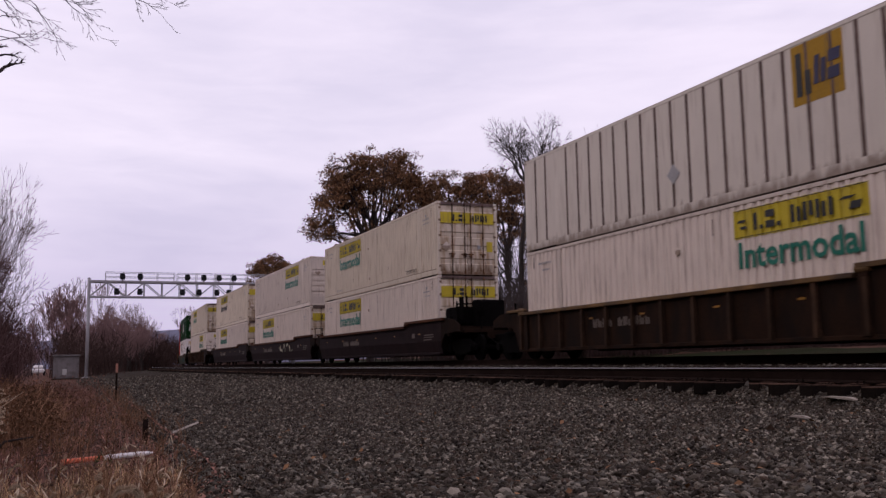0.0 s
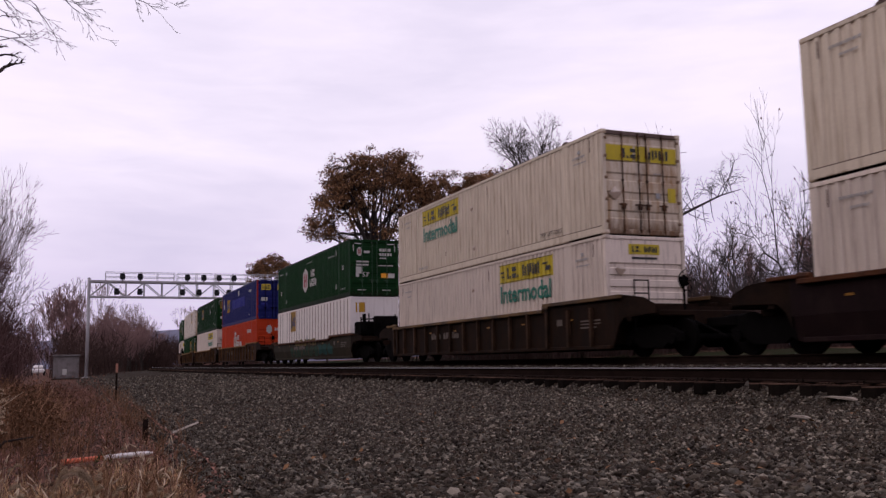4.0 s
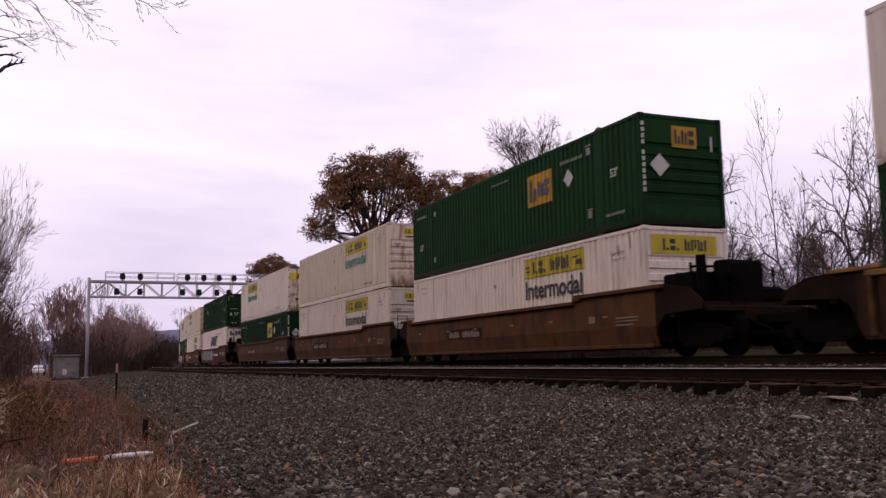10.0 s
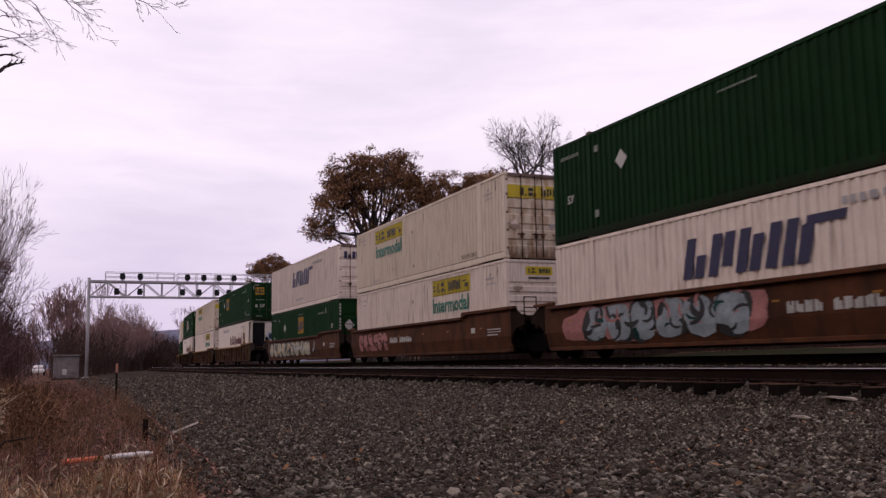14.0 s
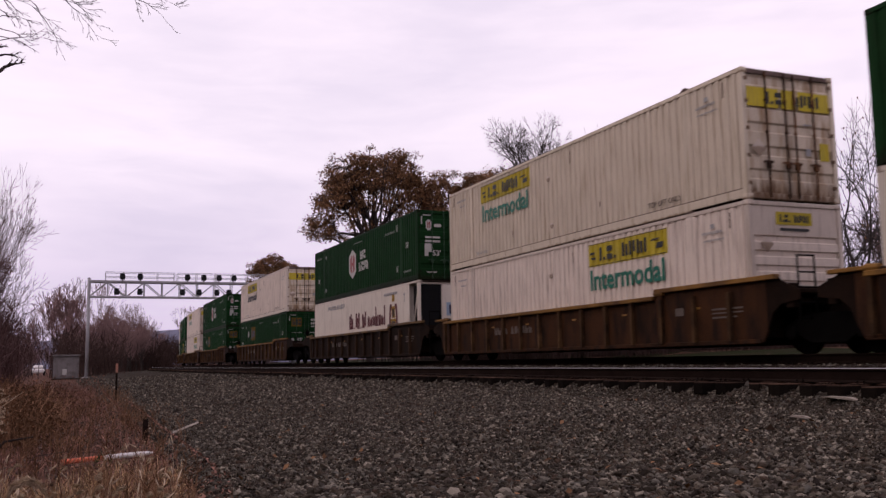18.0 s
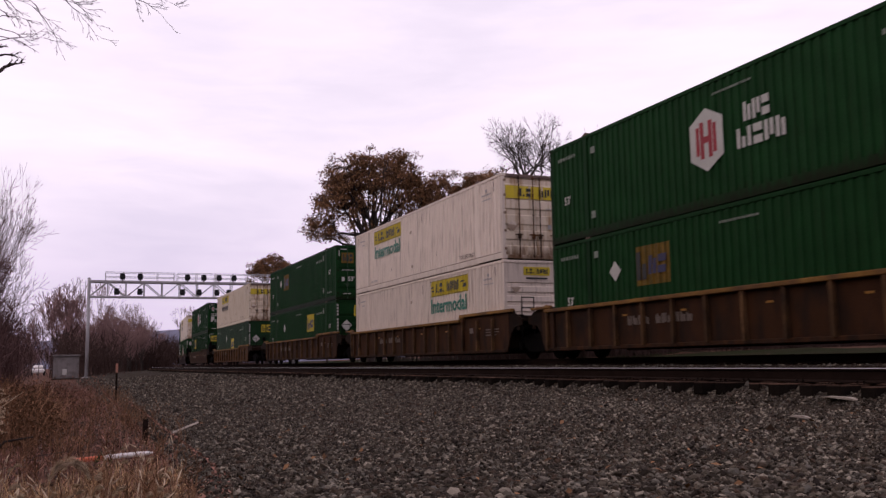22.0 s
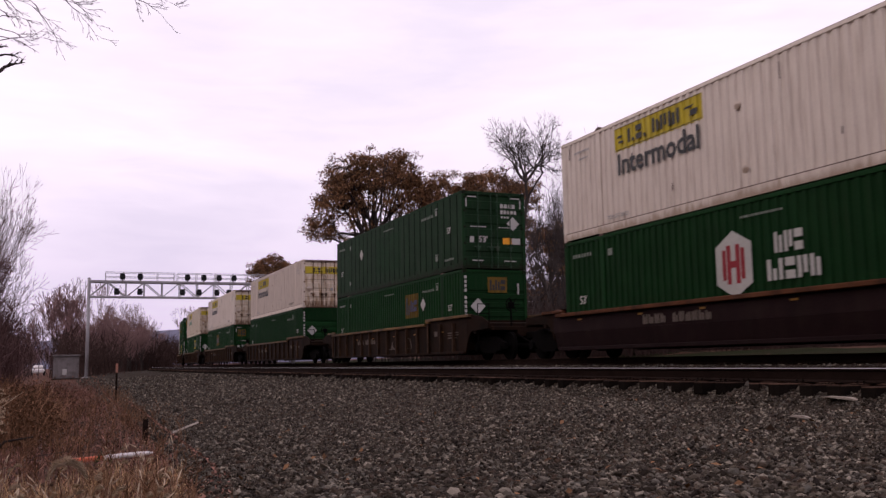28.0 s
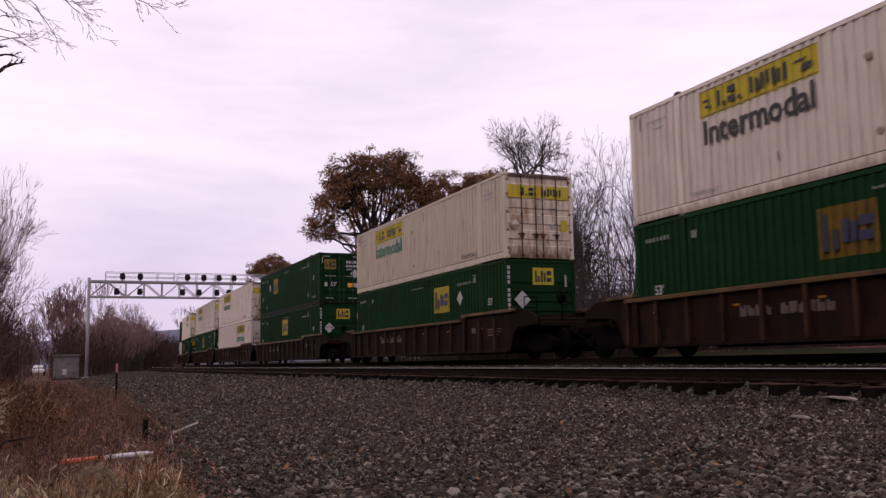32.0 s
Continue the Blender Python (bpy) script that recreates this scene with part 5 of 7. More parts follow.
    hang("car_number", cached(("num", style, number, paint), lambda: mesh_of("car_number", rects([r[:4] for r in blackletter(number, number + 0.96, 0.80, 1.03, 4, 7) + blackletter(number + 1.2, number + 2.64, 0.80, 1.03, 6, 8)] + [(6.9, 7.9, 0.98, 1.02), (6.9, 7.9, 0.9, 0.93), (6.9, 7.7, 0.8, 0.84), (5.6, 5.9, 0.92, 1.1)], yy), M["faint"] if style == "ribbed" else (M["chalk"] if paint == "car_rust" else M["stencil" if paint == "car_tan" else "faint"]))), ob, None, "stencilled number drawn as plain bars")["kind"] = "stuff"
    if graffiti:
        for k, (seed, x0, x1, z0, z1, pa, n, *shape) in enumerate(graffiti):
            def on_wall(x, z, k=k):
                fold = BELLY * max(0.0, FOLD - z) / (FOLD - SILL) if style == "smooth" else 0.0
                return (x, -W_SIDE - 0.012 - 0.004 * k + fold, z)

            def bubbles(bm, seed=seed, x0=x0, x1=x1, z0=z0, z1=z1, n=n):
                r = random.Random(seed)
                for i in range(n):       # swollen letter-like fields of paint, each with a bite out of it
                    w, h = (x1 - x0) / n * 0.5 * r.uniform(0.85, 1.1), (z1 - z0) * 0.5 * r.uniform(0.82, 1.0)
                    cx, cz, lean, bite = x0 + (x1 - x0) * (i + 0.5) / n, (z0 + z1) / 2, r.uniform(-0.3, 0.3), r.uniform(0, 6.3)
                    hub, rings = bm.verts.new(on_wall(cx, cz)), []
                    for f in (0.5, 1.0):
                        ring = []
                        for q in range(16):
                            t = 2 * math.pi * q / 16
                            e = 1.0 / (abs(math.cos(t)) ** 4 + abs(math.sin(t)) ** 4) ** 0.25 * r.uniform(0.90, 1.04) * f
                            if f == 1.0 and abs((t - bite + math.pi) % (2 * math.pi) - math.pi) < 0.35:
                                e *= 0.62
                            z = min(z1, max(z0, cz + h * e * math.sin(t)))
                            ring.append(bm.verts.new(on_wall(cx + w * e * math.cos(t) + lean * (z - cz), z)))
                        rings.append(ring)
                    for q in range(16):
                        a, b = rings[0], rings[1]
                        bm.faces.new((hub, a[(q + 1) % 16], a[q]))
                        bm.faces.new((a[q], a[(q + 1) % 16], b[(q + 1) % 16], b[q]))

            def scrawl(bm, seed=seed, x0=x0, x1=x1, z0=z0, z1=z1, n=n, k=k):
                r = random.Random(seed)
                for i in range(n):       # curling ribbons of paint
                    cx, cz = x0 + (x1 - x0) * (i + r.random()) / n, r.uniform(z0 + 0.1, z1 - 0.1)
                    rad, a0, turn, w = r.uniform(0.16, 0.5), r.uniform(0, 6.3), r.choice((-1, 1)) * r.uniform(1.2, 3.2), r.uniform(0.035, 0.10)
                    last = None
                    for q in range(9):
                        t = a0 + turn * q / 8
                        ww = w * (0.35 + 0.65 * math.sin(math.pi * (q + 0.5) / 9))
                        ring = []
                        for e in (rad - ww, rad + ww):
                            ring.append(bm.verts.new(on_wall(cx + e * math.cos(t), min(z1, max(z0, cz + 0.75 * e * math.sin(t))))))
                        if last:
                            bm.faces.new((last[0], last[1], ring[1], ring[0]))
                        last = ring
            hang("graffiti", mesh_of("graffiti", bubbles if shape else scrawl, M[pa]), ob, None, "sprayed graffiti shapes")["kind"] = "stuff"
    return ob


# leading end of each load on the track at 16 s, from the front of the train to its tail
LEADS = [285.95, 262.50, 243.24, 223.92, 200.48, 177.20, 153.83, 134.35, 114.83, 91.53, 72.25, 52.92, 29.43, 9.98, -9.36, -32.80, -52.28,
         -71.75, -94.80, -118.37, -137.80, -157.45, -181.45, -204.40, -228.40, -251.80, -275.22, -298.70, -322.15, -345.3, -364.9, -384.4, -407.8, -431.2]
JOINED = {(1, 2), (2, 3), (6, 7), (7, 8), (9, 10), (10, 11), (12, 13), (13, 14), (15, 16), (16, 17), (19, 20), (20, 21), (29, 30), (30, 31)}
R, F = 2.82, 9.68                   # where the yellow panel starts: towards the trailing or the leading end
LOADS = [  # upper, lower: kind, leading end, place of the mark, further options
    (("post", "door", 11.55, {}), ("jb", "door", 9.6, {})),
    (("jb", "door", R, {"rusty": True}), ("jb", "door", R, {})),
    (("jb", "nose", F, {}), ("jb", "door", R, {})),
    (("jb", "door", R, {"rusty": True, "dirty_ink": True}), ("jb", "door", R, {})),
    (("jb", "door", R, {"rusty": True}), ("jb", "nose", F, {})),
    (("hub", "door", None, {}), ("post", "nose", 3.5, {"bright": True})),
    (("blue", "door", None, {}), ("orange", "nose", None, {})),
    (("green", "door", 4.15, {"dia": 11.2}), ("jb", "nose", F, {})),
    (("post", "door", 11.52, {"rusty": True}), ("green", "nose", 10.4, {"dia": 12.9, "strip": True})),
    (("green", "nose", 10.1, {"dia": 12.6}), ("jb", "nose_big", F, {"dirty_ink": True})),
    (("jb", "nose", 9.5, {"rusty": True}), ("jb", "nose", 9.5, {"dirty_ink": True})),
    (("jb", "door", R, {"bright": True}), ("green", "nose", 10.1, {"dia": 12.4, "back": "yellow"})),
    (("green", "door", None, {"dia": 3.6}), ("swift", "door", None, {})),
    (("jb", "door", R, {"rusty": True}), ("jb", "nose", F, {})),
    (("swift", "door", None, {}), ("green", "nose", 7.3, {"dia": 4.0})),
    (("green", "door", 4.25, {"dia": 3.3}), ("reefer", "nose", None, {})),
    (("jb", "door", R, {"rusty": True}), ("jb", "nose", F, {})),
    (("hub", "door", None, {}), ("reefer", "nose", None, {})),
    (("jb", "door", R, {"dirty_ink": True}), ("green", "door", 4.3, {"dia": 3.4, "back": "gold_dim"})),
    (("hub", "door", None, {}), ("green", "door", 4.2, {"dia": 3.3, "back": "gold_dim"})),
    (("jb", "door", R, {}), ("jb", "nose", F, {})),
    (("green", "door", 4.0, {"dia": 3.3, "back": "gold_dim"}), ("green", "nose", 10.1, {"back": "yellow", "dia": 4.4})),
    (("jb", "door", R, {"rusty": True, "dirty_ink": True}), ("gpost", "nose", 8.0, {"back": "yellow", "dia": 5.7})),
    (("hub", "door", None, {}), ("green", "door", 3.6, {"back": "yellow"})),
    (("jb", "door", R, {"dirty_ink": True, "bright": True}), ("hub", "nose", None, {})),
    (("gpost", "door", None, {"dia": 4.2}), ("green", "nose", 10.15, {"dia": 12.2, "back": "gold_dim"})),
    (("jb", "door", R, {"dirty_ink": True}), ("green", "nose", None, {"dia": None})),
    (("jb", "door", R, {"dirty_ink": True, "bright": True}), ("green", "door", 6.1, {"back": "gold_dim"})),
    (("jb", "door", R, {"rusty": True}), ("green", "nose", 9.9, {"dia": 12.4, "back": "yellow"})),
    (("green", "door", 4.2, {"dia": 3.3}), ("green", "nose", 7.0, {"back": "yellow"})),
    (("jb", "door", R, {}), ("jb", "nose", F, {})),
    (("jb", "door", R, {}), ("green", "nose", 7.0, {})),
    (("jb", "door", F, {}), ("green", "door", 4.2, {})),
    (("green", "door", 4.2, {}), ("jb", "nose", F, {})),
]
BROWN = "rusty brown well car with ribbed sides and ochre top edge"
DARK = "dark brown well car with ribbed sides and dull rusty edge"
CARS = {0: ("ribbed", "car_dark", DARK), 4: ("ribbed", "car_dark", DARK), 5: ("smooth", "car_olive", "dark olive smooth-sided well car covered in faded graffiti")}
for k in (1, 2, 3):
    CARS[k] = ("smooth", "car_maroon", "dark maroon smooth-sided well car of a joined set")
for k in (9, 10, 11):
    CARS[k] = ("smooth", "car_tan", "light brown smooth-sided well car of a joined set")
for k in (12, 13, 14):
    CARS[k] = ("smooth", "car_rust", "brown smooth-sided well car with sprayed graffiti")
for k in (17, 25, 26, 27, 28, 29, 30, 31, 32, 33):
    CARS[k] = ("ribbed", "car_dark", DARK)
CARS[22] = ("ribbed", "car_tan", "orange-brown well car with ribbed sides and ochre top edge")
CARS[23] = ("smooth", "car_brown", "brown smooth-sided well car of the train")
CARS[24] = ("smooth", "car_maroon", "dark red-brown smooth-sided well car of the train")
SPRAY = {
    5: [(51, -4.0, 2.4, 0.34, 0.98, "graf_d", 7, "bubbles"), (54, 2.3, 5.4, 0.40, 1.06, "graf_teal", 3, "bubbles"), (52, -2.8, 2.1, 0.98, 1.40, "graf_e", 5, "bubbles"), (53, -3.6, 2.4, 0.42, 0.9, "graf_f", 14), (55, -2.8, 2.1, 1.02, 1.38, "car_olive", 7)],
    12: [(61, -7.6, 0.9, 0.40, 1.46, "graf_b", 4, "bubbles"), (62, -6.4, 0.3, 0.34, 1.44, "black", 6, "bubbles"), (63, -6.3, 0.2, 0.40, 1.40, "graf_a", 6, "bubbles"), (66, -6.2, 0.1, 0.42, 1.36, "black", 22), (69, -6.2, 0.1, 0.9, 1.42, "graf_b", 9), (74, -6.2, 0.1, 0.45, 1.2, "graf_teal", 8)],
    13: [(64, -7.3, -3.2, 0.45, 1.30, "graf_b", 6, "bubbles"), (70, -7.2, -3.2, 0.45, 1.3, "car_rust", 14)],
    14: [(65, -8.0, 2.8, 0.36, 1.38, "black", 9, "bubbles"), (67, -7.9, 2.7, 0.42, 1.33, "graf_c", 9, "bubbles"), (66, -7.6, 3.6, 0.40, 1.3, "graf_a", 16), (73, -8.0, 1.0, 0.4, 1.3, "black", 22), (71, -7.0, 0.0, 0.5, 1.3, "sticker", 5)],
    2: [(68, 0.9, 3.9, 0.75, 1.25, "graf_c", 9)],
    25: [(69, 0.2, 3.4, 0.50, 0.95, "faint", 6)],
    22: [(72, -3.0, 2.0, 0.45, 0.95, "faint", 4)],
}
NUMBERS = {6: -4.0, 7: -4.0, 8: -4.0, 12: 1.3, 13: -2.9, 14: -1.0, 5: -3.0}
LIPS = {5: -0.17, 9: 0.12, 10: 0.12, 11: 0.12, 12: 0.08, 13: 0.08, 14: 0.08, 22: -0.12, 24: -0.17}   # sides that stand higher or lower than usual
TRAIN = []                          # every moving thing, its load's index and its height
for k, lead in enumerate(LEADS):
    style, paint, label = CARS.get(k, ("ribbed", "car_brown", BROWN))
    TRAIN.append((well_car(style, paint, (k - 1, k) not in JOINED, (k, k + 1) not in JOINED, label, SPRAY.get(k), NUMBERS.get(k, -4.1), LIP + LIPS.get(k, 0.0)), k, Z_FAR))
    for (kind, end, logo, more), z in zip(LOADS[k], (3.498, 0.592)):
        TRAIN.append((container(kind, end, logo, **more), k, z))


# ---- signal gantry ----
def gantry():
    g = thing("signal_gantry", "galvanised steel signal gantry spanning both railway tracks", "signal gantry")
    gx0, y0, y1 = -95.0, 0.42, 20.5
    lo, hi = 6.95, 8.42

    def leg(bm):
        rod(bm, (0, 0, -1.0), (0, 0, hi + 0.35), 0.165, 0.15, 14)
        box(bm, -0.5, 0.5, -0.5, 0.5, -1.1, -0.8, 0.03)
        rod(bm, (0, 0, hi + 0.35), (0, 0, hi + 0.42), 0.18, 0.08, 14)
    leg_me = mesh_of("leg", leg, M["galv"], True)
    hang("leg", leg_me, g, pose(gx0, y0, 0))
    hang("leg", leg_me, g, pose(gx0, y1, 0))
    for dx in (-0.65, 0.65):
        for z in (lo, hi):
            hang("chord", mesh_of("chord", lambda bm: box(bm, gx0 + dx - 0.075, gx0 + dx + 0.075, y0, y1, z - 0.07, z + 0.07, 0.01), M["galv"]), g)
    brace = mesh_of("brace", lambda bm: rod(bm, (0, 0, 0), (0, 1.7, hi - lo), 0.045, sides=6), M["galv"])
    upright = mesh_of("upright", lambda bm: box(bm, -0.045, 0.045, -0.045, 0.045, 0, hi - lo), M["galv"])
    for dx in (-0.65, 0.65):
        for i in range(12):
            y = y0 + i * 1.7
            hang("upright", upright, g, pose(gx0 + dx, y, lo))
            if i % 2 == 0:
                hang("brace", brace, g, pose(gx0 + dx, y, lo))
            else:
                hang("brace", brace, g, pose(gx0 + dx, y + 1.7, lo, 0, 0, 180))
    plank = mesh_of("walkway_plank", lambda bm: box(bm, -0.05, 0.05, y0, y1, hi + 0.1, hi + 0.13), M["galv"])
    for k in range(8):
        hang("walkway_plank", plank, g, pose(gx0 - 0.55 + 0.16 * k, 0, 0))
    for a, b in ((1.9, 8.4), (8.7, 12.4), (12.5, 20.3)):
        def rails(bm, a=a, b=b):
            for z in (hi + 0.5, hi + 0.95):
                rod(bm, (gx0 + 0.65, a, z), (gx0 + 0.65, b, z), 0.028, sides=6)
                rod(bm, (gx0 - 0.65, a, z), (gx0 - 0.65, b, z), 0.028, sides=6)
            y = a
            while y <= b + 0.01:
                for dx in (-0.65, 0.65):
                    rod(bm, (gx0 + dx, y, hi), (gx0 + dx, y, hi + 0.97), 0.028, sides=6)
                y += (b - a) / max(1, round((b - a) / 1.6))
        hang("handrail", mesh_of("handrail", rails, M["galv"]), g)
    cage = mesh_of("ladder", lambda bm: ([rod(bm, (-0.35, s, lo - 0.3), (-0.35, s, hi + 0.15), 0.03, sides=6) for s in (-0.25, 0.25)], [rod(bm, (-0.35, -0.25, lo - 0.1 + 0.3 * k), (-0.35, 0.25, lo - 0.1 + 0.3 * k), 0.018, sides=5) for k in range(6)]), M["galv"])
    hang("ladder", cage, g, pose(gx0, y0 - 0.55, 0))

    def head(bm, mast=True):
        rod(bm, (0.0, 0, -0.02), (0.06, 0, -0.02), 0.29, sides=8)
        box(bm, -0.25, 0.05, -0.22, 0.22, -0.31, 0.31, 0.03)
        if mast:
            rod(bm, (-0.1, 0, -0.62), (-0.1, 0, -0.30), 0.045, sides=6)
    head_me = mesh_of("signal_head", head, M["signal"])
    low_me = mesh_of("signal_head", lambda bm: head(bm, False), M["signal"])

    def lens(bm):
        for y, z in ((0, 0.18), (-0.17, -0.12), (0.17, -0.12)):
            rod(bm, (0.05, y, z), (0.07, y, z), 0.085, sides=10)
    lens_me = mesh_of("lens", lens, M["reefer_dark"])

    def hood(bm):
        for y, z in ((0, 0.18), (-0.17, -0.12), (0.17, -0.12)):
            box(bm, 0.06, 0.32, y - 0.11, y + 0.11, z + 0.085, z + 0.105)
    hood_me = mesh_of("hood", hood, M["signal"])
    for y in (3.45, 5.1, 9.6, 11.2, 12.7, 14.2):
        h = hang("signal_head", head_me, g, pose(gx0 + 0.75, y, 8.95), "black signal head")
        hang("lens", lens_me, h), hang("hood", hood_me, h)
    for y in (2.95, 5.1, 9.15, 10.75, 12.5, 13.7):
        h = hang("signal_head", low_me, g, pose(gx0 + 0.75, y, 7.45), "black signal head")
        hang("lens", lens_me, h), hang("hood", hood_me, h)


gantry()


# ---- trackside things ----
def lineside():
    c = thing("signal_cabinet", "silver aluminium signal cabinet with a white notice beside the gantry", "cabinet")
    part("body", lambda bm: box(bm, -87.2, -85.6, -2.3, -0.25, -0.75, 1.15, 0.02), M["cabinet"], c)
    part("roof", lambda bm: box(bm, -87.4, -85.4, -2.42, -0.12, 1.15, 1.27, 0.03), M["cabinet"], c)
    part("plinth", lambda bm: box(bm, -87.3, -85.5, -2.4, -0.15, -1.1, -0.75), M["bed"], c)
    part("door", lambda bm: box(bm, -85.6, -85.55, -1.95, -0.6, -0.6, 1.05, 0.01), M["cabinet"], c)
    part("notice", lambda bm: box(bm, -85.55, -85.53, -1.55, -1.2, -0.45, 0.05), M["chalk"], c, "white notice")
    m = thing("marker_post", "thin dark trackside marker post with an orange top", "marker post")
    part("shaft", lambda bm: rod(bm, (-29.0, 0.97, -1.0), (-29.0, 0.97, 0.0), 0.03, sides=8), M["rail_side"], m)
    part("orange_top", lambda bm: box(bm, -29.04, -28.96, 0.935, 1.005, 0.0, 0.27, 0.01), M["faded_pink"], m, "faded orange top")
    s = thing("survey_stake", "white plastic marker stake with an orange end lying in weeds", "stake")
    a, b = Vector((-10.3, -0.165, -0.785)), Vector((-10.6, 0.75, -0.76))
    d = (b - a).normalized()
    part("shaft", lambda bm: rod(bm, a + d * 0.42, b - d * 0.12, 0.027, sides=10), M["white_pipe"], s)
    part("tip", lambda bm: rod(bm, b - d * 0.12, b, 0.027, 0.010, 10), M["white_pipe"], s)
    part("orange_end", lambda bm: rod(bm, a, a + d * 0.42, 0.0265, sides=10), M["orange_paint"], s, "orange painted end")
    t = tagged(new("wooden_stub", mesh_of("wooden_stub", lambda bm: prism(bm, [(-13.1, -0.95), (-13.02, -0.95), (-13.035, -0.62), (-13.06, -0.53), (-13.085, -0.64)], 0.785, 0.850), M["rail_side"])), "weathered wooden stub standing in the weeds", "stub")
    l = new("wooden_lath", mesh_of("wooden_lath", lambda bm: rod(bm, (-13.3, 1.185, -0.745), (-14.7, 1.69, -0.70), 0.016, sides=4), M["wood"]))
    tagged(l, "grey weathered wooden lath lying on the ballast", "lath")
    car = thing("parked_car", "white parked car far beyond the cabinet", "car")
    part("body", lambda bm: (box(bm, -152, -147.6, -6.9, -5.2, -0.55, 0.05, 0.12), box(bm, -151.4, -149.0, -6.75, -5.35, 0.05, 0.6, 0.2)), M["white_pipe"], car)
    for x in (-151.1, -148.5):
        for y in (-6.9, -5.2):
            part("wheel", lambda bm: rod(bm, (x, y - 0.1, -0.6), (x, y + 0.1, -0.6), 0.32, sides=12), M["reefer_dark"], car)


lineside()


# ---- trees ----
def tube(V, Fc, pts, radii, sides):
    k = len(V)
    for i, (p, r) in enumerate(zip(pts, radii)):
        d = (pts[min(i + 1, len(pts) - 1)] - pts[max(i - 1, 0)]).normalized()
        u = d.orthogonal().normalized()
        w = d.cross(u)
        for j in range(sides):
            a = 2 * math.pi * j / sides
            V.append(p + u * (r * math.cos(a)) + w * (r * math.sin(a)))
    for i in range(len(pts) - 1):
        for j in range(sides):
            Fc.append((k + i * sides + j, k + i * sides + (j + 1) % sides, k + (i + 1) * sides + (j + 1) % sides, k + (i + 1) * sides + j))


def grow(rng, store, base, way, length, radius, level, plan):
    """One branch and, from it, its own branches. plan: per level the count, relative length, angle, upward pull."""
    segs = 5 if level == 0 else (4 if level < 3 else 3)
    pts, p, d = [base], base.copy(), way.normalized()
    wob = plan["wobble"] * (0.5 if level == 0 else 1.0)
    for i in range(segs):
        d = (d + Vector((rng.gauss(0, wob), rng.gauss(0, wob), rng.gauss(0, wob) + plan["pull"][min(level, 4)]))).normalized()
        p = p + d * (length / segs)
        pts.append(p.copy())
    tip = radius * (0.45 if level < 2 else 0.5)
    radii = [max(plan["min_r"], radius + (tip - radius) * i / segs) for i in range(segs + 1)]
    big = level <= plan["limb_levels"]
    tube(store["V" if big else "TV"], store["F" if big else "TF"], pts, radii, 8 if level == 0 else (5 if big else 3))
    if level >= plan["levels"]:
        store["tips"].append((pts[-1], d))
        store["tips"].append((pts[len(pts) // 2], d))
        return
    n = plan["count"][level]
    first = plan["first"] if level == 0 else 0.22
    for i in range(n):
        f = first + (1 - first) * (i + rng.uniform(0.2, 0.9)) / n
        q = f * segs
        a = min(segs - 1, int(q))
        at = pts[a].lerp(pts[a + 1], q - a)
        axis = (pts[a + 1] - pts[a]).normalized()
        side = axis.orthogonal().normalized()
        side.rotate(Matrix.Rotation(rng.uniform(0, 2 * math.pi), 3, axis))
        ang = radians(plan["angle"][min(level, 3)] + rng.gauss(0, 9))
        out = axis * math.cos(ang) + side * math.sin(ang)
        shrink = plan["rel"][min(level, 3)] * (1.15 - 0.55 * f if level == 0 else 1.05 - 0.4 * f) * rng.uniform(0.75, 1.2)
        r_at = radii[a] + (radii[a + 1] - radii[a]) * (q - a)
        grow(rng, store, at, out, length * shrink, r_at * plan["thin"], level + 1, plan)
    if level <= 1:                  # the leader goes on as a finer branch
        grow(rng, store, pts[-1], d, length * 0.45, radii[-1] * 0.9, level + 1, plan)


BARE = dict(levels=4, count=(7, 6, 5, 4), rel=(0.52, 0.5, 0.5, 0.5), angle=(38, 42, 44, 46), pull=(0.02, 0.05, 0.04, 0.02, 0.0), wobble=0.10,
            first=0.35, thin=0.55, min_r=0.009, limb_levels=2)


def at_bearing(az, dist, turn=0.0, z=None):
    """A place seen from the camera: degrees from the way back along the track, metres."""
    x, y = -dist * math.cos(radians(az)), dist * math.sin(radians(az))
    return pose(x, y, near_bed(x, y) - 0.1 if z is None else z, 0, 0, turn)


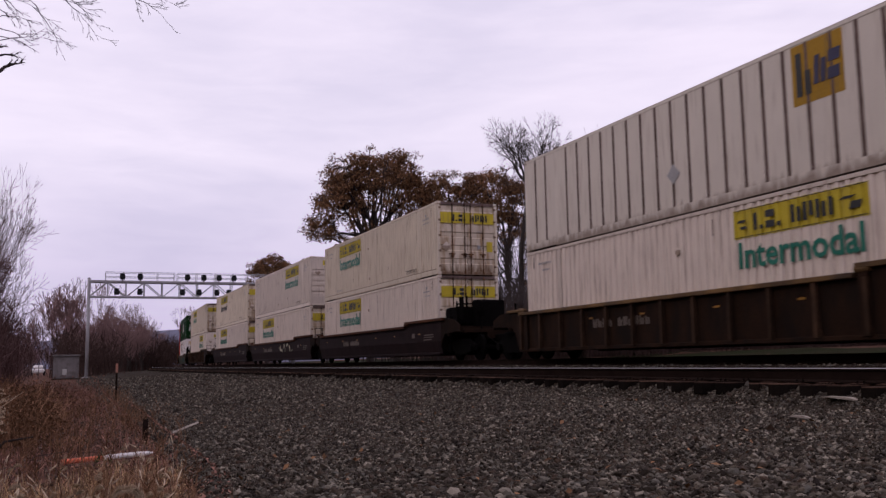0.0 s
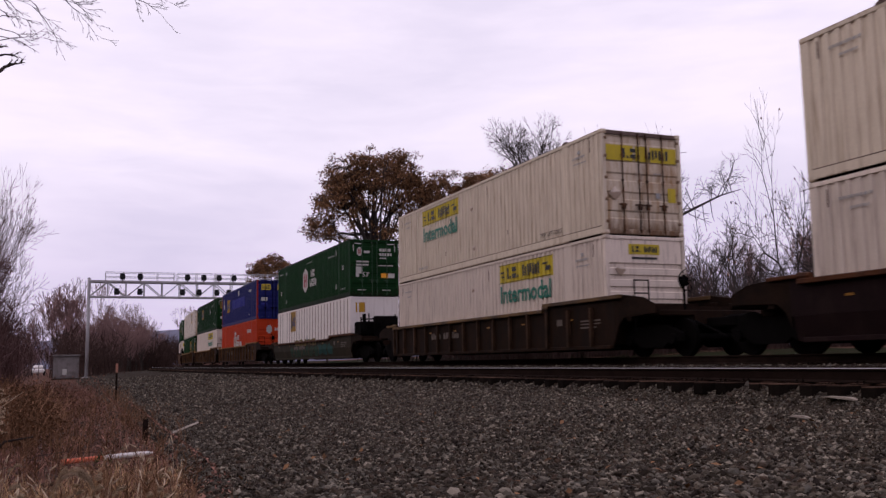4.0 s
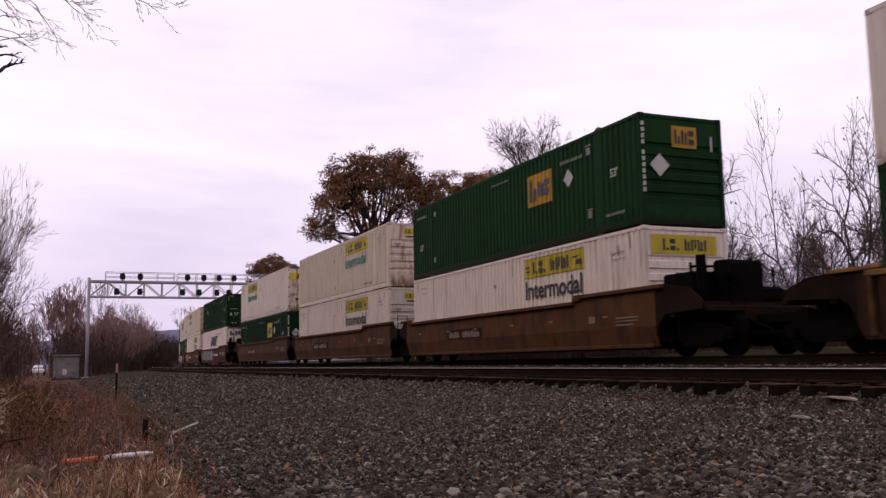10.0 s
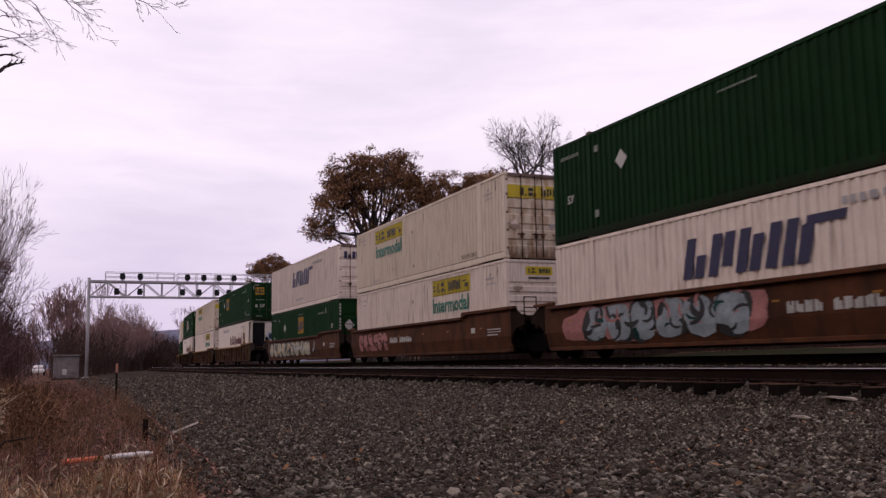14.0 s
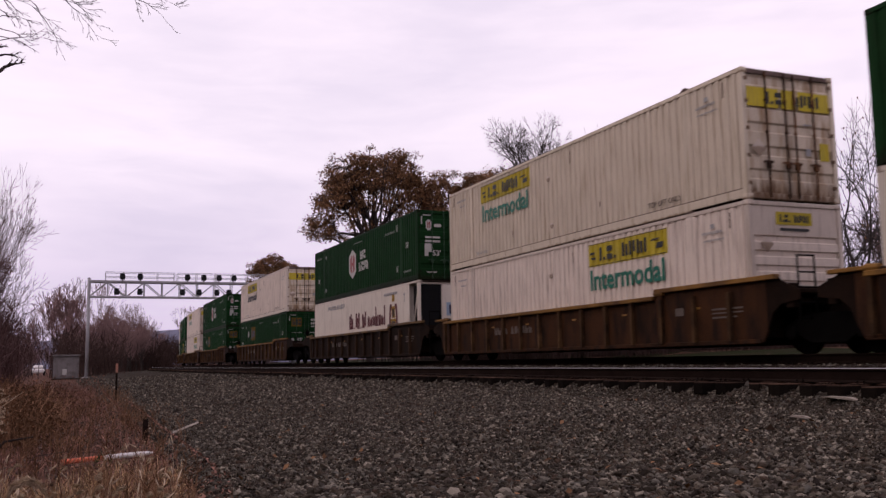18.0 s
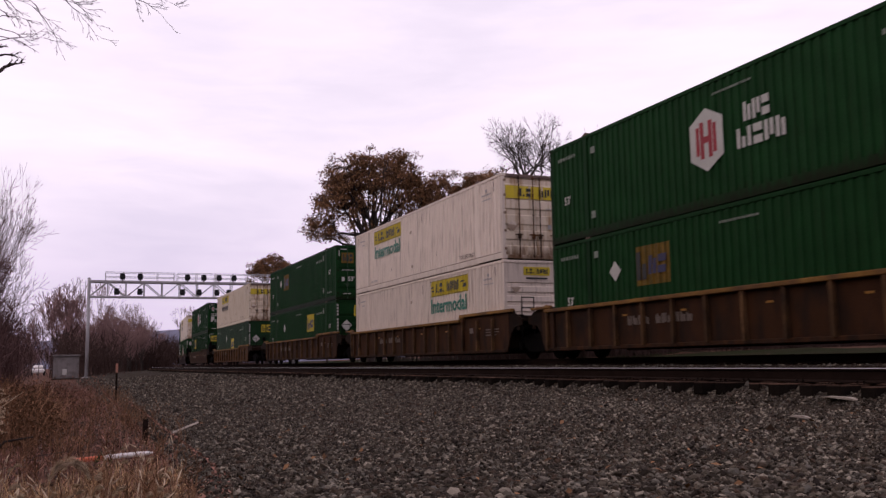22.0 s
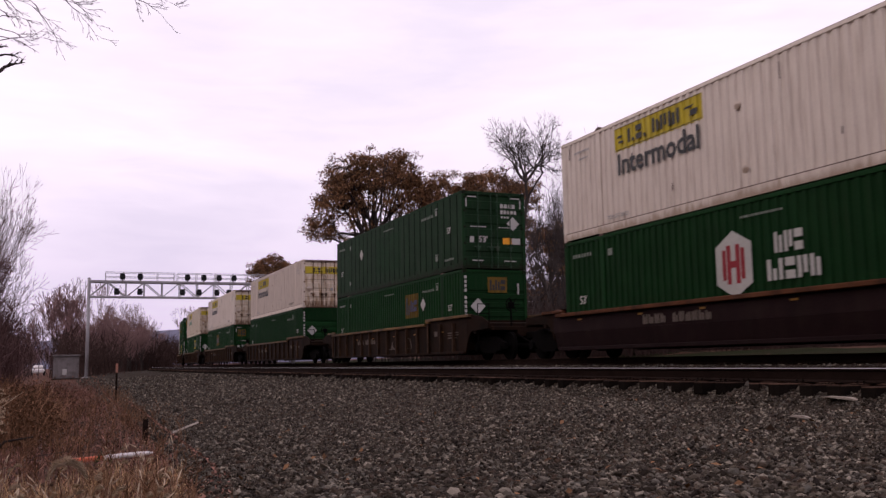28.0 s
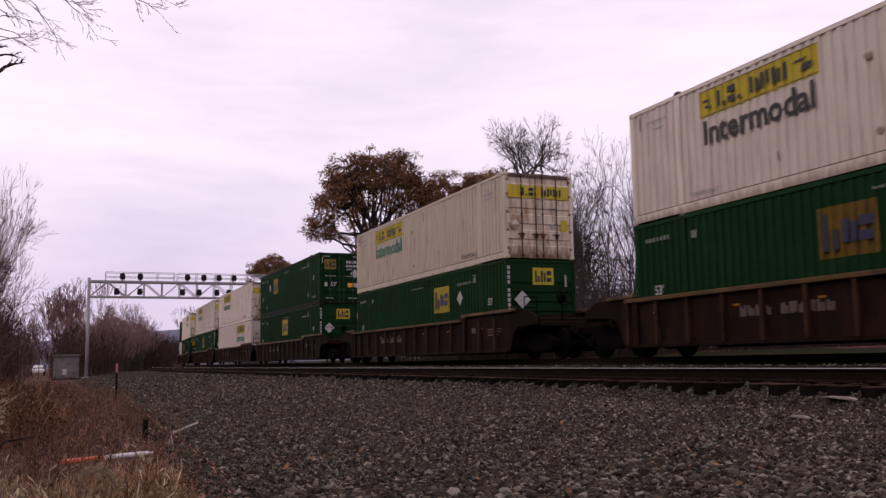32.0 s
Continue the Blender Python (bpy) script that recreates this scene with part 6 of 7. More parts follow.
def fork(rng, store, base, way, length, radius, level, last, look_of):
    """A shoot that forks into two or three, again and again, with a side shoot now and then."""
    spread, ratio, pull, min_r, big = look_of
    pts, p, d = [base], base.copy(), way.normalized()
    for i in range(3):
        d = (d + Vector((rng.gauss(0, 0.075), rng.gauss(0, 0.075), rng.gauss(0, 0.06) + pull))).normalized()
        p = p + d * (length / 3)
        pts.append(p.copy())
    limb = level <= big
    tube(store["V" if limb else "TV"], store["F" if limb else "TF"], pts, [max(min_r, radius * f) for f in (1.0, 0.9, 0.8, 0.72)], 7 if level == 0 else (5 if limb else 3))
    if level >= last:
        store["tips"].append((pts[-1], d))
        return
    n = 2 if rng.random() < 0.7 else 3
    a0 = rng.uniform(0, 2 * math.pi)
    for k in range(n):
        side = d.orthogonal().normalized()
        side.rotate(Matrix.Rotation(a0 + 2 * math.pi * k / n + rng.uniform(-0.4, 0.4), 3, d))
        ang = radians(spread * rng.uniform(0.5, 1.4))
        fork(rng, store, pts[-1], d * math.cos(ang) + side * math.sin(ang), length * ratio * rng.uniform(0.75, 1.2), radius * 0.78 * rng.uniform(0.72, 1.0), level + 1, last, look_of)
    if level and rng.random() < 0.6:
        side = d.orthogonal().normalized()
        side.rotate(Matrix.Rotation(rng.uniform(0, 6.3), 3, d))
        fork(rng, store, pts[rng.choice((1, 2))], d * 0.7 + side * 0.7, length * ratio * 0.8, radius * 0.45, min(last, level + 2), last, look_of)


def forked_tree(seed, height, label, crown_r, stem=0.22, spread=23, ratio=0.80, pull=0.05, levels=7, radius=0.2, min_r=0.009, twig="twig", name="bare_tree", leaves=0, lean=0.0, stems=1):
    rng = random.Random(seed)
    store = {"V": [], "F": [], "TV": [], "TF": [], "tips": []}
    for k in range(stems):
        a = rng.uniform(0, 6.3)
        tilt = (0.0 if stems == 1 else 0.22)
        fork(rng, store, Vector((0, 0, -0.3)), Vector((lean + tilt * math.cos(a + 2.1 * k), tilt * math.sin(a + 2.1 * k), 1)), height * stem, radius * (1.0 if k == 0 else 0.7), 0, levels, (spread, ratio, pull, min_r, 2))
    k = height / max(p.z for p, _ in store["tips"])
    far = sorted(math.hypot(p.x, p.y) for p, _ in store["tips"])
    wide = crown_r / (far[int(len(far) * 0.93)])
    grown = Matrix.Diagonal((wide, wide, k))
    t = thing(name, label, "tree")
    hang("trunk", raw_mesh("trunk", [grown @ v for v in store["V"]], store["F"], M["bark"], True), t)
    hang("crown", raw_mesh("crown", [grown @ v for v in store["TV"]], store["TF"], M[twig]), t)
    if leaves:
        V, Fc = [], []
        for i in range(leaves):
            c = grown @ rng.choice(store["tips"])[0]
            b = len(V)
            V += [c, c + Vector((0.05, 0.03, -0.08)), c + Vector((0.02, 0.05, -0.17)), c + Vector((-0.04, 0.0, -0.09))]
            Fc.append((b, b + 1, b + 2, b + 3))
        hang("leaves", raw_mesh("leaves", V, Fc, M["leaf"]), t, None, "a few hanging dead leaves")
    return t


def lobed_oak(seed, az, label, lobes, leaves, leaf_size, fork_z, radius, per=1.0):
    """An oak whose foliage fills rounded lobes (sideways, deep, height, half width, half height), carried by limbs that show between the clumps."""
    rng = random.Random(seed)
    right, deep = Vector((math.sin(radians(az)), math.cos(radians(az)), 0)), Vector((-math.cos(radians(az)), math.sin(radians(az)), 0))
    V, Fc, TV, TF, knots, clumps = [], [], [], [], [], []
    trunk = [Vector((0, 0, -0.3)), Vector((0.1, 0, fork_z * 0.5)), Vector((0, 0.1, fork_z)), right * lobes[0][0] * 0.6 + Vector((0, 0, lobes[0][2]))]
    tube(V, Fc, trunk, [radius, radius * 0.85, radius * 0.7, radius * 0.3], 8)
    for k, (a, b, z, rw, rz, *thin) in enumerate(lobes):
        mid = right * a + deep * b + Vector((0, 0, z))
        for i in range(max(4, int(2.6 * rw))):
            t = rng.uniform(0, 6.3)
            u = Vector((math.cos(t), math.sin(t), rng.uniform(-0.3, 1.3))).normalized()
            end = mid + Vector((u.x * rw, u.y * rw, u.z * rz)) * 0.88
            start = trunk[2].lerp(trunk[3], rng.uniform(-0.2, 0.7))
            ctl = start.lerp(end, 0.5) + (end - mid) * 0.18 + Vector((0, 0, -0.4))
            pts = [start * (1 - f) ** 2 + ctl * 2 * f * (1 - f) + end * f * f + Vector((rng.gauss(0, 0.1), rng.gauss(0, 0.1), rng.gauss(0, 0.1))) * (1 if 0 < f < 1 else 0) for f in [q / 7 for q in range(8)]]
            tube(V, Fc, pts, [radius * 0.42 * (1 - 0.85 * q / 7) for q in range(8)], 5)
            knots += pts[2:]
        want, got = int(per * 17 * rw * rz * (thin[0] if thin else 1.0)), 0
        while got < want:
            u = Vector((rng.gauss(0, 1), rng.gauss(0, 1), rng.gauss(0, 1))).normalized()
            f = rng.uniform(0.1, 1.0) ** 0.42
            if u.z < -0.1 and rng.random() < 0.55 or u.z < -0.75:
                continue
            f *= (1.0 + 0.07 * noise.noise(u * 2.2 + Vector((seed, k, 0)))) / (abs(u.x) ** 2.3 + abs(u.y) ** 2.3 + abs(u.z) ** 2.3) ** (1 / 2.3)
            clumps.append((mid + Vector((u.x * rw, u.y * rw, u.z * rz)) * f, rng.uniform(0.18, 0.36)))
            got += 1
    LV, LF = [], []
    for c, wide in clumps:
        near = min(knots, key=lambda q: (q - c).length_squared + 2.0 * max(0.0, q.z - c.z))
        bend = near.lerp(c, 0.55) + Vector((rng.gauss(0, 0.12), rng.gauss(0, 0.12), 0.12))
        tube(TV, TF, [near, bend, c], [0.035, 0.026, 0.014], 3)
        for i in range(5):
            o = Vector((rng.gauss(0, 1), rng.gauss(0, 1), rng.gauss(0.2, 0.8))) * wide * 1.1
            tube(TV, TF, [bend.lerp(c, 0.7), c + o * 0.5, c + o], [0.014, 0.011, 0.008], 3)
        for i in range(leaves // len(clumps)):
            o = Vector((rng.gauss(0, 1), rng.gauss(0, 1), rng.gauss(0, 0.7)))
            p = c + o * wide * min(1.0, 1.9 / o.length)
            u = Vector((rng.gauss(0, 1), rng.gauss(0, 1), rng.gauss(0, 1))).normalized()
            w = u.orthogonal().normalized()
            z = leaf_size * rng.uniform(0.5, 1.25)
            b = len(LV)
            LV += [p - u * z, p + w * z * 0.55, p + u * z, p - w * z * 0.55 + u.cross(w) * z * 0.3]
            LF.append((b, b + 1, b + 2, b + 3))
    t = thing("oak_tree", label, "tree")
    hang("trunk", raw_mesh("trunk", V, Fc, M["bark"], True), t)
    hang("crown", raw_mesh("crown", TV, TF, M["bark"]), t)
    hang("leaves", raw_mesh("leaves", LV, LF, M["leaf"]), t, None, "russet dead leaves")
    return t


lobed_oak(11, 16.9, "broad oak keeping russet autumn leaves beyond the train", [(0.6, 0, 13.6, 3.5, 3.05), (-3.7, 0.3, 10.4, 1.5, 1.5), (3.7, -0.4, 12.0, 1.9, 2.4), (-1.5, -0.4, 13.7, 2.2, 2.7), (2.2, 0.3, 14.0, 2.1, 2.9), (-2.5, -0.5, 12.2, 2.0, 2.3), (0.8, 0.6, 9.6, 3.0, 1.9, 0.4)], 38000, 0.085, 6.2, 0.34).matrix_basis = at_bearing(16.9, 70)
lobed_oak(23, 22.3, "russet-leaved oak in the row beyond the train", [(-0.6, 0, 13.3, 2.3, 2.2), (2.0, 0.3, 13.6, 1.9, 1.9), (-2.2, 0.2, 11.4, 1.8, 2.0), (0.6, -0.3, 10.6, 2.6, 2.2)], 22000, 0.085, 6.6, 0.26, 0.85).matrix_basis = at_bearing(22.3, 75)
lobed_oak(35, 10.6, "small russet-leaved oak far beyond the train", [(0.8, 0, 11.6, 2.3, 1.75), (-1.2, 0, 11.1, 1.6, 1.5), (2.5, 0.1, 10.9, 1.5, 1.5)], 12000, 0.10, 6.0, 0.22).matrix_basis = at_bearing(10.6, 112)
lobed_oak(37, 25.6, "half-bare oak behind the row beyond the train", [(-0.9, 0, 14.3, 2.1, 2.2), (1.3, 0.2, 13.8, 2.0, 2.0), (-0.4, 0, 11.2, 2.8, 2.6)], 17000, 0.085, 6.0, 0.24, 0.8).matrix_basis = at_bearing(25.6, 80)


def umbrella_tree(seed, label):
    """A tall clean stem that forks high up into a flat, wide, fine-twigged head."""
    rng = random.Random(seed)
    store = {"V": [], "F": [], "TV": [], "TF": [], "tips": []}
    side = Vector((math.sin(radians(26.4)), math.cos(radians(26.4)), 0))
    stems = [[Vector((0, 0, -0.3)), Vector((-0.1, 0, 4)), Vector((0.05, 0.1, 8)), side * 0.6 + Vector((0, 0, 11.2)), side * 0.45 + Vector((0, 0, 12.9))], [side * 0.6 + Vector((0, 0, 11.2)), side * 1.2 + Vector((0, 0, 12.2)), side * 1.9 + Vector((0.2, 0, 13.2))]]
    tube(store["V"], store["F"], stems[0], [0.22, 0.18, 0.14, 0.11, 0.085], 8)
    tube(store["V"], store["F"], stems[1], [0.08, 0.065, 0.05], 6)
    for k in range(8):
        a = 2 * math.pi * k / 8 + rng.uniform(-0.3, 0.3)
        s = stems[1] if k in (0, 5) else stems[0]
        at = s[-2].lerp(s[-1], rng.uniform(0.5, 1.0))
        fork(rng, store, at, Vector((math.cos(a) * 0.95, math.sin(a) * 0.95, rng.uniform(0.7, 1.1))), rng.uniform(1.15, 1.5), 0.105, 1, 7, (30, 0.80, 0.03, 0.0115, 2))
    top = max(p.z for p, _ in store["tips"])
    far = sorted(abs((p - stems[0][-1]).dot(side)) for p, _ in store["tips"])
    wide, kz = 2.6 / far[int(len(far) * 0.95)], 4.75 / (top - 12.9)

    def shaped(v):                  # only the head is drawn out flat and wide
        if v.z < 12.9:
            return v
        f = min(1.0, (v.z - 12.9) / 0.6)
        base = side * 0.45
        out = base + (Vector((v.x, v.y, 0)) - base) * (1 + (wide - 1) * f)
        return Vector((out.x, out.y, 12.9 + (v.z - 12.9) * kz - 0.3 * f * ((out - base).dot(side) - 0.4)))
    t = thing("bare_tree", label, "tree")
    hang("trunk", raw_mesh("trunk", [shaped(v) for v in store["V"]], store["F"], M["bark"], True), t)
    hang("crown", raw_mesh("crown", [shaped(v) for v in store["TV"]], store["TF"], M["bark"]), t)
    return t


umbrella_tree(5, "tall leafless tree with a spreading top beyond the train").matrix_basis = at_bearing(26.4, 64)
SLIM = dict(BARE, first=0.2, count=(11, 8, 6, 5), angle=(36, 38, 42, 46), thin=0.55, min_r=0.0105, wobble=0.11)
forked_tree(8, 14.9, "many-stemmed leafless tree beyond the train", 4.3, stem=0.20, spread=30, pull=0.015, radius=0.22, stems=2, min_r=0.013).matrix_basis = at_bearing(32.9, 60)
forked_tree(9, 15.2, "many-stemmed leafless tree beyond the train", 4.2, stem=0.22, spread=30, pull=0.015, radius=0.20, stems=2, min_r=0.013).matrix_basis = at_bearing(30.3, 64)
forked_tree(10, 16.0, "tall leafless tree with a rounded top beyond the train", 2.2, stem=0.42, spread=25, ratio=0.76, radius=0.22, min_r=0.015, twig="bark").matrix_basis = at_bearing(28.6, 66)
for seed, az, d, h in ((51, 27.1, 63, 10.6), (52, 28.1, 60, 9.6), (53, 28.9, 64, 11.2), (54, 29.7, 61, 10.0), (55, 26.2, 66, 10.4)):
    forked_tree(seed, h, "dark crooked leafless tree under the tall trees", 2.2, stem=0.25, spread=30, radius=0.2, min_r=0.022, twig="bark", levels=6, lean=0.06).matrix_basis = at_bearing(az, d)
lobed_oak(39, 28.0, "scrubby young oak with withered leaves under the tall trees", [(0, 0, 6.6, 2.2, 3.0, 0.8), (-0.4, 0, 3.4, 2.4, 2.4)], 7000, 0.10, 2.0, 0.12, 0.55).matrix_basis = at_bearing(28.2, 65)


def broken_limb_tree():
    """A bare tree whose long limb reaches out level, with snapped twigs hanging from it."""
    rng = random.Random(15)
    store = {"V": [], "F": [], "TV": [], "TF": [], "tips": []}
    side = Vector((0.62, 0.78, 0))
    stem = [Vector((0, 0, -0.3)), Vector((0.05, 0, 3)), Vector((0, 0.1, 6)), Vector((0.1, 0, 8.6)), Vector((0.2, 0.1, 11.2))]
    tube(store["V"], store["F"], stem, [0.2, 0.17, 0.14, 0.10, 0.05], 8)
    limb = [Vector((0, 0.1, 7.0)), side * 1.1 + Vector((0, 0, 8.2)), side * 2.6 + Vector((0, 0, 8.9)), side * 4.2 + Vector((0, 0, 9.6)), side * 5.4 + Vector((0, 0, 9.9))]
    tube(store["V"], store["F"], limb, [0.12, 0.10, 0.08, 0.05, 0.02], 6)
    plan = dict(SLIM, levels=4, min_r=0.008, limb_levels=1)
    for a, b in list(zip(limb[1:], limb[2:])) + list(zip(stem[2:], stem[3:])):
        for k in range(4):
            way = Vector((rng.gauss(0, 0.5), rng.gauss(0, 0.5), rng.uniform(-0.1, 1.0)))
            grow(rng, store, a.lerp(b, rng.random()), way, rng.uniform(1.3, 2.6), 0.035, 2, plan)
    for k in range(3):
        p = limb[2].lerp(limb[3], 0.3 * k)
        tube(store["TV"], store["TF"], [p, p + Vector((0.1, 0, -0.9)), p + Vector((0.15, 0.1, -2.1 + 0.4 * k))], [0.03, 0.025, 0.012], 3)
    t = thing("bare_tree", "leafless tree with a long snapped limb reaching sideways", "tree")
    hang("trunk", raw_mesh("trunk", store["V"], store["F"], M["bark"], True), t)
    hang("crown", raw_mesh("crown", store["TV"], store["TF"], M["twig"]), t)
    return t


broken_limb_tree().matrix_basis = at_bearing(34.6, 58)
forked_tree(17, 13.2, "slender leafless tree with a few hanging leaves", 3.7, stem=0.26, spread=28, pull=0.02, radius=0.22, leaves=22, min_r=0.0135).matrix_basis = at_bearing(42.6, 50)
forked_tree(19, 14.2, "slender leafless tree with a few hanging leaves", 3.9, stem=0.24, spread=28, pull=0.02, radius=0.24, leaves=24, min_r=0.0135).matrix_basis = at_bearing(46.2, 53)
forked_tree(21, 13.6, "leafless tree at the edge of the row", 3.9, stem=0.24, spread=28, pull=0.02, radius=0.22, leaves=22, min_r=0.0135).matrix_basis = at_bearing(50.5, 52)
for seed, az, d, h in ((24, 27.6, 70, 12.6), (25, 28.3, 62, 11.4), (26, 29.6, 68, 12.4), (27, 31.7, 58, 12.8), (28, 34.0, 66, 12.2), (29, 38.6, 62, 9.6), (30, 24.0, 72, 11.5), (31, 44.6, 60, 9.8), (32, 48.6, 58, 11.0)):
    forked_tree(seed, h, "dense leafless tree in the row beyond the train", 3.7, stem=0.2, spread=33, ratio=0.83, pull=0.01, radius=0.22, min_r=0.015).matrix_basis = at_bearing(az, d)
# the far woods along the line, their mauve-brown winter twigs paled for haze
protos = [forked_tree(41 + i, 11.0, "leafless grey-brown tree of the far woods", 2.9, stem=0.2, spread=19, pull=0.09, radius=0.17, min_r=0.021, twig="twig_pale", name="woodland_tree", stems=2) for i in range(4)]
r_far = random.Random(77)
for i, pr in enumerate(protos):
    pr.matrix_basis = at_bearing((-2.9, 1.7, 5.9, 7.4)[i], (160, 150, 165, 175)[i], 40 * i)
    tagged(pr, group="far woods")
for i in range(44):
    az = -4.6 + 11.0 * (i + r_far.uniform(0, 1)) / 44
    d = r_far.uniform(150, 235)
    m = at_bearing(az, d, r_far.uniform(0, 360))
    if m.translation.y > mid_y(m.translation.x) - 9 and m.translation.y < mid_y(m.translation.x) + 8:
        continue
    if 3.8 < az < 5.4:              # the ridge shows here
        continue
    s = r_far.uniform(0.6, 1.0) * (1.4 if -1.2 < az < 0.2 else (0.6 if az < -1.0 else 1.1))
    src = protos[i % 4]
    c = copy_thing(src, m)
    c.scale = (s * 1.15, s * 1.15, s)
tagged(protos[0], group="far woods")
for i in range(16):
    c = copy_thing(protos[i % 4], at_bearing(-0.9 + 4.6 * (i + r_far.random()) / 16, r_far.uniform(185, 235), r_far.uniform(0, 360)))
    s = r_far.uniform(0.95, 1.3)
    c.scale = (s, s, s * 0.98)
# the row beyond the train, seen in the gaps between the loads
for i, (az, d, s) in enumerate(((18.4, 88, 1.0), (20.6, 95, 1.1), (24.2, 80, 1.0), (29.2, 76, 1.05), (34.2, 74, 0.9), (37.4, 70, 0.75), (39.6, 66, 0.72), (44.2, 64, 0.8), (48.5, 60, 0.85), (14.2, 96, 0.9), (12.0, 104, 0.8))):
    c = copy_thing(protos[i % 4], at_bearing(az, d, 67 * i))
    c.scale = (s, s, s)


# ---- thickets and weeds, too many stems to count ----
def thicket(name, label, spots, stems, tall, material, seed, min_r=0.006, twigs=5, material_kind="stuff", category="shrubs"):
    """Clumps of thin branching stems at spots (x, y, spread)."""
    rng = random.Random(seed)
    V, Fc = [], []
    for x, y, spread in spots:
        if -10.5 < y - mid_y(x) < 5.0:  # nothing grows on the tracks
            continue
        for i in range(stems):
            px, py = x + rng.gauss(0, spread), y + rng.gauss(0, spread)
            h = tall * rng.uniform(0.5, 1.15)
            p = Vector((px, py, near_bed(px, py) - 0.05))
            d = Vector((rng.gauss(0, 0.22), rng.gauss(0, 0.22), 1)).normalized()
            pts = [p + d * (h * f) + Vector((rng.gauss(0, 0.05 * h), rng.gauss(0, 0.05 * h), 0)) * f for f in (0, 0.35, 0.7, 1.0)]
            r = max(min_r, h * 0.0055)
            tube(V, Fc, pts, [r * 1.4, r * 1.1, r * 0.8, min_r * 0.6], 3)
            for k in range(twigs):
                f = rng.uniform(0.3, 0.98)
                a = p + d * (h * f)
                o = Vector((rng.gauss(0, 0.6), rng.gauss(0, 0.6), rng.uniform(0.2, 0.9))).normalized() * h * rng.uniform(0.12, 0.34)
                tube(V, Fc, [a, a + o * 0.5, a + o + Vector((0, 0, 0.06 * h))], [min_r, min_r * 0.9, min_r * 0.5], 3)
    ob = new(name, raw_mesh(name, V, Fc, M[material]))
    return tagged(ob, label, category, kind=material_kind)


def spots_between(seed, n, az0, az1, d0, d1, spread):
    rng = random.Random(seed)
    out = []
    for i in range(n):
        az, d = az0 + (az1 - az0) * (i + rng.random()) / n, rng.uniform(d0, d1)
        out.append((-d * math.cos(radians(az)), d * math.sin(radians(az)), spread))
    return out


thicket("thicket", "tangle of bare grey-brown shrubs beyond the tracks", spots_between(3, 80, 14, 52, 50, 64, 1.2), 22, 4.6, "twig", 5, 0.013, 9)
thicket("thicket", "tall dark saplings under the trees beyond the tracks", spots_between(13, 40, 22, 30.5, 60, 76, 1.0), 10, 4.6, "twig_dark", 23, 0.014, 12)
thicket("thicket", "low red-brown brush beyond the tracks", spots_between(4, 70, 20, 52, 46, 52, 1.0), 30, 2.6, "twig_dark", 6, 0.012, 8)
thicket("thicket", "dark bare brush along the far bend of the line", [s for s in spots_between(9, 90, -4.5, 10.5, 105, 150, 1.6) if (s[1] < mid_y(s[0]) - 9 or s[1] > mid_y(s[0]) + 6) and not -0.062 < s[1] / -s[0] < -0.022], 18, 4.6, "twig_dark", 7, 0.03, 7)
thicket("thicket", "dense bare brush beyond the far bend of the line", spots_between(10, 70, 0.0, 6.3, 212, 262, 2.2), 26, 7.2, "twig_dark", 17, 0.05, 8)
thicket("thicket", "dense bare brush beside the line", spots_between(12, 34, -6.0, -4.0, 34, 70, 0.45), 24, 3.2, "twig_red", 8, 0.010, 8)
for seed, h, az, d in ((61, 8.8, -5.6, 36), (62, 8.2, -6.0, 41), (63, 7.2, -5.2, 46)):
    forked_tree(seed, h, "twiggy leafless tree beside the line", 1.9, stem=0.2, spread=21, radius=0.09, min_r=0.0075, twig="twig_red", stems=2, levels=8).matrix_basis = at_bearing(az, d)


def blades(name, label, material, n, seed, place, tall, width, bend=0.35, category="grass"):
    rng = random.Random(seed)
    V, Fc = [], []
    for i in range(n):
        x, y = place(rng)
        z, h = near_bed(x, y) - 0.03, tall * rng.uniform(0.45, 1.15)
        a = rng.uniform(0, 2 * math.pi)
        dx, dy = math.cos(a), math.sin(a)
        b = bend * h * rng.uniform(0.2, 1.3)
        w = width * rng.uniform(0.6, 1.3)
        k = len(V)
        V += [(x - dy * w, y + dx * w, z), (x + dy * w, y - dx * w, z), (x + dx * b * 0.35 - dy * w * 0.8, y + dy * b * 0.35 + dx * w * 0.8, z + h * 0.6),
              (x + dx * b * 0.35 + dy * w * 0.8, y + dy * b * 0.35 - dx * w * 0.8, z + h * 0.6), (x + dx * b, y + dy * b, z + h)]
        Fc += [(k, k + 1, k + 3, k + 2), (k + 2, k + 3, k + 4)]
    return tagged(new(name, raw_mesh(name, V, Fc, M[material])), label, category, kind="stuff")


def patchy(rng, pick, cut):
    while True:
        x, y = pick(rng)
        if noise.noise((x * 1.3, y * 2.2, 7.0)) + rng.gauss(0, 0.12) > cut:
            return x, y


def near_left(rng):
    def pick(r):
        x = -(5.4 + 3.6 * r.random() ** 1.3)
        return x, r.uniform(-0.11, 0.10) * -x
    return patchy(rng, pick, 0.0)


def mid_left(rng):
    def pick(r):
        x = -(6.5 + 34 * r.random() ** 1.6)
        return x, min(0.85, r.uniform(-0.09, 0.095) * -x)
    return patchy(rng, pick, -0.08)


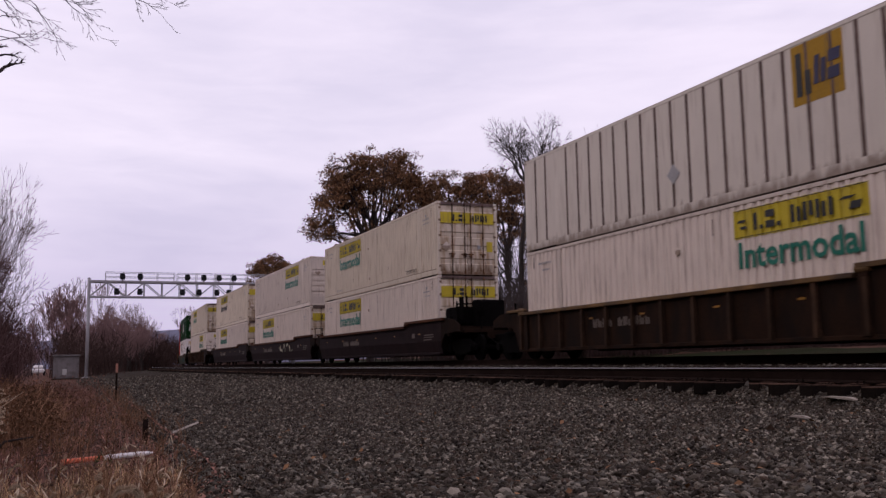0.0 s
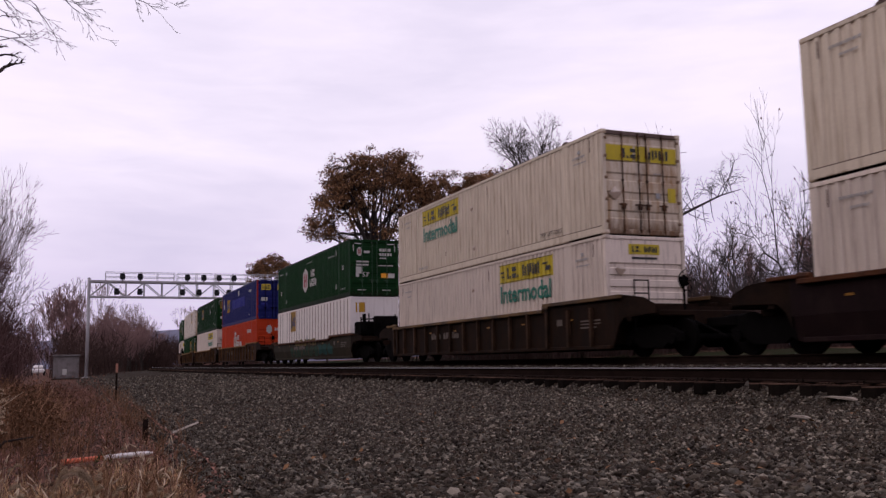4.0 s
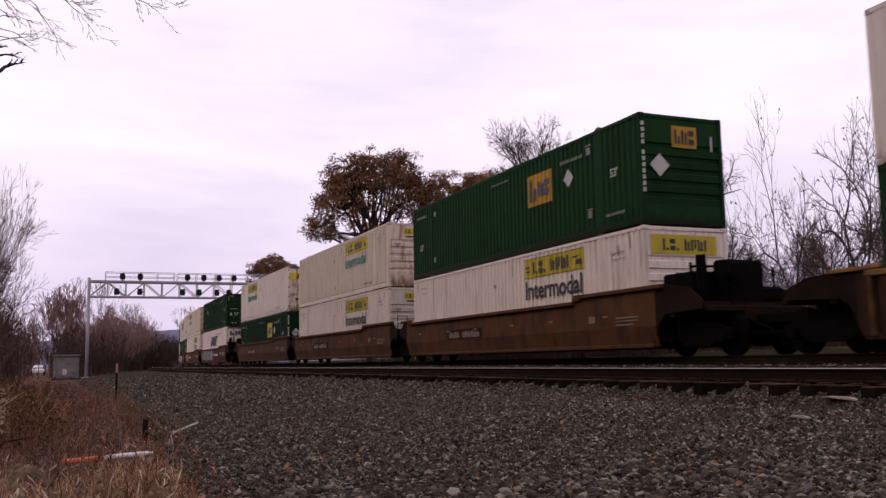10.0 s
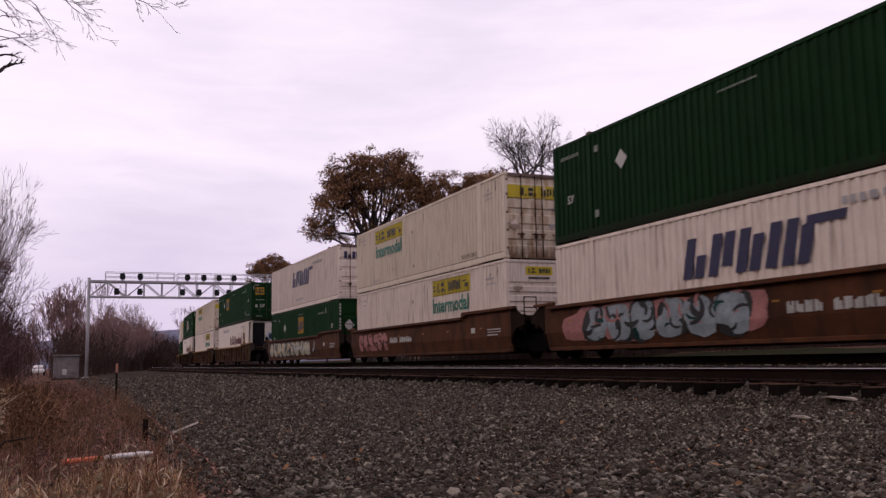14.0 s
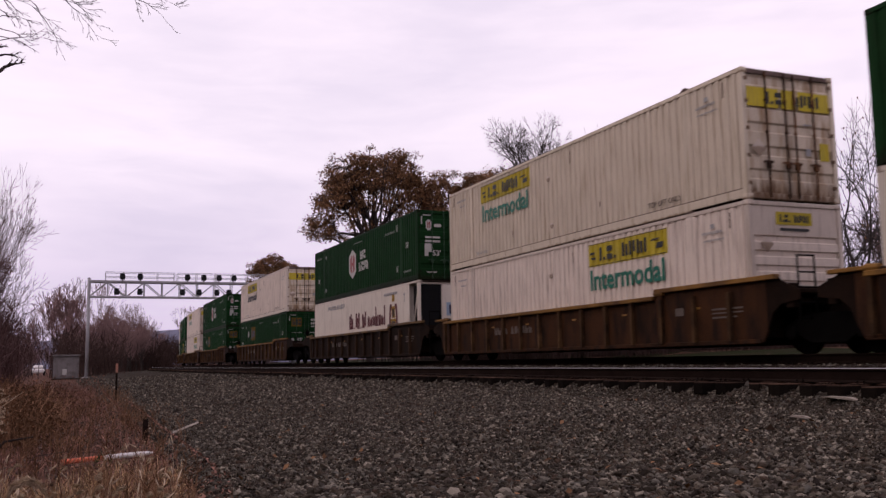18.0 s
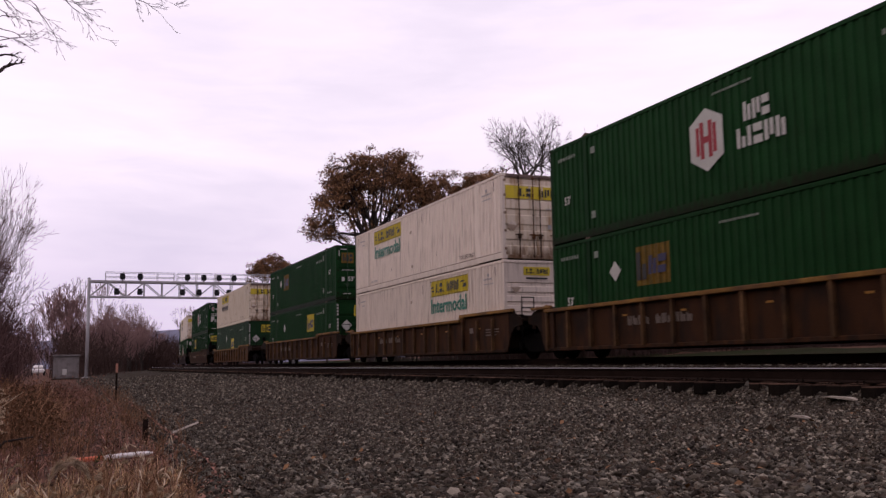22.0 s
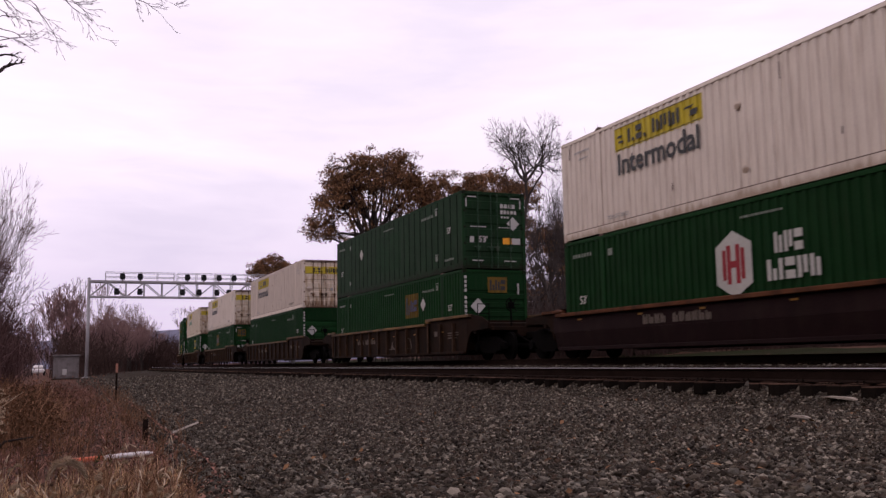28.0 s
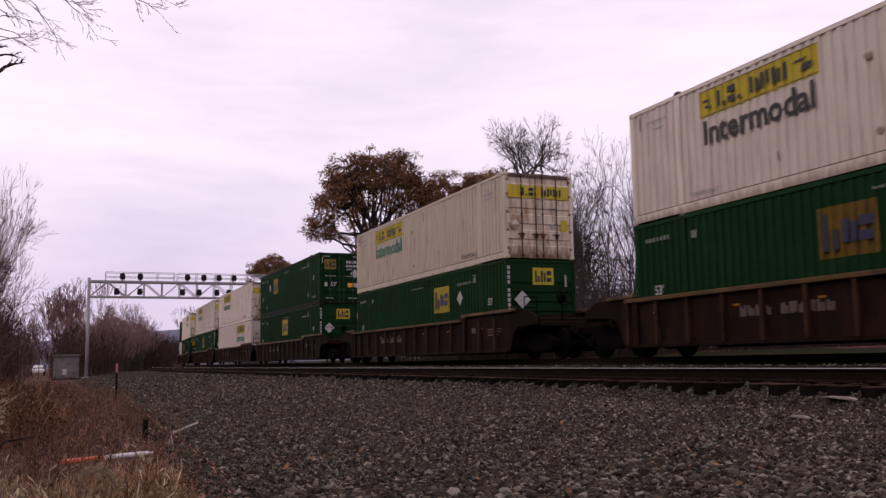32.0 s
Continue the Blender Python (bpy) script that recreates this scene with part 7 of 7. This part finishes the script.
blades("dry_grass", "pale straw-coloured dry grass at the ballast's edge", "straw", 3600, 15, near_left, 0.24, 0.0018, 1.0)
blades("dead_weeds", "red-brown dead weeds along the ballast", "weed", 11000, 16, mid_left, 0.15, 0.0040, 0.9, "weeds")
thicket("weed_stalks", "brown branching weed stalks along the ballast", [(*mid_left(random.Random(900 + i)), 0.22) for i in range(110)], 6, 0.42, "heap", 18, 0.0028, 8, category="weeds")
thicket("bramble", "brown dead bramble heap beside the line", [(-14.5 - i * 1.5, -1.02 - 0.078 * i * 1.5 - (i % 3) * 0.15, 0.30) for i in range(14)], 70, 0.60, "heap", 19, 0.005, 8, category="shrubs")
thicket("goldenrod", "withered yellow-brown goldenrod clumps beside the line", [(-17.0 - i * 2.1, -0.75 - 0.05 * i * 2.1 + (i % 3) * 0.25, 0.35) for i in range(10)], 24, 0.5, "heap", 29, 0.003, 7, category="weeds")


def leafy_heap(name, label, spots, leaves, size, material, seed, stems=12):
    """Withered leaves on thin stems, heaped at spots (x, y, z, spread, height)."""
    rng = random.Random(seed)
    V, Fc = [], []
    for x, y, z, spread, high in spots:
        for i in range(stems):
            p = Vector((x + rng.gauss(0, spread), y + rng.gauss(0, spread), z))
            tube(V, Fc, [p, p + Vector((rng.gauss(0, 0.08), rng.gauss(0, 0.08), high * 0.6)), p + Vector((rng.gauss(0, 0.2), rng.gauss(0, 0.2), high * rng.uniform(0.8, 1.2)))], [0.006, 0.005, 0.003], 3)
        for i in range(leaves):
            f = rng.random() ** 0.7
            c = Vector((x, y, z)) + Vector((rng.gauss(0, spread), rng.gauss(0, spread), high * f * rng.uniform(0.8, 1.1)))
            u = Vector((rng.gauss(0, 1), rng.gauss(0, 1), rng.gauss(0, 0.7))).normalized()
            w = u.orthogonal().normalized()
            s = size * rng.uniform(0.5, 1.4)
            k = len(V)
            V += [c - u * s, c + w * s * 0.5, c + u * s, c - w * s * 0.5 + u.cross(w) * s * 0.35]
            Fc.append((k, k + 1, k + 2, k + 3))
    return tagged(new(name, raw_mesh(name, V, Fc, M[material])), label, "shrubs", kind="stuff")


r_heap = random.Random(5)
leafy_heap("withered_shrubs", "heap of withered olive-brown shrubs beside the line", [(-x, -x * f, near_bed(-x, -x * f) - 0.03, 0.16, h) for x, f, h in
           [(13 + 8 * r_heap.random(), r_heap.uniform(0.026, 0.085), r_heap.uniform(0.45, 0.95)) for _ in range(26)]], 330, 0.024, "heap", 91)
leafy_heap("withered_shrubs", "low red-brown withered shrubs beside the line", [(-x, -x * f, near_bed(-x, -x * f) - 0.03, 0.25, h) for x, f, h in
           [(18 + 22 * r_heap.random(), r_heap.uniform(-0.012, 0.07), r_heap.uniform(0.3, 0.75)) for _ in range(26)]], 200, 0.03, "weed", 92)
leafy_heap("dead_shrub", "pale grey dead leaves on a shrub beside the camera", [(-8.6, -0.65, -0.36, 0.035, 0.36), (-8.7, -0.70, -0.42, 0.05, 0.38)], 130, 0.017, "fluff", 93, 3)


leafy_heap("green_sprig", "small green sprig growing beside the marker stake", [(-10.25, 0.18, -0.90, 0.02, 0.19)], 40, 0.014, "sprig", 94, 4)


def fallen_branch(label, pts, r):
    V, Fc = [], []
    tube(V, Fc, [Vector(p) for p in pts], [r, r * 0.9, r * 0.5], 5)
    tagged(new("fallen_branch", raw_mesh("fallen_branch", V, Fc, M["bark"], True)), label, "branch")


fallen_branch("dark dead branch lying across the weeds", ((-9.2, -0.95, -0.86), (-9.1, -0.62, -0.47), (-9.0, -0.38, -0.43)), 0.014)
fallen_branch("thin arching dry stem over the weeds", ((-9.0, -0.62, -0.88), (-9.0, -0.36, -0.60), (-9.0, -0.08, -0.57)), 0.005)


def foxtail(seed, x, y, tall, reach):
    """A dry grass stalk that bows under a soft round seed head."""
    rng = random.Random(seed)
    t = thing("foxtail_grass", "dry foxtail grass stalk with a fluffy tan seed head", "grass", "foxtails at the ballast's edge")
    z = near_bed(x, y) - 0.04
    a = rng.uniform(-0.4, 0.4)
    way = Vector((math.sin(a) * 0.4, math.cos(a), 0)) * reach
    pts = [Vector((x, y, z)) + way * (1 - math.cos(f * 1.9)) * 0.75 + Vector((0, 0, tall * math.sin(min(1.0, f * 1.02) * 1.75) / math.sin(1.5707) * 0.98)) for f in [i / 12 for i in range(13)]]
    V, Fc = [], []
    tube(V, Fc, pts, [0.0022] * 13, 4)
    hang("stalk", raw_mesh("stalk", V, Fc, M["straw"]), t)
    V, Fc = [], []
    for k in range(800):
        f = rng.uniform(8.2, 12)
        i = min(11, int(f))
        c = pts[i].lerp(pts[i + 1], f - i)
        r = 0.016 * math.sin(math.pi * (f - 8.0) / 4.2) + 0.004
        u = Vector((rng.gauss(0, 1), rng.gauss(0, 1), rng.gauss(0, 1))).normalized()
        w = u.orthogonal().normalized() * 0.0016
        n = len(V)
        V += [c - w, c + w, c + u * r * rng.uniform(0.6, 1.3)]
        Fc.append((n, n + 1, n + 2))
    hang("seed_head", raw_mesh("seed_head", V, Fc, M["fluff"]), t)
    return t


r_fox = random.Random(44)
for k in range(34):
    x = -r_fox.uniform(5.7, 9.2)
    foxtail(140 + k, x, -x * r_fox.uniform(-0.075, 0.085), r_fox.uniform(0.24, 0.36), r_fox.uniform(0.06, 0.12))
for k, (x, y, tall, reach) in enumerate(((-5.9, -0.30, 0.30, 0.10), (-6.2, -0.36, 0.27, 0.12), (-5.6, -0.22, 0.22, 0.08), (-6.6, -0.42, 0.34, 0.10), (-5.8, 0.02, 0.24, 0.07), (-6.9, -0.12, 0.26, 0.10), (-8.2, -0.55, 0.36, 0.12))):
    foxtail(80 + k, x, y, tall, reach)


def seed_heads(n, seed):
    """Slender pale seed spikes that stand above the dry grass, each on its thin stalk."""
    rng = random.Random(seed)
    V, Fc = [], []
    for i in range(n):
        x, y = near_left(rng)
        p = Vector((x, y, near_bed(x, y) - 0.03))
        h, a = rng.uniform(0.18, 0.36), rng.uniform(0, 6.28)
        lean = Vector((math.cos(a), math.sin(a), 0)) * rng.uniform(0.02, 0.09)
        top = p + lean + Vector((0, 0, h))
        tip = top + lean * 0.8 + Vector((0, 0, rng.uniform(0.03, 0.07)))
        tube(V, Fc, [p, p.lerp(top, 0.5), top], [0.0016, 0.0014, 0.0012], 3)
        tube(V, Fc, [top, top.lerp(tip, 0.3), top.lerp(tip, 0.7), tip], [0.0015, 0.0058, 0.0052, 0.001], 5)
    tagged(new("seed_heads", raw_mesh("seed_heads", V, Fc, M["fluff"])), "pale fluffy seed spikes above the dry grass", "grass", kind="stuff")


seed_heads(90, 46)


def plume():
    """One tall foxtail close to the camera, its base at the origin, its head bowing over."""
    rng = random.Random(95)
    t = thing("foxtail_grass", "tall foxtail grass nodding in the wind before the camera", "grass", "foxtails at the ballast's edge")
    stem = [Vector((0, -0.03, 0)), Vector((0, -0.045, 0.3)), Vector((0, -0.05, 0.6)), Vector((0, -0.045, 0.72)), Vector((0, -0.02, 0.765)), Vector((0, 0.02, 0.775)), Vector((0, 0.055, 0.755)), Vector((0, 0.075, 0.715))]
    V, Fc = [], []
    tube(V, Fc, stem, [0.002] * 8, 4)
    hang("stalk", raw_mesh("stalk", V, Fc, M["straw"]), t)
    V, Fc = [], []
    for k in range(3200):
        f = rng.uniform(3.0, 7.0)
        i = min(6, int(f))
        c = stem[i].lerp(stem[i + 1], f - i)
        r = 0.013 * math.sin(math.pi * (f - 2.8) / 4.4) + 0.003
        u = Vector((rng.gauss(0, 1), rng.gauss(0, 1), rng.gauss(0, 1))).normalized()
        w = u.orthogonal().normalized() * 0.0016
        n = len(V)
        V += [c - w, c + w, c + u * r * rng.uniform(0.5, 1.5)]
        Fc.append((n, n + 1, n + 2))
    hang("seed_head", raw_mesh("seed_head", V, Fc, M["fluff"]), t)
    return t


PLUME = plume()


# ---- boughs that hang into view from a tree beside the camera ----
def boughs():
    t = thing("overhanging_tree", "leafless tree beside the camera with dark boughs reaching overhead", "tree")
    rng = random.Random(71)
    store = {"V": [], "F": [], "TV": [], "TF": [], "tips": []}
    tube(store["V"], store["F"], [Vector((-7.2, -2.3, -1.1)), Vector((-7.2, -2.2, 1.2)), Vector((-7.1, -2.0, 3.4)), Vector((-7.0, -1.9, 5.2))], [0.15, 0.12, 0.09, 0.06], 8)
    def whip(base, tip, r, level=0):
        """A long thin shoot that sags a little, with acute side shoots."""
        n, way = 7, tip - base
        sag = Vector((0, 0, -0.10 * way.length)) if level == 0 else Vector((0, 0, 0))
        pts = [base + way * (q / n) - sag * math.sin(math.pi * q / n) + Vector((0, rng.gauss(0, 0.008), rng.gauss(0, 0.008))) * way.length * 1.5 for q in range(n + 1)]
        key = "" if r > 0.006 else "T"
        tube(store[key + "V"], store[key + "F"], pts, [max(0.0014, r * (1 - 0.9 * q / n)) for q in range(n + 1)], 5)
        if level < 2:
            for i in range(5 if level == 0 else 2):
                q = rng.uniform(1.0, n - 0.5)
                at = pts[int(q)].lerp(pts[int(q) + 1], q - int(q))
                turn = rng.choice((-1, 1)) * rng.uniform(0.25, 0.6)
                d = Vector((rng.gauss(0, 0.1) * way.length, way.y * math.cos(turn) - way.z * math.sin(turn), way.y * math.sin(turn) + way.z * math.cos(turn)))
                whip(at, at + d * rng.uniform(0.22, 0.45), r * 0.4, level + 1)

    for y0, z0, y1, z1, r in ((-0.44, 2.83, -0.18, 2.43, 0.005), (-0.21, 2.87, 0.04, 2.61, 0.004), (-0.17, 2.87, 0.06, 2.69, 0.0035), (-0.29, 2.86, 0.05, 2.79, 0.003), (0.30, 2.93, 0.58, 2.77, 0.004),
                              (0.29, 2.93, 0.34, 2.81, 0.0025), (0.39, 2.95, 0.64, 2.94, 0.003), (-0.63, 2.26, -0.44, 2.39, 0.017), (-0.63, 2.39, -0.46, 2.41, 0.010), (-0.64, 2.43, -0.56, 2.49, 0.010),
                              (-0.64, 2.49, -0.28, 2.57, 0.004), (-0.64, 2.53, -0.36, 2.47, 0.004), (-0.61, 2.81, -0.49, 2.66, 0.004), (-0.59, 2.81, -0.39, 2.62, 0.004), (-0.64, 2.67, -0.40, 2.70, 0.004),
                              (-0.52, 2.82, -0.36, 2.77, 0.003), (-0.64, 2.59, -0.41, 2.53, 0.005), (-0.64, 2.74, -0.51, 2.64, 0.004)):
        base, tip = Vector((-7.0, y0, z0)), Vector((-7.1, y1, z1))
        out = base - (tip - base).normalized() * 0.5
        tube(store["V"], store["F"], [Vector((-7.1, -2.0, z0 + (0.3 if z0 > 2.75 else -0.15))), Vector((-7.05, min(out.y, y0 - 0.3), max(out.z, z0 + (0.12 if z0 > 2.78 else -0.05)))), base], [0.03, r * 1.4, r], 5)
        whip(base, tip, r)
    hang("trunk", raw_mesh("trunk", store["V"], store["F"], M["bark"], True), t)
    hang("crown", raw_mesh("crown", store["TV"], store["TF"], M["bark"]), t)


boughs()

# ---- distance: a wooded ridge ahead, and a screen added behind the camera ----
hv, hf = [], []
for i in range(61):
    az = -25 + i * 1.75
    h = 34 + 40 * max(0.0, noise.noise((i * 0.12, 4.0, 0.0)) + 0.55)
    x, y = -1500 * math.cos(radians(az)), 1500 * math.sin(radians(az))
    hv += [(x, y, -20), (x * 1.02, y * 1.02, h), (x * 1.2, y * 1.2, h + 8)]
    if i:
        hf += [(3 * i - 3, 3 * i, 3 * i + 1, 3 * i - 2), (3 * i - 2, 3 * i + 1, 3 * i + 2, 3 * i - 1)]
tagged(new("backdrop_hill", raw_mesh("backdrop_hill", hv, hf, M["hill"], True)), "distant wooded ridge coloured blue-grey for haze", "hill", kind="structure")
# unseen sheet in place of a wood, added to block low sky light
bv, bf = [], []
for i in range(53):
    x = -72 + i * 3.0
    for j, (oy, oz) in enumerate(((0, 0), (-0.6, 3.0), (-0.4, 6.5), (-1.6, 9.5), (-4.0, 11.5), (-9.0, 12.5))):
        q = noise.noise((x * 0.21, j * 1.3, 9.0)) * 1.6
        bv.append((x, -7.5 + oy + q * 0.6, -1.2 + oz + (q if j > 1 else 0)))
    if i:
        bf += [(6 * i - 6 + j, 6 * i + j, 6 * i + j + 1, 6 * i - 5 + j) for j in range(5)]
tagged(new("backdrop_wood", raw_mesh("backdrop_wood", bv, bf, M["twig_far"], True)), "unseen brown wood-like screen behind the camera, added to cut sky light", "wood", kind="structure")


# ---- ballast, stone by stone ----
def stones(name, label, bands, seed, material="stone", plain=False, beside=False):
    """Crushed stones strewn over the bed; bands: nearest and farthest distance, stones a square metre, size."""
    rng = np.random.default_rng(seed)
    phi = (1 + 5 ** 0.5) / 2
    ico = np.array([(-1, phi, 0), (1, phi, 0), (-1, -phi, 0), (1, -phi, 0), (0, -1, phi), (0, 1, phi), (0, -1, -phi), (0, 1, -phi), (phi, 0, -1), (phi, 0, 1), (-phi, 0, -1), (-phi, 0, 1)]) / 1.902
    tri = np.array([(0, 11, 5), (0, 5, 1), (0, 1, 7), (0, 7, 10), (0, 10, 11), (1, 5, 9), (5, 11, 4), (11, 10, 2), (10, 7, 6), (7, 1, 8), (3, 9, 4), (3, 4, 2), (3, 2, 6), (3, 6, 8), (3, 8, 9), (4, 9, 5), (2, 4, 11), (6, 2, 10), (8, 6, 7), (9, 8, 1)])
    if plain:                       # eight faces will do farther off
        ico = np.array([(1, 0, 0), (-1, 0, 0), (0, 1, 0), (0, -1, 0), (0, 0, 1), (0, 0, -1)], float)
        tri = np.array([(0, 2, 4), (2, 1, 4), (1, 3, 4), (3, 0, 4), (2, 0, 5), (1, 2, 5), (3, 1, 5), (0, 3, 5)])
    nv = len(ico)
    places, sizes = [], []
    for near, far, per, size, d0, d1 in bands:
        n = int((d1 - d0) * far * per)
        x, d = -rng.uniform(0, far, n), rng.uniform(d0, d1, n)
        if beside:
            x += 5.0
        y = np.array([mid_y(v) for v in x]) + d
        r, az = np.hypot(x, y), np.degrees(np.arctan2(y, -x))
        keep = (r >= near) & (r < far) & ((az >= 49.5) if beside else (az < 49.5)) & (az > -5)
        toe = (d < d0 + 1.2) & (rng.random(n) > (d - d0) / 1.2 + 0.45) & (d0 < -10)
        for a, b in zip(x[keep & ~toe], y[keep & ~toe]):
            places.append((a, b, near_bed(a, b)))
            sizes.append(size)
    n = len(places)
    P, S = np.array(places), np.array(sizes) * rng.lognormal(0, 0.28, n)
    shape = ico[None] * rng.uniform(0.74, 1.22, (n, nv, 1)) * rng.uniform((0.80, 0.60, 0.45), (1.25, 0.98, 0.82), (n, 3))[:, None, :]
    a, b = rng.uniform(0, 2 * np.pi, n), rng.normal(0, 0.5, n)
    ca, sa, cb, sb = np.cos(a)[:, None], np.sin(a)[:, None], np.cos(b)[:, None], np.sin(b)[:, None]
    X, Y, Z = shape[..., 0] * cb + shape[..., 2] * sb, shape[..., 1], -shape[..., 0] * sb + shape[..., 2] * cb
    verts = np.stack([X * ca - Y * sa, X * sa + Y * ca, Z], -1) * S[:, None, None] + P[:, None, :]
    verts[..., 2] += (S * rng.uniform(-0.15, 0.55, n))[:, None]
    me = bpy.data.meshes.new(name)
    faces = (tri[None] + (np.arange(n) * nv)[:, None, None]).reshape(-1, 3)
    me.vertices.add(n * nv)
    me.vertices.foreach_set("co", verts.reshape(-1).astype(np.float32))
    me.loops.add(len(faces) * 3)
    me.loops.foreach_set("vertex_index", faces.reshape(-1).astype(np.int32))
    me.polygons.add(len(faces))
    me.polygons.foreach_set("loop_start", np.arange(0, len(faces) * 3, 3, dtype=np.int32))
    me.update(calc_edges=True)
    me.shade_flat()
    me.materials.append(M[material])
    return tagged(new(name, me), label, "ballast", kind="stuff")


stones("ballast_stones", "loose grey and brown crushed-stone ballast", ((4.3, 7.6, 2000, 0.0225, -13.5, -5.55),), 5)
stones("ballast_stones", "loose grey and brown crushed-stone ballast", ((0.3, 4.3, 900, 0.0225, -13.5, -5.55), (7.6, 12, 1800, 0.0215, -13.5, -5.45), (12, 20, 1500, 0.021, -13.5, -5.45), (20, 40, 520, 0.028, -13.4, -5.45), (40, 75, 110, 0.045, -13.4, -5.6), (8, 45, 190, 0.030, -5.45, -1.4)), 6, plain=True)
stones("strewn_stones", "stray crushed stones among the dead weeds", ((4.5, 12, 70, 0.02, -16.0, -13.2), (12, 30, 40, 0.026, -15.6, -13.2)), 8, plain=True)
stones("ballast_stones", "loose grey and brown crushed-stone ballast", ((0, 9, 420, 0.028, -13.4, -5.6),), 7, plain=True, beside=True)


def fallen_leaves(seed, n):
    rng = random.Random(seed)
    V, Fc = [], []
    for i in range(n):
        az, d = radians(rng.uniform(3, 48)), 4.5 + 14 * rng.random() ** 1.5
        x, y = -d * math.cos(az), d * math.sin(az)
        if y > mid_y(x) - 5.8:
            continue
        c = Vector((x, y, near_bed(x, y) + 0.055))
        u = Vector((rng.gauss(0, 1), rng.gauss(0, 1), rng.gauss(0, 0.3))).normalized() * rng.uniform(0.02, 0.05)
        w = Vector((-u.y, u.x, rng.gauss(0, 0.01))) * 0.6
        k = len(V)
        V += [c - u, c - w + Vector((0, 0, 0.01)), c + u, c + w]
        Fc.append((k, k + 1, k + 2, k + 3))
    return tagged(new("fallen_leaves", raw_mesh("fallen_leaves", V, Fc, M["leaf"])), "brown fallen leaves among the ballast stones", "leaves", kind="stuff")


fallen_leaves(33, 240)


def litter(seed, n):
    rng = random.Random(seed)
    V, Fc = [], []
    for i in range(n):
        x = -(5.2 + 22 * rng.random() ** 1.6)
        y = min(1.25, rng.uniform(-0.1, 0.15) * -x)
        c = Vector((x, y, near_bed(x, y) + 0.02 + 0.03 * rng.random()))
        u = Vector((rng.gauss(0, 1), rng.gauss(0, 1), rng.gauss(0, 0.5))).normalized() * rng.uniform(0.010, 0.028)
        w = Vector((-u.y, u.x, rng.gauss(0, 0.015))) * 0.6
        k = len(V)
        V += [c - u, c - w, c + u, c + w]
        Fc.append((k, k + 1, k + 2, k + 3))
    return tagged(new("leaf_litter", raw_mesh("leaf_litter", V, Fc, M["weed"])), "brown leaf litter under the dead weeds", "leaves", kind="stuff")


litter(34, 6000)


def chip(label, centre, turn, size):
    """A split piece of timber, thicker along its middle."""
    def build(bm):
        prism(bm, [(-size, 0.0), (-size * 0.7, 0.018), (size * 0.4, 0.026), (size, 0.008), (size * 0.9, -0.004)], -size * 0.28, size * 0.28)
    ob = new("wood_chip", mesh_of("wood_chip", build, M["wood"]))
    ob.matrix_basis = pose(*centre, 0, 4, turn)
    tagged(ob, label, "wood")


chip("pale split piece of timber lying on the ballast", (-8.2, 7.5, -0.515), 25, 0.11)
chip("pale splintered board lying on a tie end", (-8.85, 8.78, -0.365), 8, 0.24)


# ---- what moves: the train rolls past at an even speed ----
def on_track(k, t, z):
    xf = LEADS[k] + SPEED * (t - 16.0)
    xr = xf - LENGTH
    a = math.atan2(face_y(xf) - face_y(xr), LENGTH)
    return pose((xf + xr) / 2 - math.sin(a) * WIDTH / 2, (face_y(xf) + face_y(xr)) / 2 + math.cos(a) * WIDTH / 2, z, 0, 0, math.degrees(a))


NOD = [(0, 0.17, -0.09), (2, 0.155, -0.08), (3.5, 0.05, -0.05), (5.5, -0.12, -0.02), (6, -0.14, -0.02), (8, -0.10, 0.04), (10, -0.135, -0.02), (12, 0.03, -0.15), (14, -0.09, -0.14), (17, -0.14, -0.12),
       (19, -0.135, 0.0), (21, -0.045, -0.01), (23, 0.0, 0.0), (25, -0.03, 0.01), (28, -0.02, -0.005), (29, -0.02, -0.005), (30, 0.01, -0.015), (32, 0.07, -0.03)]   # seconds, lean, bow


def motions():
    walk(PLUME, [(float(t), pose(-3.2, -0.03 + 0.25 * lean, -0.89 + bow, math.degrees(-math.atan2(0.75 * lean, 0.75)), 0, 0)) for t, lean, bow in NOD])
    for ob, k, z in TRAIN:
        walk(ob, [(float(t), on_track(k, t, z)) for t in range(33)])


motions()
